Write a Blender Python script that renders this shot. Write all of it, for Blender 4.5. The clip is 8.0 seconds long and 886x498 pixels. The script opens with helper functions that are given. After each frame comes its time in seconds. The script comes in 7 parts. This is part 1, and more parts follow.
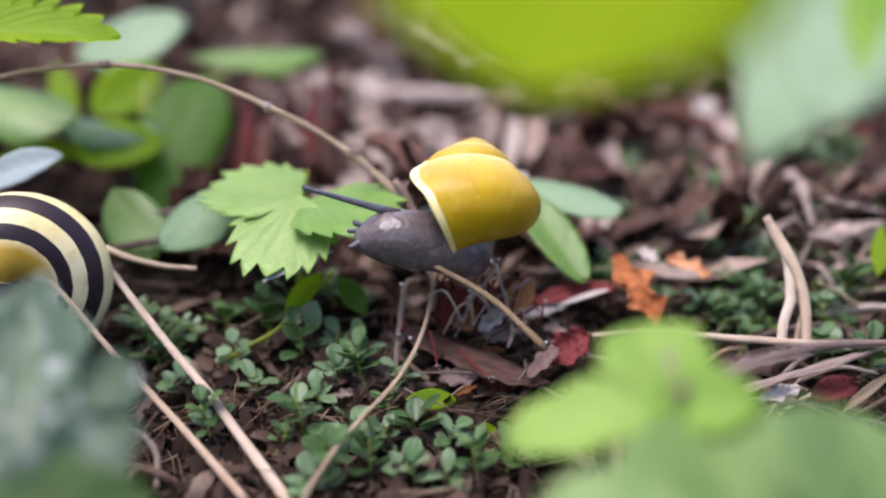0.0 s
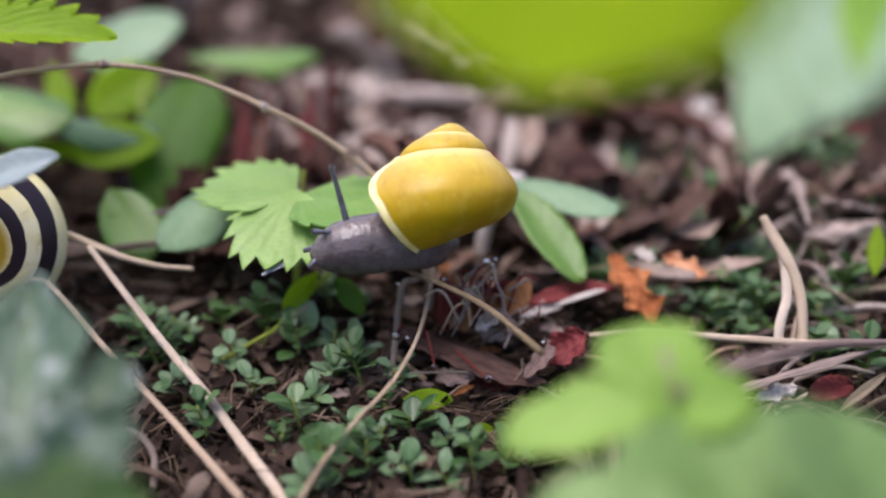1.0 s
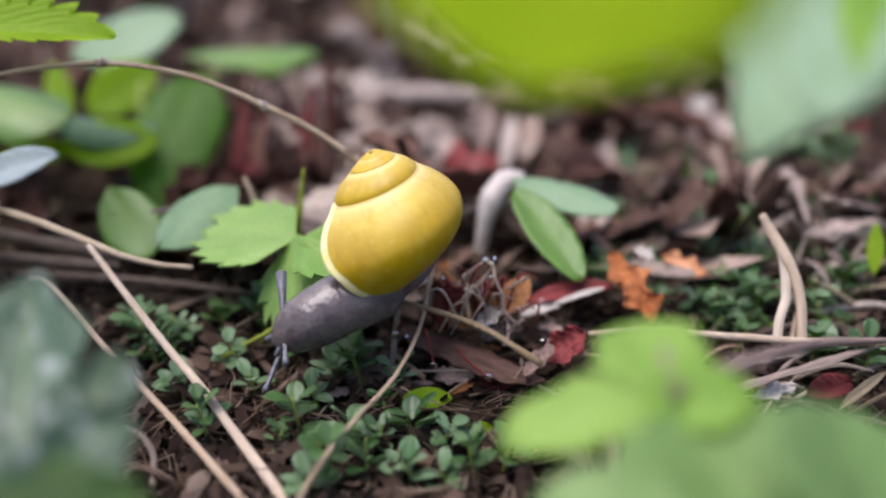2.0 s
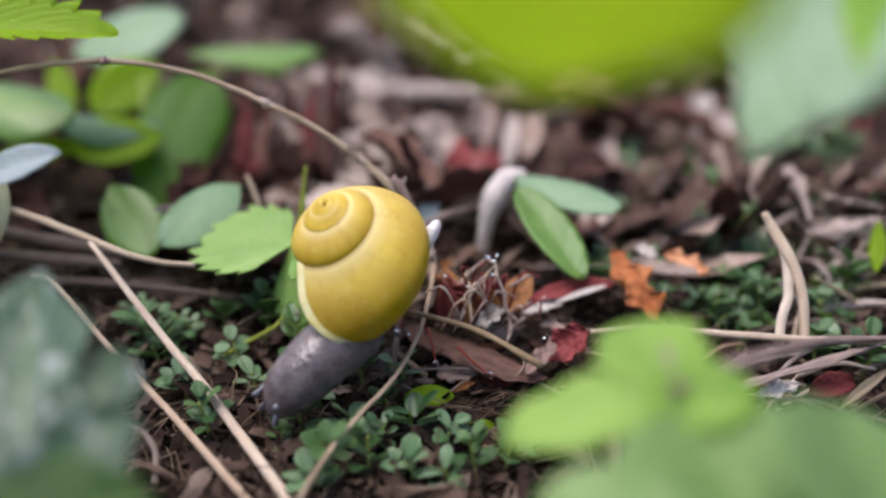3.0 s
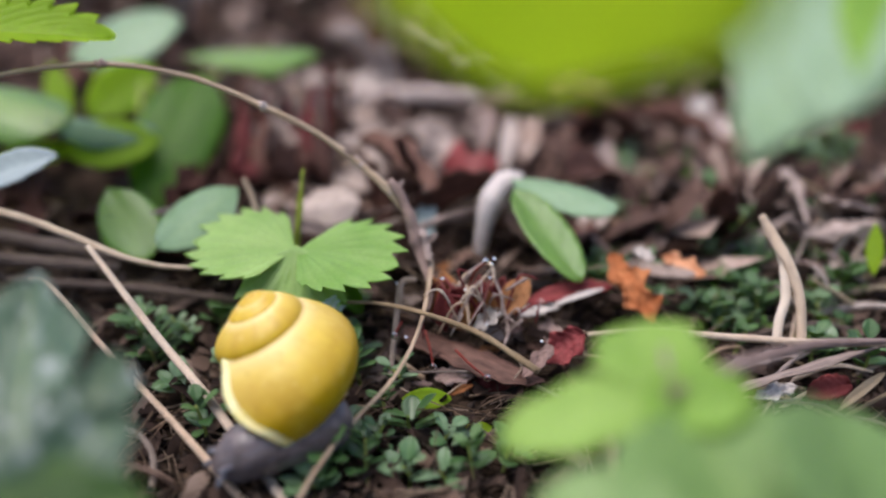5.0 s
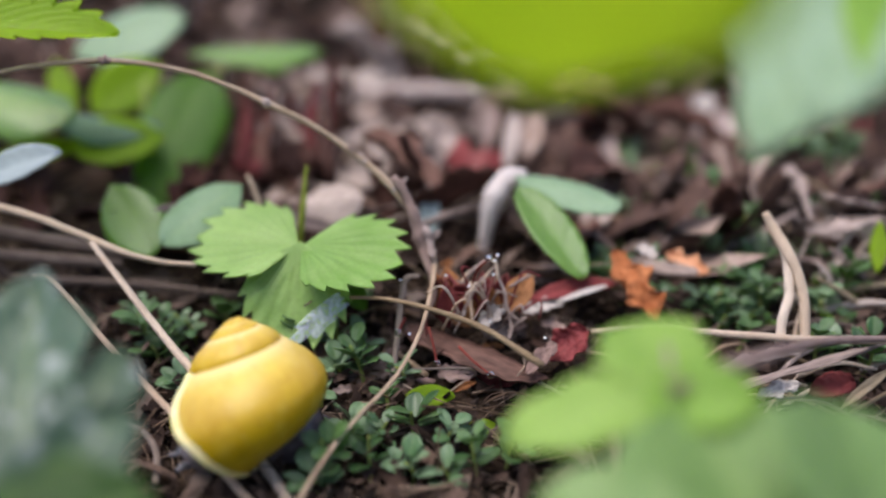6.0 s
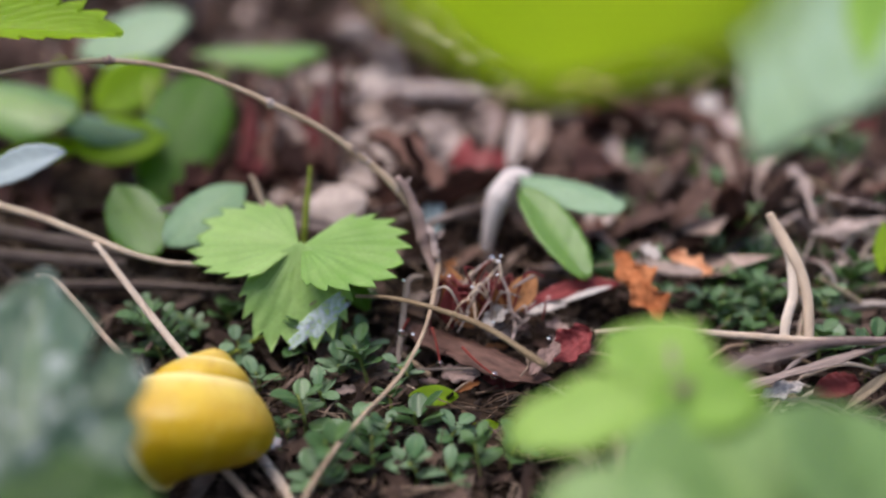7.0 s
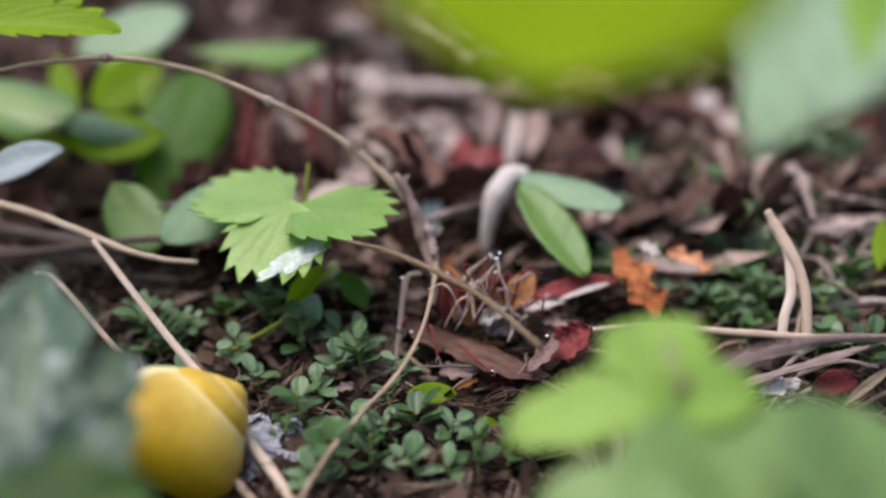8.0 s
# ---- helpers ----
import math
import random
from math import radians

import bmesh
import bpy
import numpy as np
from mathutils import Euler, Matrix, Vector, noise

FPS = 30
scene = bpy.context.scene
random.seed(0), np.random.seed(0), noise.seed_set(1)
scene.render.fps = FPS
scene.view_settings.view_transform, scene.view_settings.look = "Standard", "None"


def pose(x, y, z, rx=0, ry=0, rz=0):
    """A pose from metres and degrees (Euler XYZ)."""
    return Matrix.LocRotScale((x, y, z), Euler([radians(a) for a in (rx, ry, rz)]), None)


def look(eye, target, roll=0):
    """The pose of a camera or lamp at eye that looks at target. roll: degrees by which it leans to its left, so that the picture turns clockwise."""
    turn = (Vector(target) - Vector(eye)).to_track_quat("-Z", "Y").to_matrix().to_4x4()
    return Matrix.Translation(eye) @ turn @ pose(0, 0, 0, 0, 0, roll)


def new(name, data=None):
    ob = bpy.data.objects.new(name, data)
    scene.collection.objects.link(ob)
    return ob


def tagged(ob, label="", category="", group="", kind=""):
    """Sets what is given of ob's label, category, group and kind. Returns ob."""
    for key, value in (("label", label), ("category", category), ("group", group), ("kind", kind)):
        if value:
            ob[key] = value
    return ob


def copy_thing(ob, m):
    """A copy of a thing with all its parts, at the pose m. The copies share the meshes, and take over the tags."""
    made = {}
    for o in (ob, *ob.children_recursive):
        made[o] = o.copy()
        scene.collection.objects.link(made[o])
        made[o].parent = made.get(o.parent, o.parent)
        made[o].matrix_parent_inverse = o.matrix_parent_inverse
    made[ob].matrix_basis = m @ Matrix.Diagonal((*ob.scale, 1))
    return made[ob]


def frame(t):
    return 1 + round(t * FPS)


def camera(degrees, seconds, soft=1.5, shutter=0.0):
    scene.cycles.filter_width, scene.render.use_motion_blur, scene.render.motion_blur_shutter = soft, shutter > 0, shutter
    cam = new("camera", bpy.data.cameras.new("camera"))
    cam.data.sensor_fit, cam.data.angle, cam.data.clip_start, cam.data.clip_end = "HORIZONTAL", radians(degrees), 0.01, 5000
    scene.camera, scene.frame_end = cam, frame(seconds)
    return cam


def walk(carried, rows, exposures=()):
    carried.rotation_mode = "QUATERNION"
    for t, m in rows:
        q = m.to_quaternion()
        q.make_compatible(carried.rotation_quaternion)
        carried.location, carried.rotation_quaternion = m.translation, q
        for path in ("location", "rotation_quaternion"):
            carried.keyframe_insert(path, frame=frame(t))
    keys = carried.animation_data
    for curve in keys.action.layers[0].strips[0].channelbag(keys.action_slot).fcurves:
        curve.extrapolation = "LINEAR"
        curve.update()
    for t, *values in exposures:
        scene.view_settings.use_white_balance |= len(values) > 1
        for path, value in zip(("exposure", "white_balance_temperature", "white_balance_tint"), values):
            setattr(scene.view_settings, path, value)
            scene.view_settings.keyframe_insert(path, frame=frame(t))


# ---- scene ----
# ---- camera ----
cam = camera(39.7, 8.0, soft=2.2)
cam.data.dof.use_dof = True
cam.data.dof.focus_distance = 0.185
cam.data.dof.aperture_fstop = 5.6
walk(cam, [
    (0, pose(0, 0, 0.092, 68.00, 0, 0.00)),
    (0.5, pose(0, 0, 0.092, 67.87, 0, 0.20)),
    (1, pose(0, 0, 0.092, 68.00, 0, -0.16)),
    (1.2, pose(0, 0, 0.092, 68.00, 0, -0.16)),
    (2.3, pose(0, 0, 0.092, 67.89, 0, -0.26)),
    (2.5, pose(0, 0, 0.092, 67.87, 0, -0.30)),
    (3, pose(0, 0, 0.092, 67.83, 0, -0.09)),
    (3.5, pose(0, 0, 0.092, 67.83, 0, 0.00)),
    (4, pose(0, 0, 0.092, 67.87, 0, -0.11)),
    (4.5, pose(0, 0, 0.092, 68.00, 0, -0.24)),
    (4.7, pose(0, 0, 0.092, 68.00, 0, -0.24)),
    (5.8, pose(0, 0, 0.092, 67.82, 0, -0.08)),
    (6, pose(0, 0, 0.092, 67.82, 0, -0.05)),
    (6.5, pose(0, 0, 0.092, 67.89, 0, -0.04)),
    (7, pose(0, 0, 0.092, 67.84, 0, 0.13)),
    (7.5, pose(0, 0, 0.092, 67.68, 0, 0.11)),
    (8, pose(0, 0, 0.092, 67.71, 0, 0.04))], exposures=[(0, 1.42, 6450, 24), (0.5, 1.36, 6450, 24), (1.0, 1.26, 6430, 22), (2.5, 1.23, 6440, 19), (4.5, 1.20, 6460, 18), (7.0, 1.18, 6520, 19), (8, 1.13, 6560, 20)])

# ---- light: overcast sky, wide soft sun ----
world = bpy.data.worlds.new("sky")
scene.world = world
world.use_nodes = True
wn = world.node_tree
sky = wn.nodes.new("ShaderNodeTexSky")
sky.sky_type, sky.sun_disc = "NISHITA", False
sky.sun_elevation, sky.sun_rotation = radians(70), radians(-60)
sky.air_density, sky.dust_density = 1.0, 3.0
wn.links.new(sky.outputs[0], wn.nodes["Background"].inputs["Color"])
wn.nodes["Background"].inputs["Strength"].default_value = 0.1
sun = new("sun", bpy.data.lights.new("sun", "SUN"))
sun.data.energy, sun.data.angle, sun.data.color = 1.5, radians(40), (1.0, 0.97, 0.92)
sun.matrix_world = look((-0.35, -0.02, 1.4), (0.02, 0.22, 0))


# ---- materials ----
def material(name):
    m = bpy.data.materials.new(name)
    m.use_nodes = True
    nt = m.node_tree
    bsdf = nt.nodes["Principled BSDF"]

    def node(kind, **values):
        n = nt.nodes.new("ShaderNode" + kind)
        for key, value in values.items():
            n.inputs[key].default_value = value
        return n
    return m, nt, bsdf, node


def ramp_of(nt, node, source, stops):
    r = node("ValToRGB")
    e = r.color_ramp.elements
    while len(e) < len(stops):
        e.new(0.5)
    for k, (at, colour) in zip(e, stops):
        k.position, k.color = at, (*colour, 1)
    nt.links.new(source, r.inputs[0])
    return r


def mixed(nt, node, factor, a, b, mode="MIX"):
    m = node("Mix")
    m.data_type, m.blend_type = "RGBA", mode
    for value, socket in ((factor, m.inputs[0]), (a, m.inputs[6]), (b, m.inputs[7])):
        if hasattr(value, "is_linked"):
            nt.links.new(value, socket)
        else:
            socket.default_value = value if isinstance(value, float) else (*value, 1)
    return m.outputs[2]


def maths(nt, node, op, a, b=0.0):
    m = node("Math")
    m.operation = op
    for value, socket in ((a, m.inputs[0]), (b, m.inputs[1])):
        if hasattr(value, "is_linked"):
            nt.links.new(value, socket)
        else:
            socket.default_value = value
    return m.outputs[0]


def bumped(nt, node, bsdf, height, strength, distance):
    b = node("Bump", Strength=strength, Distance=distance)
    nt.links.new(height, b.inputs["Height"])
    nt.links.new(b.outputs[0], bsdf.inputs["Normal"])
    return b


def leaf_material(name, dark, light, glow, through_share=0.35, veins=0.5, rough=0.45, side_veins=9.0, vein=(0.42, 0.55, 0.2), bump=0.0003, highlight_flecks=0.0, grain=0.8, sheen=0.0):
    """A living leaf: midrib and slanting side veins by its UV, blotches, light through the blade."""
    m, nt, bsdf, node = material(name)
    L = nt.links.new
    uv = node("UVMap")
    sep = node("SeparateXYZ")
    L(uv.outputs[0], sep.inputs[0])
    across = maths(nt, node, "ABSOLUTE", maths(nt, node, "SUBTRACT", sep.outputs[0], 0.5))
    mid = maths(nt, node, "LESS_THAN", across, 0.018)
    slant = maths(nt, node, "SUBTRACT", sep.outputs[1], maths(nt, node, "MULTIPLY", across, 1.1))
    saw = maths(nt, node, "FRACT", maths(nt, node, "MULTIPLY", slant, side_veins))
    ridge = maths(nt, node, "ABSOLUTE", maths(nt, node, "SUBTRACT", saw, 0.5))
    line = maths(nt, node, "LESS_THAN", ridge, 0.06)
    vn = maths(nt, node, "MULTIPLY", maths(nt, node, "MAXIMUM", mid, maths(nt, node, "MULTIPLY", line, 0.6)), veins)
    co = node("TexCoord")
    n1 = node("TexNoise", Scale=160.0, Detail=4.0)
    n2 = node("TexNoise", Scale=1500.0, Detail=3.0)
    L(co.outputs["Object"], n1.inputs["Vector"])
    L(co.outputs["Object"], n2.inputs["Vector"])
    n0 = node("TexNoise", Scale=48.0, Detail=2.0)
    L(co.outputs["Object"], n0.inputs["Vector"])
    cloud = ramp_of(nt, node, n0.outputs[0], [(0.3, (0.74, 0.78, 0.66)), (0.7, (1.16, 1.12, 1.2))])
    info = node("ObjectInfo")
    fac = maths(nt, node, "ADD", maths(nt, node, "MULTIPLY", n1.outputs[0], 0.7), maths(nt, node, "MULTIPLY", info.outputs["Random"], 0.42))
    base = ramp_of(nt, node, fac, [(0.3, dark), (0.75, light)])
    col = mixed(nt, node, vn, base.outputs[0], vein)
    fine = ramp_of(nt, node, n2.outputs[0], [(0.3, (0.8, 0.8, 0.8)), (0.7, (1.12, 1.12, 1.12))])
    col = mixed(nt, node, grain, col, fine.outputs[0], "MULTIPLY")
    col = mixed(nt, node, min(grain + 0.1, 1.0), col, cloud.outputs[0], "MULTIPLY")
    # Whitish patches mixed into the colour as painted highlights.
    if highlight_flecks:
        spot = node("TexNoise", Scale=280.0, Detail=2.0)
        L(co.outputs["Object"], spot.inputs["Vector"])
        sp = ramp_of(nt, node, spot.outputs[0], [(0.54, (0, 0, 0)), (0.68, (highlight_flecks, highlight_flecks, highlight_flecks))])
        col = mixed(nt, node, sp.outputs[0], col, (0.55, 0.62, 0.6))
    L(col, bsdf.inputs["Base Color"])
    bsdf.inputs["Roughness"].default_value = rough
    bsdf.inputs["Specular IOR Level"].default_value = 0.25
    bsdf.inputs["Coat Weight"].default_value = sheen
    bsdf.inputs["Coat Roughness"].default_value = 0.3
    bsdf.inputs["Coat IOR"].default_value = 1.7
    h = maths(nt, node, "ADD", maths(nt, node, "MULTIPLY", ridge, 1.2), maths(nt, node, "MULTIPLY", n2.outputs[0], 0.35))
    bumped(nt, node, bsdf, h, 0.6, bump)
    tr = node("BsdfTranslucent")
    tcol = mixed(nt, node, maths(nt, node, "MULTIPLY", vn, 0.6), glow, vein)
    tcol = mixed(nt, node, 1.0, tcol, cloud.outputs[0], "MULTIPLY")
    L(tcol, tr.inputs[0])
    mix = node("MixShader")
    mix.inputs[0].default_value = through_share
    L(bsdf.outputs[0], mix.inputs[1])
    L(tr.outputs[0], mix.inputs[2])
    L(mix.outputs[0], nt.nodes["Material Output"].inputs[0])
    return m


def dead_material(name, stops, rough=0.75, streak=True, through_share=0.12, scale=260.0, dark=0.55):
    """Dry plant matter: its own tint by object, fibres along the length, blotches."""
    m, nt, bsdf, node = material(name)
    L = nt.links.new
    co = node("TexCoord")
    info = node("ObjectInfo")
    n1 = node("TexNoise", Scale=scale, Detail=5.0)
    L(co.outputs["Object"], n1.inputs["Vector"])
    uv = node("UVMap")
    mp = node("Mapping")
    mp.inputs["Scale"].default_value = (60, 3, 1) if streak else (9, 9, 1)
    L(uv.outputs[0], mp.inputs[0])
    n2 = node("TexNoise", Scale=1.0, Detail=4.0)
    L(mp.outputs[0], n2.inputs["Vector"])
    geo = node("NewGeometry")
    rnd = maths(nt, node, "FRACT", maths(nt, node, "ADD", info.outputs["Random"], geo.outputs["Random Per Island"]))
    fac = maths(nt, node, "ADD", maths(nt, node, "MULTIPLY", rnd, 0.55), maths(nt, node, "MULTIPLY", n1.outputs[0], 0.45))
    base = ramp_of(nt, node, fac, stops)
    f2 = ramp_of(nt, node, n2.outputs[0], [(0.3, (dark, dark * 0.95, dark * 0.91)), (0.65, (1.15, 1.13, 1.1))])
    L(mixed(nt, node, 0.85, base.outputs[0], f2.outputs[0], "MULTIPLY"), bsdf.inputs["Base Color"])
    bsdf.inputs["Roughness"].default_value = rough
    bsdf.inputs["Specular IOR Level"].default_value = 0.14
    h = maths(nt, node, "ADD", n2.outputs[0], n1.outputs[0])
    bumped(nt, node, bsdf, h, 0.7, 0.0005)
    if through_share:
        tr = node("BsdfTranslucent")
        L(base.outputs[0], tr.inputs[0])
        mix = node("MixShader")
        mix.inputs[0].default_value = through_share
        L(bsdf.outputs[0], mix.inputs[1])
        L(tr.outputs[0], mix.inputs[2])
        L(mix.outputs[0], nt.nodes["Material Output"].inputs[0])
    return m


def soil_material():
    m, nt, bsdf, node = material("soil")
    L = nt.links.new
    co = node("TexCoord")
    n1 = node("TexNoise", Scale=45.0, Detail=6.0, Roughness=0.7)
    n2 = node("TexNoise", Scale=600.0, Detail=4.0)
    v = node("TexVoronoi", Scale=380.0)
    for n in (n1, n2, v):
        L(co.outputs["Object"], n.inputs["Vector"])
    a = ramp_of(nt, node, n1.outputs[0], [(0.3, (0.016, 0.0115, 0.0088)), (0.55, (0.038, 0.0275, 0.0205)), (0.75, (0.07, 0.05, 0.037))])
    b = ramp_of(nt, node, n2.outputs[0], [(0.35, (0.5, 0.5, 0.5)), (0.7, (1.5, 1.4, 1.3))])
    L(mixed(nt, node, 1.0, a.outputs[0], b.outputs[0], "MULTIPLY"), bsdf.inputs["Base Color"])
    bsdf.inputs["Roughness"].default_value = 0.85
    bsdf.inputs["Specular IOR Level"].default_value = 0.02
    h = maths(nt, node, "ADD", n2.outputs[0], maths(nt, node, "MULTIPLY", v.outputs["Distance"], 0.3))
    bumped(nt, node, bsdf, h, 0.9, 0.0015)
    return m


def shell_material(name, low, high, apex, bands=(), band=(0.02, 0.012, 0.012), belly=None):
    """Snail shell: UV x runs along the coil, UV y round the tube."""
    m, nt, bsdf, node = material(name)
    L = nt.links.new
    uv = node("UVMap")
    sep = node("SeparateXYZ")
    L(uv.outputs[0], sep.inputs[0])
    mp = node("Mapping")
    mp.inputs["Scale"].default_value = (95, 1.6, 1)
    L(uv.outputs[0], mp.inputs[0])
    grow = node("TexNoise", Scale=1.0, Detail=5.0, Roughness=0.65)
    L(mp.outputs[0], grow.inputs["Vector"])
    mp2 = node("Mapping")
    mp2.inputs["Scale"].default_value = (14, 2.5, 1)
    L(uv.outputs[0], mp2.inputs[0])
    wide = node("TexNoise", Scale=1.0, Detail=3.0)
    L(mp2.outputs[0], wide.inputs["Vector"])
    fac = maths(nt, node, "ADD", maths(nt, node, "MULTIPLY", grow.outputs[0], 0.4), maths(nt, node, "MULTIPLY", wide.outputs[0], 0.6))
    base = ramp_of(nt, node, fac, [(0.34, low), (0.62, high)])
    old = ramp_of(nt, node, sep.outputs[0], [(0.1, (1, 1, 1)), (0.62, (0, 0, 0))])
    col = mixed(nt, node, maths(nt, node, "MULTIPLY", old.outputs[0], 0.7), base.outputs[0], apex)
    # Pale zone at the seam, lightened further as a painted upper highlight.
    seam_highlight = ramp_of(nt, node, sep.outputs[1], [(0.02, (0.75, 0.75, 0.75)), (0.09, (0.2, 0.2, 0.2)), (0.3, (0, 0, 0))])
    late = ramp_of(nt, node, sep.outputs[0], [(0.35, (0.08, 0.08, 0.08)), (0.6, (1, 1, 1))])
    col = mixed(nt, node, maths(nt, node, "MULTIPLY", seam_highlight.outputs[0], late.outputs[0]), col, (0.84, 0.7, 0.32))
    edge = ramp_of(nt, node, sep.outputs[1], [(0.014, (0.6, 0.6, 0.6)), (0.03, (0, 0, 0))])
    grown = ramp_of(nt, node, sep.outputs[0], [(0.45, (0.1, 0.1, 0.1)), (0.6, (1, 1, 1))])
    col = mixed(nt, node, maths(nt, node, "MULTIPLY", edge.outputs[0], grown.outputs[0]), col, (0.3, 0.17, 0.04))
    if belly is not None:
        under = ramp_of(nt, node, sep.outputs[1], [(0.55, (0, 0, 0)), (0.6, (1, 1, 1))])
        col = mixed(nt, node, under.outputs[0], col, belly)
    co = node("TexCoord")
    sc = node("TexNoise", Scale=900.0, Detail=3.0)
    L(co.outputs["Object"], sc.inputs["Vector"])
    worn = ramp_of(nt, node, sc.outputs[0], [(0.64, (0, 0, 0)), (0.78, (0.22, 0.22, 0.22))])
    col = mixed(nt, node, worn.outputs[0], col, (0.85, 0.7, 0.4))
    smear = node("TexNoise", Scale=210.0, Detail=4.0, Roughness=0.6)
    L(co.outputs["Object"], smear.inputs["Vector"])
    rubbed = ramp_of(nt, node, smear.outputs[0], [(0.5, (0, 0, 0)), (0.72, (0.26, 0.26, 0.26))])
    col = mixed(nt, node, rubbed.outputs[0], col, (0.74, 0.6, 0.16))
    mp3 = node("Mapping")
    mp3.inputs["Location"].default_value = (0.7, 0.3, 0.1)
    L(co.outputs["Object"], mp3.inputs[0])
    stain = node("TexNoise", Scale=330.0, Detail=5.0, Roughness=0.7)
    L(mp3.outputs[0], stain.inputs["Vector"])
    dirty = ramp_of(nt, node, stain.outputs[0], [(0.54, (0, 0, 0)), (0.74, (0.5, 0.5, 0.5))])
    col = mixed(nt, node, dirty.outputs[0], col, (0.33, 0.19, 0.012))
    for lo, hi in bands:
        wob = maths(nt, node, "ADD", sep.outputs[1], maths(nt, node, "MULTIPLY", maths(nt, node, "SUBTRACT", grow.outputs[0], 0.5), 0.012))
        inside = maths(nt, node, "MULTIPLY", maths(nt, node, "GREATER_THAN", wob, lo), maths(nt, node, "LESS_THAN", wob, hi))
        col = mixed(nt, node, inside, col, band)
    L(col, bsdf.inputs["Base Color"])
    bsdf.inputs["Roughness"].default_value = 0.45
    bsdf.inputs["Specular IOR Level"].default_value = 0.22
    bsdf.inputs["Coat Weight"].default_value = 0.16
    bsdf.inputs["Coat Roughness"].default_value = 0.32
    bsdf.inputs["Coat IOR"].default_value = 1.6
    bsdf.inputs["Subsurface Weight"].default_value = 0.05
    bsdf.inputs["Subsurface Radius"].default_value = (0.8, 0.45, 0.1)
    bsdf.inputs["Subsurface Scale"].default_value = 0.0015
    bumped(nt, node, bsdf, grow.outputs[0], 0.35, 0.0003)
    return m


def skin_material(name, dark, light, rough=0.32, relief=0.4):
    m, nt, bsdf, node = material(name)
    L = nt.links.new
    co = node("TexCoord")
    n1 = node("TexNoise", Scale=260.0, Detail=6.0, Roughness=0.65)
    v = node("TexVoronoi", Scale=1300.0)
    for n in (n1, v):
        L(co.outputs["Object"], n.inputs["Vector"])
    base = ramp_of(nt, node, n1.outputs[0], [(0.3, dark), (0.7, light)])
    L(base.outputs[0], bsdf.inputs["Base Color"])
    bsdf.inputs["Roughness"].default_value = rough
    bsdf.inputs["Subsurface Weight"].default_value = 0.5
    bsdf.inputs["Subsurface Radius"].default_value = (1.0, 0.7, 0.5)
    bsdf.inputs["Subsurface Scale"].default_value = 0.001
    bumped(nt, node, bsdf, v.outputs["Distance"], relief, 0.0003)
    return m


SOIL = soil_material()
BERRY = leaf_material("strawberry_leaf", (0.16, 0.34, 0.05), (0.32, 0.5, 0.15), (0.46, 0.68, 0.08), veins=0.14, side_veins=5.0, bump=0.00025, sheen=0.2)
BROAD = leaf_material("broad_leaf", (0.04, 0.15, 0.008), (0.11, 0.27, 0.025), (0.45, 0.66, 0.015), through_share=0.4, veins=0.2, rough=0.4, sheen=0.08)
PALEHANG = leaf_material("pale_hanging_leaf", (0.19, 0.33, 0.18), (0.31, 0.46, 0.29), (0.42, 0.6, 0.16), through_share=0.3, veins=0.25, rough=0.55)
MIDGREEN = leaf_material("mid_green_leaf", (0.03, 0.115, 0.004), (0.075, 0.2, 0.012), (0.32, 0.52, 0.008), through_share=0.45, veins=0.2, rough=0.4)
FRESH = leaf_material("fresh_leaf", (0.1, 0.25, 0.03), (0.2, 0.37, 0.08), (0.5, 0.7, 0.03), through_share=0.4, veins=0.2, rough=0.28, sheen=0.5)
# Whitened green: the sky's gloss on the blade is put into the base colour.
SHEEN = leaf_material("painted_sheen_leaf", (0.2, 0.34, 0.19), (0.36, 0.51, 0.34), (0.35, 0.5, 0.15), through_share=0.25, veins=0.2, rough=0.4)
BRIGHT = leaf_material("bright_leaf", (0.22, 0.4, 0.012), (0.34, 0.52, 0.03), (0.7, 0.88, 0.02), through_share=0.62, veins=0.2)
# Lightened green in place of sky sheen on the herb's upper leaves.
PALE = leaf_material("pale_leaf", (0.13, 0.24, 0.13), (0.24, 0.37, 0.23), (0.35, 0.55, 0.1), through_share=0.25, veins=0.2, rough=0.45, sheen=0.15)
BLUISH = leaf_material("bluish_leaf", (0.022, 0.063, 0.033), (0.074, 0.137, 0.089), (0.148, 0.252, 0.059), through_share=0.2, veins=0.3, rough=0.35, highlight_flecks=0.5, sheen=0.06)
HANGING = leaf_material("hanging_leaf", (0.16, 0.35, 0.04), (0.4, 0.56, 0.16), (0.7, 0.85, 0.12), through_share=0.66, veins=0.2, rough=0.7)
LIGHTFRONT = leaf_material("light_front_leaf", (0.2, 0.39, 0.05), (0.34, 0.54, 0.12), (0.5, 0.68, 0.1), through_share=0.35, veins=0.25)
SEEDPALE = leaf_material("pale_seedling_leaf", (0.09, 0.21, 0.08), (0.28, 0.42, 0.25), (0.25, 0.42, 0.1), through_share=0.25, veins=0.35, rough=0.25, side_veins=6.0, sheen=0.5)
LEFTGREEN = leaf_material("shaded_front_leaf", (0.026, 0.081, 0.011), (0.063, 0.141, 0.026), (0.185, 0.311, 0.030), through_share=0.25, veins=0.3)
FRONT = leaf_material("front_leaf", (0.16, 0.29, 0.085), (0.25, 0.4, 0.135), (0.4, 0.58, 0.1), through_share=0.3, veins=0.3, sheen=0.15)
SEEDLEAF = leaf_material("seedling_leaf", (0.035, 0.12, 0.03), (0.15, 0.29, 0.1), (0.22, 0.4, 0.05), through_share=0.3, veins=0.35, rough=0.25, side_veins=6.0, sheen=0.5)
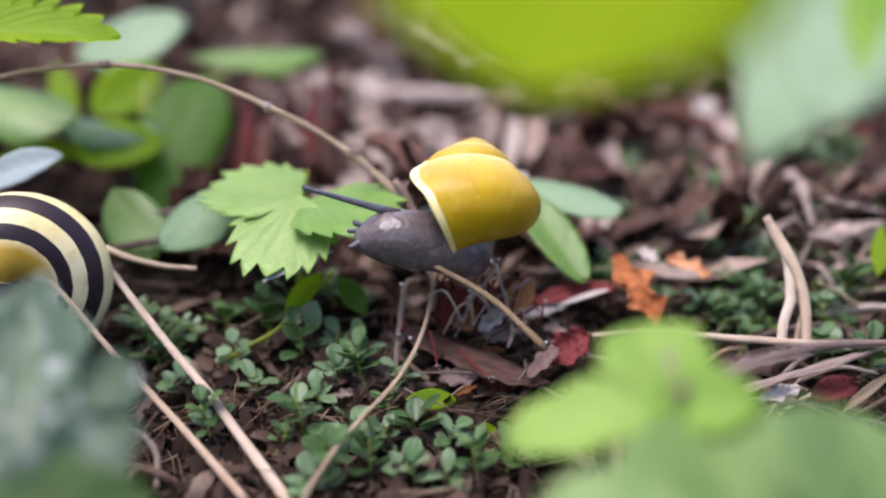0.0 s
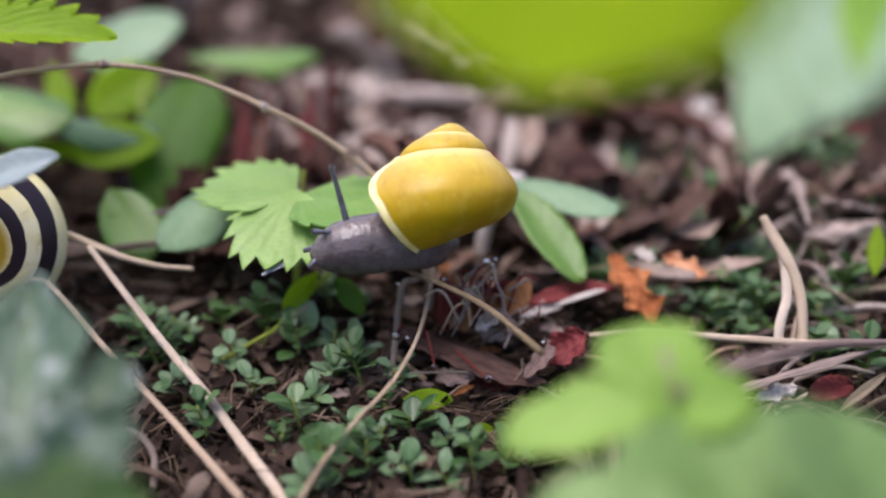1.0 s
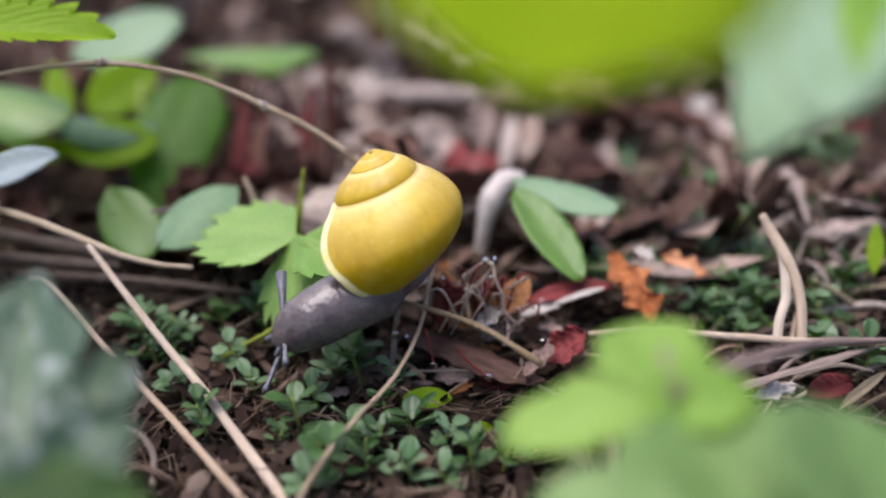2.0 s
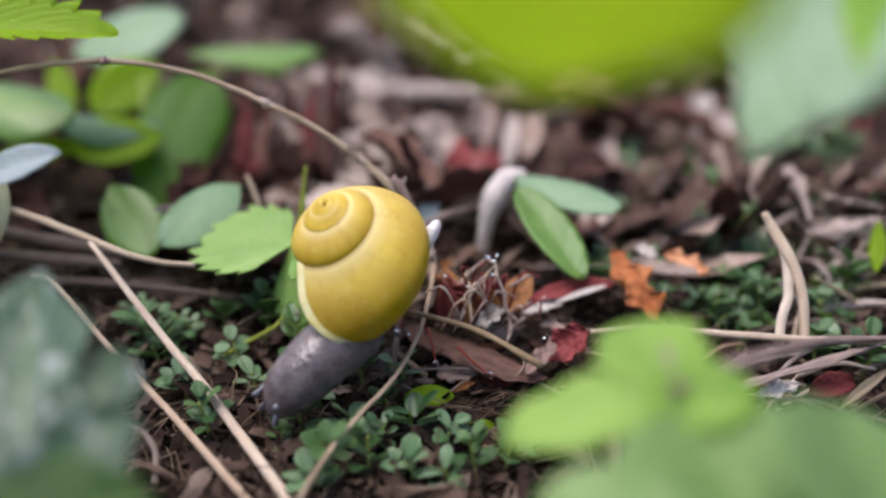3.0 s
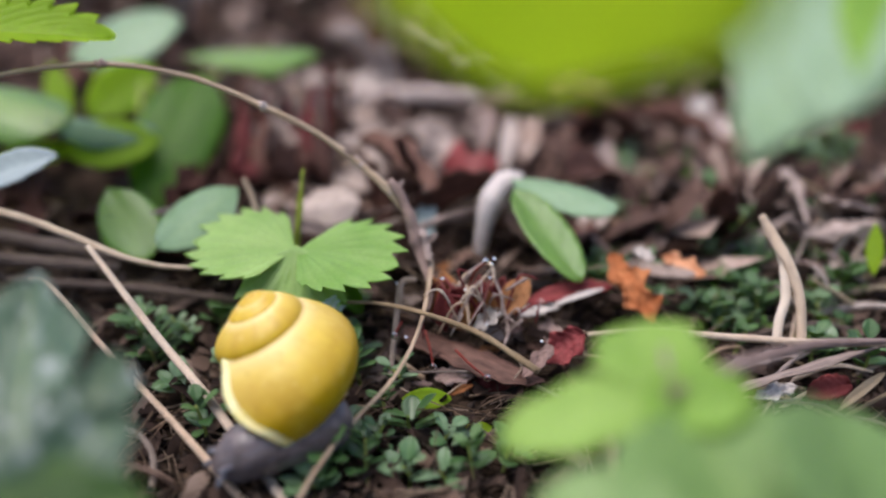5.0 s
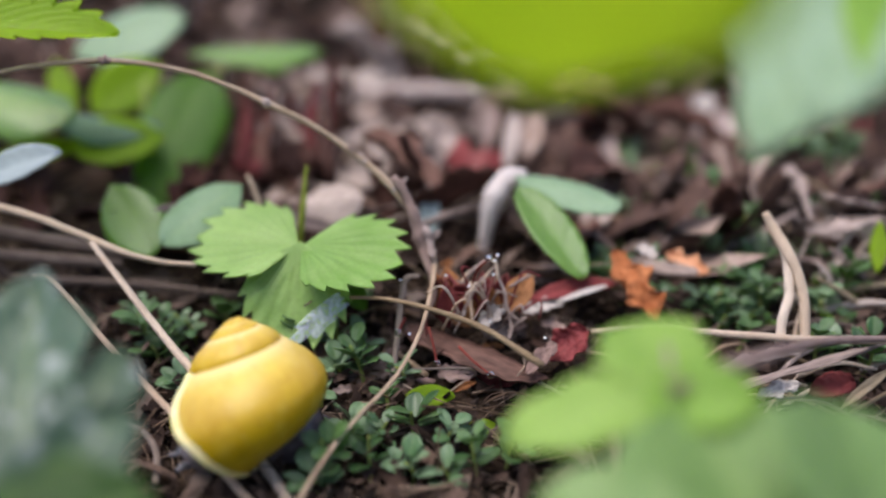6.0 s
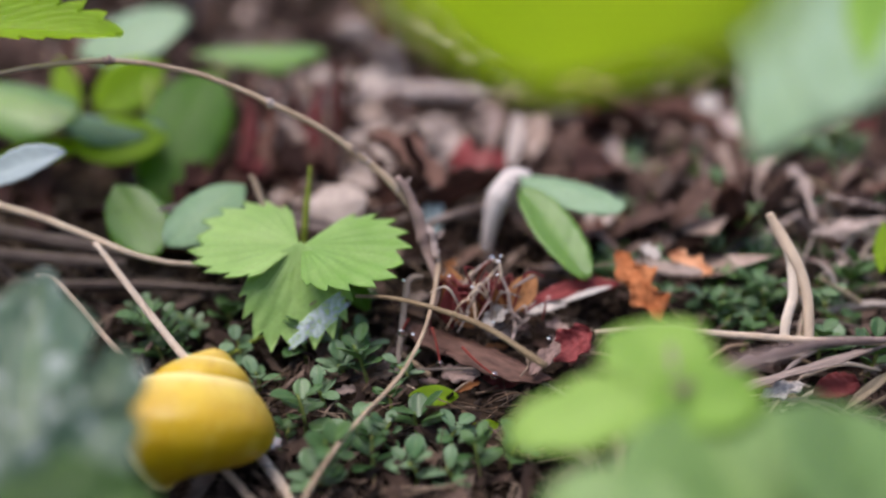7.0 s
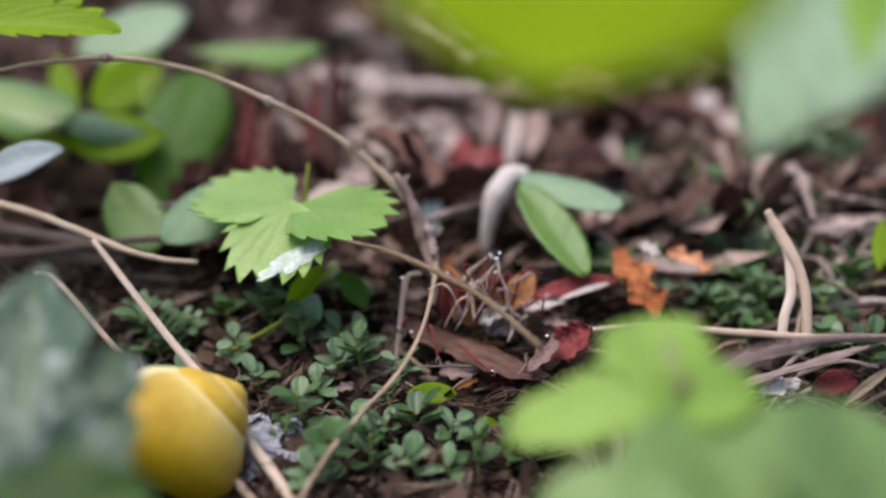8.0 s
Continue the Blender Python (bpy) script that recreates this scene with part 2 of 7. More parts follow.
WHITISH = leaf_material("whitish_leaf", (0.2, 0.27, 0.28), (0.34, 0.41, 0.42), (0.26, 0.34, 0.32), through_share=0.2, veins=0.1, vein=(0.45, 0.5, 0.48), bump=0.00005, grain=0.5)
STEM = dead_material("green_stem", [(0.2, (0.2, 0.3, 0.06)), (0.8, (0.42, 0.5, 0.14))], rough=0.5, through_share=0.0)
YSTEM = dead_material("yellow_stem", [(0.2, (0.32, 0.42, 0.05)), (0.8, (0.5, 0.58, 0.12))], rough=0.45, through_share=0.15, dark=0.85)
PALESTEM = dead_material("pale_stem", [(0.25, (0.66, 0.6, 0.57)), (0.7, (0.75, 0.75, 0.72))], rough=0.35, through_share=0.1, dark=0.9)
STRAW = dead_material("straw", [(0.15, (0.5, 0.35, 0.24)), (0.5, (0.68, 0.52, 0.38)), (0.85, (0.8, 0.68, 0.55))], rough=0.5, through_share=0.0)
TWIG = dead_material("twig", [(0.2, (0.2, 0.125, 0.08)), (0.5, (0.44, 0.31, 0.2)), (0.8, (0.7, 0.57, 0.42))], rough=0.42, through_share=0.0)
FRAYED = dead_material("frayed_bark", [(0.2, (0.3, 0.21, 0.18)), (0.6, (0.5, 0.4, 0.36)), (0.9, (0.64, 0.55, 0.5))], rough=0.7, through_share=0.0, dark=0.6)
MAROON = dead_material("maroon_scale", [(0.2, (0.13, 0.028, 0.028)), (0.6, (0.3, 0.07, 0.068)), (0.9, (0.52, 0.24, 0.21))], streak=True, rough=0.4, through_share=0.25, dark=0.45)
GREYTWIG = dead_material("grey_twig", [(0.2, (0.16, 0.12, 0.1)), (0.6, (0.3, 0.24, 0.2)), (0.9, (0.42, 0.36, 0.31))], rough=0.7, through_share=0.0)
DEAD = dead_material("dead_leaf", [(0.12, (0.016, 0.009, 0.007)), (0.36, (0.05, 0.029, 0.023)), (0.56, (0.14, 0.085, 0.066)), (0.74, (0.38, 0.29, 0.24)), (0.92, (0.68, 0.6, 0.54))], streak=False)
REDDISH = dead_material("red_dead_leaf", [(0.2, (0.12, 0.018, 0.015)), (0.6, (0.3, 0.055, 0.042)), (0.9, (0.48, 0.16, 0.12))], streak=False, rough=0.5)
BROWNRED = dead_material("brown_dead_leaf", [(0.2, (0.048, 0.02, 0.015)), (0.6, (0.12, 0.058, 0.042)), (0.9, (0.26, 0.15, 0.115))], streak=False, rough=0.6)
RUSSET = dead_material("russet_leaf", [(0.1, (0.11, 0.058, 0.045)), (0.6, (0.22, 0.13, 0.1)), (0.95, (0.4, 0.29, 0.24))], streak=False, rough=0.6, dark=0.4)
CRIMSON = dead_material("crimson_leaf", [(0.1, (0.17, 0.028, 0.03)), (0.55, (0.31, 0.07, 0.07)), (0.95, (0.5, 0.24, 0.21))], streak=False, rough=0.5, dark=0.6)
TANLEAF = dead_material("tan_leaf", [(0.1, (0.32, 0.13, 0.05)), (0.6, (0.45, 0.2, 0.08)), (0.95, (0.55, 0.3, 0.15))], streak=False, through_share=0.3)
PALEDEAD = dead_material("bleached_leaf", [(0.1, (0.45, 0.4, 0.35)), (0.6, (0.62, 0.57, 0.53)), (0.95, (0.78, 0.74, 0.71))], streak=False)
PALEROSE = dead_material("pale_rose_leaf", [(0.1, (0.38, 0.305, 0.265)), (0.6, (0.5, 0.42, 0.37)), (0.95, (0.66, 0.58, 0.53))], streak=False, dark=0.55)
# Near-black litter colour; also serves as painted shade under the herb.
DARKLITTER = dead_material("dark_leaf_and_shade", [(0.1, (0.016, 0.006, 0.0045)), (0.6, (0.036, 0.014, 0.01)), (0.95, (0.085, 0.038, 0.028))], streak=False)
TWIGPALE = dead_material("pale_twig", [(0.2, (0.3, 0.22, 0.13)), (0.5, (0.46, 0.36, 0.23)), (0.8, (0.6, 0.5, 0.36))], rough=0.6, through_share=0.0)
ROSEBROWN = dead_material("rose_brown_leaf", [(0.1, (0.2, 0.13, 0.11)), (0.6, (0.33, 0.235, 0.21)), (0.95, (0.45, 0.34, 0.31))], streak=False)
DEADNEAR = dead_material("small_dead_bits", [(0.15, (0.018, 0.011, 0.009)), (0.45, (0.055, 0.035, 0.027)), (0.7, (0.16, 0.11, 0.085)), (0.92, (0.42, 0.33, 0.27))], streak=False)
ORANGE = dead_material("orange_leaf", [(0.1, (0.36, 0.1, 0.03)), (0.4, (0.62, 0.26, 0.11)), (0.65, (0.72, 0.4, 0.24)), (0.95, (0.78, 0.6, 0.48))], streak=False, scale=420.0, dark=0.6)
PINKISH = dead_material("pinkish_dead_leaf", [(0.1, (0.3, 0.235, 0.205)), (0.6, (0.46, 0.375, 0.335)), (0.95, (0.66, 0.58, 0.53))], streak=False, dark=0.45)
GREYLEAF = dead_material("grey_dead_leaf", [(0.1, (0.18, 0.135, 0.12)), (0.6, (0.32, 0.255, 0.225)), (0.95, (0.45, 0.37, 0.33))], streak=False)
PALEDRY = dead_material("pale_dry", [(0.1, (0.62, 0.46, 0.32)), (0.5, (0.76, 0.62, 0.47)), (0.9, (0.86, 0.77, 0.66))], rough=0.55, through_share=0.0, dark=0.7)
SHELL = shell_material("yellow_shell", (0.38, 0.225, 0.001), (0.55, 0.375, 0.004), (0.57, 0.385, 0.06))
BANDED = shell_material("banded_shell", (0.66, 0.55, 0.2), (0.82, 0.76, 0.48), (0.6, 0.4, 0.1), bands=((0.36, 0.44), (0.505, 0.565)), band=(0.022, 0.014, 0.02), belly=(0.52, 0.33, 0.03))
LIP = skin_material("shell_lip", (0.7, 0.58, 0.16), (0.84, 0.78, 0.5), 0.3, 0.03)
SKIN = skin_material("snail_skin", (0.066, 0.053, 0.053), (0.185, 0.155, 0.158), 0.22, 0.3)
SKINBLUE = skin_material("tentacle_skin", (0.06, 0.062, 0.075), (0.14, 0.145, 0.175))
SKINPALE = skin_material("tail_skin", (0.5, 0.47, 0.46), (0.68, 0.66, 0.67))
EYE = skin_material("eye", (0.01, 0.01, 0.012), (0.02, 0.02, 0.02))


def slime_material():
    """Dried, frothy snail slime: whitish film with gaps."""
    m, nt, bsdf, node = material("slime")
    co = node("TexCoord")
    n = node("TexNoise", Scale=900.0, Detail=6.0, Roughness=0.7)
    nt.links.new(co.outputs["Object"], n.inputs["Vector"])
    r = ramp_of(nt, node, n.outputs[0], [(0.35, (0.62, 0.7, 0.78)), (0.65, (0.76, 0.84, 0.92))])
    nt.links.new(r.outputs[0], bsdf.inputs["Base Color"])
    film = ramp_of(nt, node, n.outputs[0], [(0.32, (0.18, 0.18, 0.18)), (0.66, (0.5, 0.5, 0.5))])
    nt.links.new(film.outputs[0], bsdf.inputs["Alpha"])
    bsdf.inputs["Roughness"].default_value = 0.2
    bumped(nt, node, bsdf, n.outputs[0], 0.1, 0.0002)
    return m


SLIME = slime_material()
# Opaque white in place of the bright glint on a wet drop.
GLINTWHITE = skin_material("glint_white_drop", (0.7, 0.74, 0.78), (0.85, 0.88, 0.92), 0.08)


# ---- mesh builders ----
def mesh_of(name, verts, faces, mat, uvs=None):
    me = bpy.data.meshes.new(name)
    me.from_pydata([tuple(v) for v in verts], [], faces)
    me.materials.append(mat)
    me.polygons.foreach_set("use_smooth", [True] * len(me.polygons))
    if uvs is not None:
        layer = me.uv_layers.new(name="UVMap")
        loops = np.zeros(len(me.loops), dtype=np.int32)
        me.loops.foreach_get("vertex_index", loops)
        layer.data.foreach_set("uv", np.asarray(uvs, dtype=np.float32)[loops].ravel())
    me.update()
    return me


def part(name, me, parent=None, label="", m=None):
    ob = new(name, me)
    ob.parent = parent
    if m is not None:
        ob.matrix_basis = m
    if label:
        tagged(ob, label)
    return ob


def root(name, m, label, category, group="", kind=""):
    e = new(name)
    e.empty_display_size = 0.005
    e.matrix_basis = m
    return tagged(e, label, category, group, kind)


def aim(base, tip, up):
    """Local y from base to tip, local z near up."""
    y = (Vector(tip) - Vector(base)).normalized()
    z = Vector(up)
    z = (z - y * z.dot(y)).normalized()
    m = Matrix((y.cross(z), y, z)).transposed().to_4x4()
    m.translation = Vector(base)
    return m


def ground_z(x, y):
    def soft(a):
        a = min(max(a, 0.0), 1.0)
        return a * a * (3 - 2 * a)
    z = -0.0048 + 0.014 * soft((y - 0.14) / 0.095)
    if y > 0.23:
        z += 0.06 * (min(y, 0.7) - 0.23)
    if y > 0.28:
        z += 0.06 * (min(y, 0.7) - 0.28)
    near = max(0.0, 1 - (x * x + (y - 0.2) ** 2) / 4)
    z += near * (0.0022 * noise.noise((x * 40, y * 40, 1)) + 0.0012 * noise.noise((x * 130, y * 130, 5)))
    return z


def smooth_path(points, steps):
    p = [Vector(q) for q in points]
    p = [p[0] * 2 - p[1]] + p + [p[-1] * 2 - p[-2]]
    out = []
    for i in range(1, len(p) - 2):
        a, b, c, d = p[i - 1:i + 3]
        for k in range(steps):
            t = k / steps
            out.append(0.5 * (2 * b + (c - a) * t + (2 * a - 5 * b + 4 * c - d) * t * t + (3 * b - a - 3 * c + d) * t ** 3))
    out.append(p[-2])
    return out


def tube_mesh(name, points, radii, mat, sides=8, steps=6, rough=0.1, seed=0.0, flat=1.0):
    """A stalk along a smooth path, its radius going through radii, with small swellings."""
    path = smooth_path(points, steps) if len(points) > 2 else [Vector(points[0]).lerp(Vector(points[1]), k / (steps * 2)) for k in range(steps * 2 + 1)]
    n = len(path)
    verts, faces, uvs = [], [], []
    ref = Vector((0.3, 0.2, 0.93))
    for i, q in enumerate(path):
        d = (path[min(i + 1, n - 1)] - path[max(i - 1, 0)]).normalized()
        a = (ref - d * ref.dot(d)).normalized()
        b = d.cross(a)
        ref = a
        s = i / (n - 1) * (len(radii) - 1)
        k = min(int(s), len(radii) - 2)
        r = radii[k] + (radii[k + 1] - radii[k]) * (s - k)
        for j in range(sides):
            w = 2 * math.pi * j / sides
            rr = r * (1 + rough * noise.noise((i * 0.37 + seed, math.cos(w) * 0.8, math.sin(w) * 0.8 + seed * 3)))
            verts.append(q + a * (math.cos(w) * rr * flat) + b * (math.sin(w) * rr))
            uvs.append((abs(j / sides * 2 - 1), i / (n - 1)))
    for i in range(n - 1):
        for j in range(sides):
            k = (j + 1) % sides
            faces.append((i * sides + j, i * sides + k, (i + 1) * sides + k, (i + 1) * sides + j))
    faces.append(tuple(range(sides))[::-1])
    faces.append(tuple((n - 1) * sides + j for j in range(sides)))
    return mesh_of(name, verts, faces, mat, uvs)


def local(points, origin):
    o = Vector(origin)
    return [tuple(Vector(p) - o) for p in points]


def stalk(name, points, radii, mat, label, category, group="", rough=0.15, sides=8, flat=1.0, seed=1.0):
    ob = part(name, tube_mesh(name, local(points, points[0]), radii, mat, sides=sides, rough=rough, seed=seed, flat=flat), None, "", Matrix.Translation(points[0]))
    return tagged(ob, label, category, group)


def leaf_mesh(name, length, width, mat, teeth=0, depth=0.12, fold=0.15, curl=0.1, sharp=1.3, widest=0.5, lobes=0.0, ripple=0.0, rows_along=40, across=10, seed=0.0, thick=0.0002, cup=0.0, tooth_from=0.3):
    """A blade along +y from the origin, face up (+z): ovate outline, toothed edge, folded along the midrib, tip curling down."""
    verts, faces, uvs = [], [], []
    n, mcount = rows_along, across
    for i in range(n + 1):
        u = i / n
        w = (u / widest) if u < widest else (1 - u) / (1 - widest)
        w = math.sin(min(max(w, 0.0), 1.0) * math.pi / 2) ** (1 / sharp) if w > 0 else 0.0
        w = max(w, 0.02)
        for j in range(mcount + 1):
            v = j / mcount * 2 - 1
            edge = abs(v) ** 3
            k = 1.0
            push = 0.0
            if teeth and tooth_from < u < 0.995:
                s = (u * teeth) % 1.0
                k -= edge * depth * (1.0 - s)
                push = edge * depth * 0.25 * s * length * 0.4
            if lobes:
                k -= edge * lobes * (0.5 + 0.5 * math.cos(u * 16 + seed + (2 if v > 0 else 0)))
            k *= 1 + 0.05 * noise.noise((u * 4 + seed, v, seed))
            x = v * width / 2 * w * k
            y = u * length + push * (1 if u < 0.9 else 0.4) + edge * 0.04 * length
            z = fold * abs(x) - curl * length * u * u - cup * x * x / width
            if ripple:
                z += ripple * width * (abs(v) * (0.5 + 0.5 * math.sin((u - 0.55 * abs(v)) * 2 * math.pi * 6)) * 0.4 + 0.5 * noise.noise((u * 3 + seed, v * 1.5, seed + 2)))
            verts.append((x, y, z))
            uvs.append((j / mcount, u))
    c = mcount + 1
    for i in range(n):
        for j in range(mcount):
            faces.append((i * c + j, i * c + j + 1, (i + 1) * c + j + 1, (i + 1) * c + j))
    total = len(verts)
    if thick:
        verts += [(x, y, z - thick) for x, y, z in verts]
        uvs += uvs
        faces += [tuple(reversed([q + total for q in f])) for f in faces]
        rim = [j for j in range(c)] + [i * c + c - 1 for i in range(1, n + 1)] + [n * c + j for j in range(c - 2, -1, -1)] + [i * c for i in range(n - 1, 0, -1)]
        for a, b in zip(rim, rim[1:] + rim[:1]):
            faces.append((b, a, a + total, b + total))
    return mesh_of(name, verts, faces, mat, uvs)


def blob_mesh(name, stations, mat, sides=14, flat_under=0.0):
    """A soft body along +y through stations (y, half width, half height, z of its middle)."""
    verts, faces, uvs = [], [], []
    n = len(stations)
    for i, (y, w, h, z) in enumerate(stations):
        for j in range(sides):
            a = 2 * math.pi * j / sides
            zz = math.sin(a) * h
            if zz < 0:
                zz *= 1 - flat_under
            wob = 1 + 0.05 * noise.noise((i * 0.7, math.cos(a) * 2, math.sin(a) * 2))
            verts.append((math.cos(a) * w * wob, y, z + zz * wob))
            uvs.append((j / sides, i / (n - 1)))
    for i in range(n - 1):
        for j in range(sides):
            k = (j + 1) % sides
            faces.append((i * sides + j, i * sides + k, (i + 1) * sides + k, (i + 1) * sides + j))
    faces.append(tuple(range(sides))[::-1])
    faces.append(tuple((n - 1) * sides + j for j in range(sides)))
    return mesh_of(name, verts, faces, mat, uvs)


def profile(length, w, h, taper_front, taper_back, steps=12, z=0.0):
    """Stations of a rounded body from y = -length to y = 0 (its front)."""
    out = []
    for i in range(steps + 1):
        u = i / steps
        s = math.sqrt(max(1 - (2 * u - 1) ** 4, 0.0))
        k = taper_back + (taper_front - taper_back) * u
        out.append((-length * (1 - u), max(w * s * k, 1e-5), max(h * s * k, 1e-5), z))
    return out


# ---- snails ----
TURNS, RATE, SHELL_R = 4.0, 1.9, 0.0136
DOME = 1.4  # above 1 the spire is blunt and rounded
LEAN = 0.54  # the mouth's upper rim stands ahead of its lower one
SHELL_MID = Vector((0.0014, 0.0012, -0.0102))
# Section of the whorl (distance from the axis, height below the apex), radius 1: outer wall from the seam to the base, then back inside.
WALL = [(0.50, -0.41), (0.62, -0.51), (0.80, -0.68), (0.94, -0.88), (1.0, -1.08), (0.93, -1.34), (0.70, -1.55), (0.38, -1.63), (0.12, -1.53), (0.06, -1.15), (0.15, -0.82), (0.32, -0.56)]


def section(count):
    """The closed section in even steps; the third value runs 0 to 0.7 down the outer wall and on to 1 inside."""
    pts = [Vector((a, b, 0)) for a, b in WALL]
    n = len(pts)
    fine, marks = [], []
    for i in range(n):
        a, b, c, d = pts[i - 1], pts[i], pts[(i + 1) % n], pts[(i + 2) % n]
        for k in range(12):
            t = k / 12
            fine.append(0.5 * (2 * b + (c - a) * t + (2 * a - 5 * b + 4 * c - d) * t * t + (3 * b - a - 3 * c + d) * t ** 3))
    cut = 8 * 12
    run = [0.0]
    for a, b in zip(fine, fine[1:] + fine[:1]):
        run.append(run[-1] + (b - a).length)
    out = []
    for k in range(count):
        want = run[-1] * k / count
        i = max(q for q in range(len(fine)) if run[q] <= want)
        t = (want - run[i]) / (run[i + 1] - run[i])
        q = fine[i].lerp(fine[(i + 1) % len(fine)], t)
        v = 0.7 * want / run[cut] if want <= run[cut] else 0.7 + 0.3 * (want - run[cut]) / (run[-1] - run[cut])
        out.append((q.x, q.y, v))
    return out


RING = section(48)
RING_MID = (0.5, -1.1)


def shell_point(phi, rho, z, flare=1.0):
    """A point of the section at coil angle phi (0 at the mouth, growing towards the apex)."""
    rho, z = RING_MID[0] + (rho - RING_MID[0]) * flare, RING_MID[1] + (z - RING_MID[1]) * flare
    flat = min(max((phi / (2 * math.pi) - 1.5) / 0.6, 0.0), 0.96)
    if flat and rho > 0.45 and z > -0.9:
        z = z + flat * (min(z, -0.40 - (rho - 0.5) * 1.21) - z)
    phi = phi - LEAN * (1.0 if z > -1.1 else 0.5) * (z + 1.1) / 0.55 * max(0.0, 1 - max(phi, 0.0) / 1.6) ** 2
    k = SHELL_R * RATE ** (-phi / (2 * math.pi))
    drop = 0.02 * SHELL_R * max(0.0, 1 - max(phi, 0.0) / 2.6) ** 2
    return Vector((math.cos(phi) * rho * k, math.sin(phi) * rho * k, 0.97 * z * SHELL_R * (k / SHELL_R) ** DOME - drop)) - SHELL_MID


def shell_mesh(name, mat):
    verts, faces, uvs = [], [], []
    along, sides = 280, len(RING)
    for i in range(along + 1):
        f = i / along
        phi = TURNS * 2 * math.pi * (1 - f)
        for rho, z, v in RING:
            verts.append(shell_point(phi, rho, z))
            uvs.append((f, v))
    for i in range(along):
        for j in range(sides):
            k = (j + 1) % sides
            faces.append((i * sides + j, i * sides + k, (i + 1) * sides + k, (i + 1) * sides + j))
    return mesh_of(name, verts, faces, mat, uvs)


def lip_mesh(name, mat):
    """The thickened, slightly flaring rim of the shell's mouth."""
    verts, faces, uvs = [], [], []
    prof = [(0.03, 0.998), (0.0, 1.008), (-0.03, 1.025), (-0.055, 1.045), (-0.07, 1.045), (-0.07, 1.02), (-0.05, 0.97), (0.0, 0.95), (0.2, 0.95)]
    sides, n = len(RING), len(prof)
    for i, (rho, z, v) in enumerate(RING):
        for phi, k in prof:
            verts.append(shell_point(phi, rho, z, k))
            uvs.append((i / sides, 0))
    for i in range(sides):
        for j in range(n - 1):
            q = (i + 1) % sides
            faces.append((i * n + j, q * n + j, q * n + j + 1, i * n + j + 1))
    return mesh_of(name, verts, faces, mat, uvs)


def snail_body(parent):
    made = {}
    made["head"] = part("head", blob_mesh("head", [(-0.0145, 0.001, 0.001, 0), (-0.0135, 0.0036, 0.0036, 0), (-0.0115, 0.0047, 0.0046, 0), (-0.009, 0.0047, 0.0047, 0), (-0.006, 0.0043, 0.0045, 0), (-0.003, 0.0038, 0.0039, 0), (-0.001, 0.003, 0.0029, -0.0003), (0.0004, 0.0018, 0.0012, -0.0006), (0.001, 0.0003, 0.0003, -0.0006)], SKIN, sides=20), parent)
    made["neck"] = part("neck", blob_mesh("neck", profile(0.017, 0.0053, 0.0052, 0.78, 1.15, 16), SKIN, flat_under=0.3), parent)
    made["foot"] = part("foot", blob_mesh("foot", profile(0.018, 0.0042, 0.0036, 1.0, 0.75, 16), SKIN, flat_under=0.4), parent)
    made["tail"] = part("tail", blob_mesh("tail", [(0.0, 0.0002, 0.0002, 0), (0.0005, 0.0008, 0.0007, 0), (0.002, 0.0012, 0.0010, 0), (0.005, 0.0015, 0.0013, 0), (0.010, 0.0019, 0.0016, 0), (0.012, 0.0006, 0.0005, 0)], SKINPALE, flat_under=0.3), parent, "pale wet tail")
    tent = [(-0.0150, 0.0009, 0.0009, 0), (-0.0115, 0.00062, 0.00062, 0), (-0.006, 0.00046, 0.00046, 0), (-0.0012, 0.00034, 0.00034, 0), (-0.0008, 0.00048, 0.00048, 0), (-0.0002, 0.00045, 0.00045, 0), (0.0001, 0.0001, 0.0001, 0)]
    for key in ("tentacle_a", "tentacle_b"):
        t = made[key] = part("tentacle", blob_mesh("tentacle", tent, SKINBLUE, sides=9), parent, "long bluish-grey eye tentacle")
        part("eye", blob_mesh("eye", [(-0.0003, 0.00015, 0.00015, 0.0003), (-0.0001, 0.00025, 0.00025, 0.0003), (0.0001, 0.0001, 0.0001, 0.0003)], EYE, sides=7), t)
    for key in ("feeler_a", "feeler_b"):
        made[key] = part("feeler", blob_mesh("feeler", [(-0.003, 0.0006, 0.0006, 0), (-0.001, 0.00042, 0.00042, 0), (0.0, 0.0004, 0.0004, 0), (0.0003, 0.0001, 0.0001, 0)], SKINBLUE, sides=8), parent)
    return made


def snail_with(name, mat, label, size=1.0):
    s = root(name, Matrix.Identity(4), label, "snail")
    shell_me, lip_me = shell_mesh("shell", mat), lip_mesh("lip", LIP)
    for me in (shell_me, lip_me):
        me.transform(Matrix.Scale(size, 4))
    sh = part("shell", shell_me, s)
    part("lip", lip_me, sh, "pale thickened shell lip")
    return s, sh


snail, snail_shell = snail_with("snail", SHELL, "yellow-shelled garden snail crawling over the strawberry leaf")
snail_parts = snail_body(snail)
banded, banded_shell = snail_with("banded_snail", BANDED, "yellow snail with dark brown spiral bands", 1.17)
part("foot", blob_mesh("foot", profile(0.02, 0.004, 0.003, 0.8, 0.8, 14, z=-0.006), SKIN), banded)

# ---- ground: one sheet, fine near the snail, out to the horizon ----
def graded(lo, hi, step, far, grow=1.35):
    inner = list(np.arange(lo, hi, step))
    left, right, s = [], [], step
    a, b = lo, hi
    while b < far:
        s *= grow
        a, b = a - s, b + s
        left.append(a)
        right.append(b)
    return left[::-1] + inner + [hi] + right


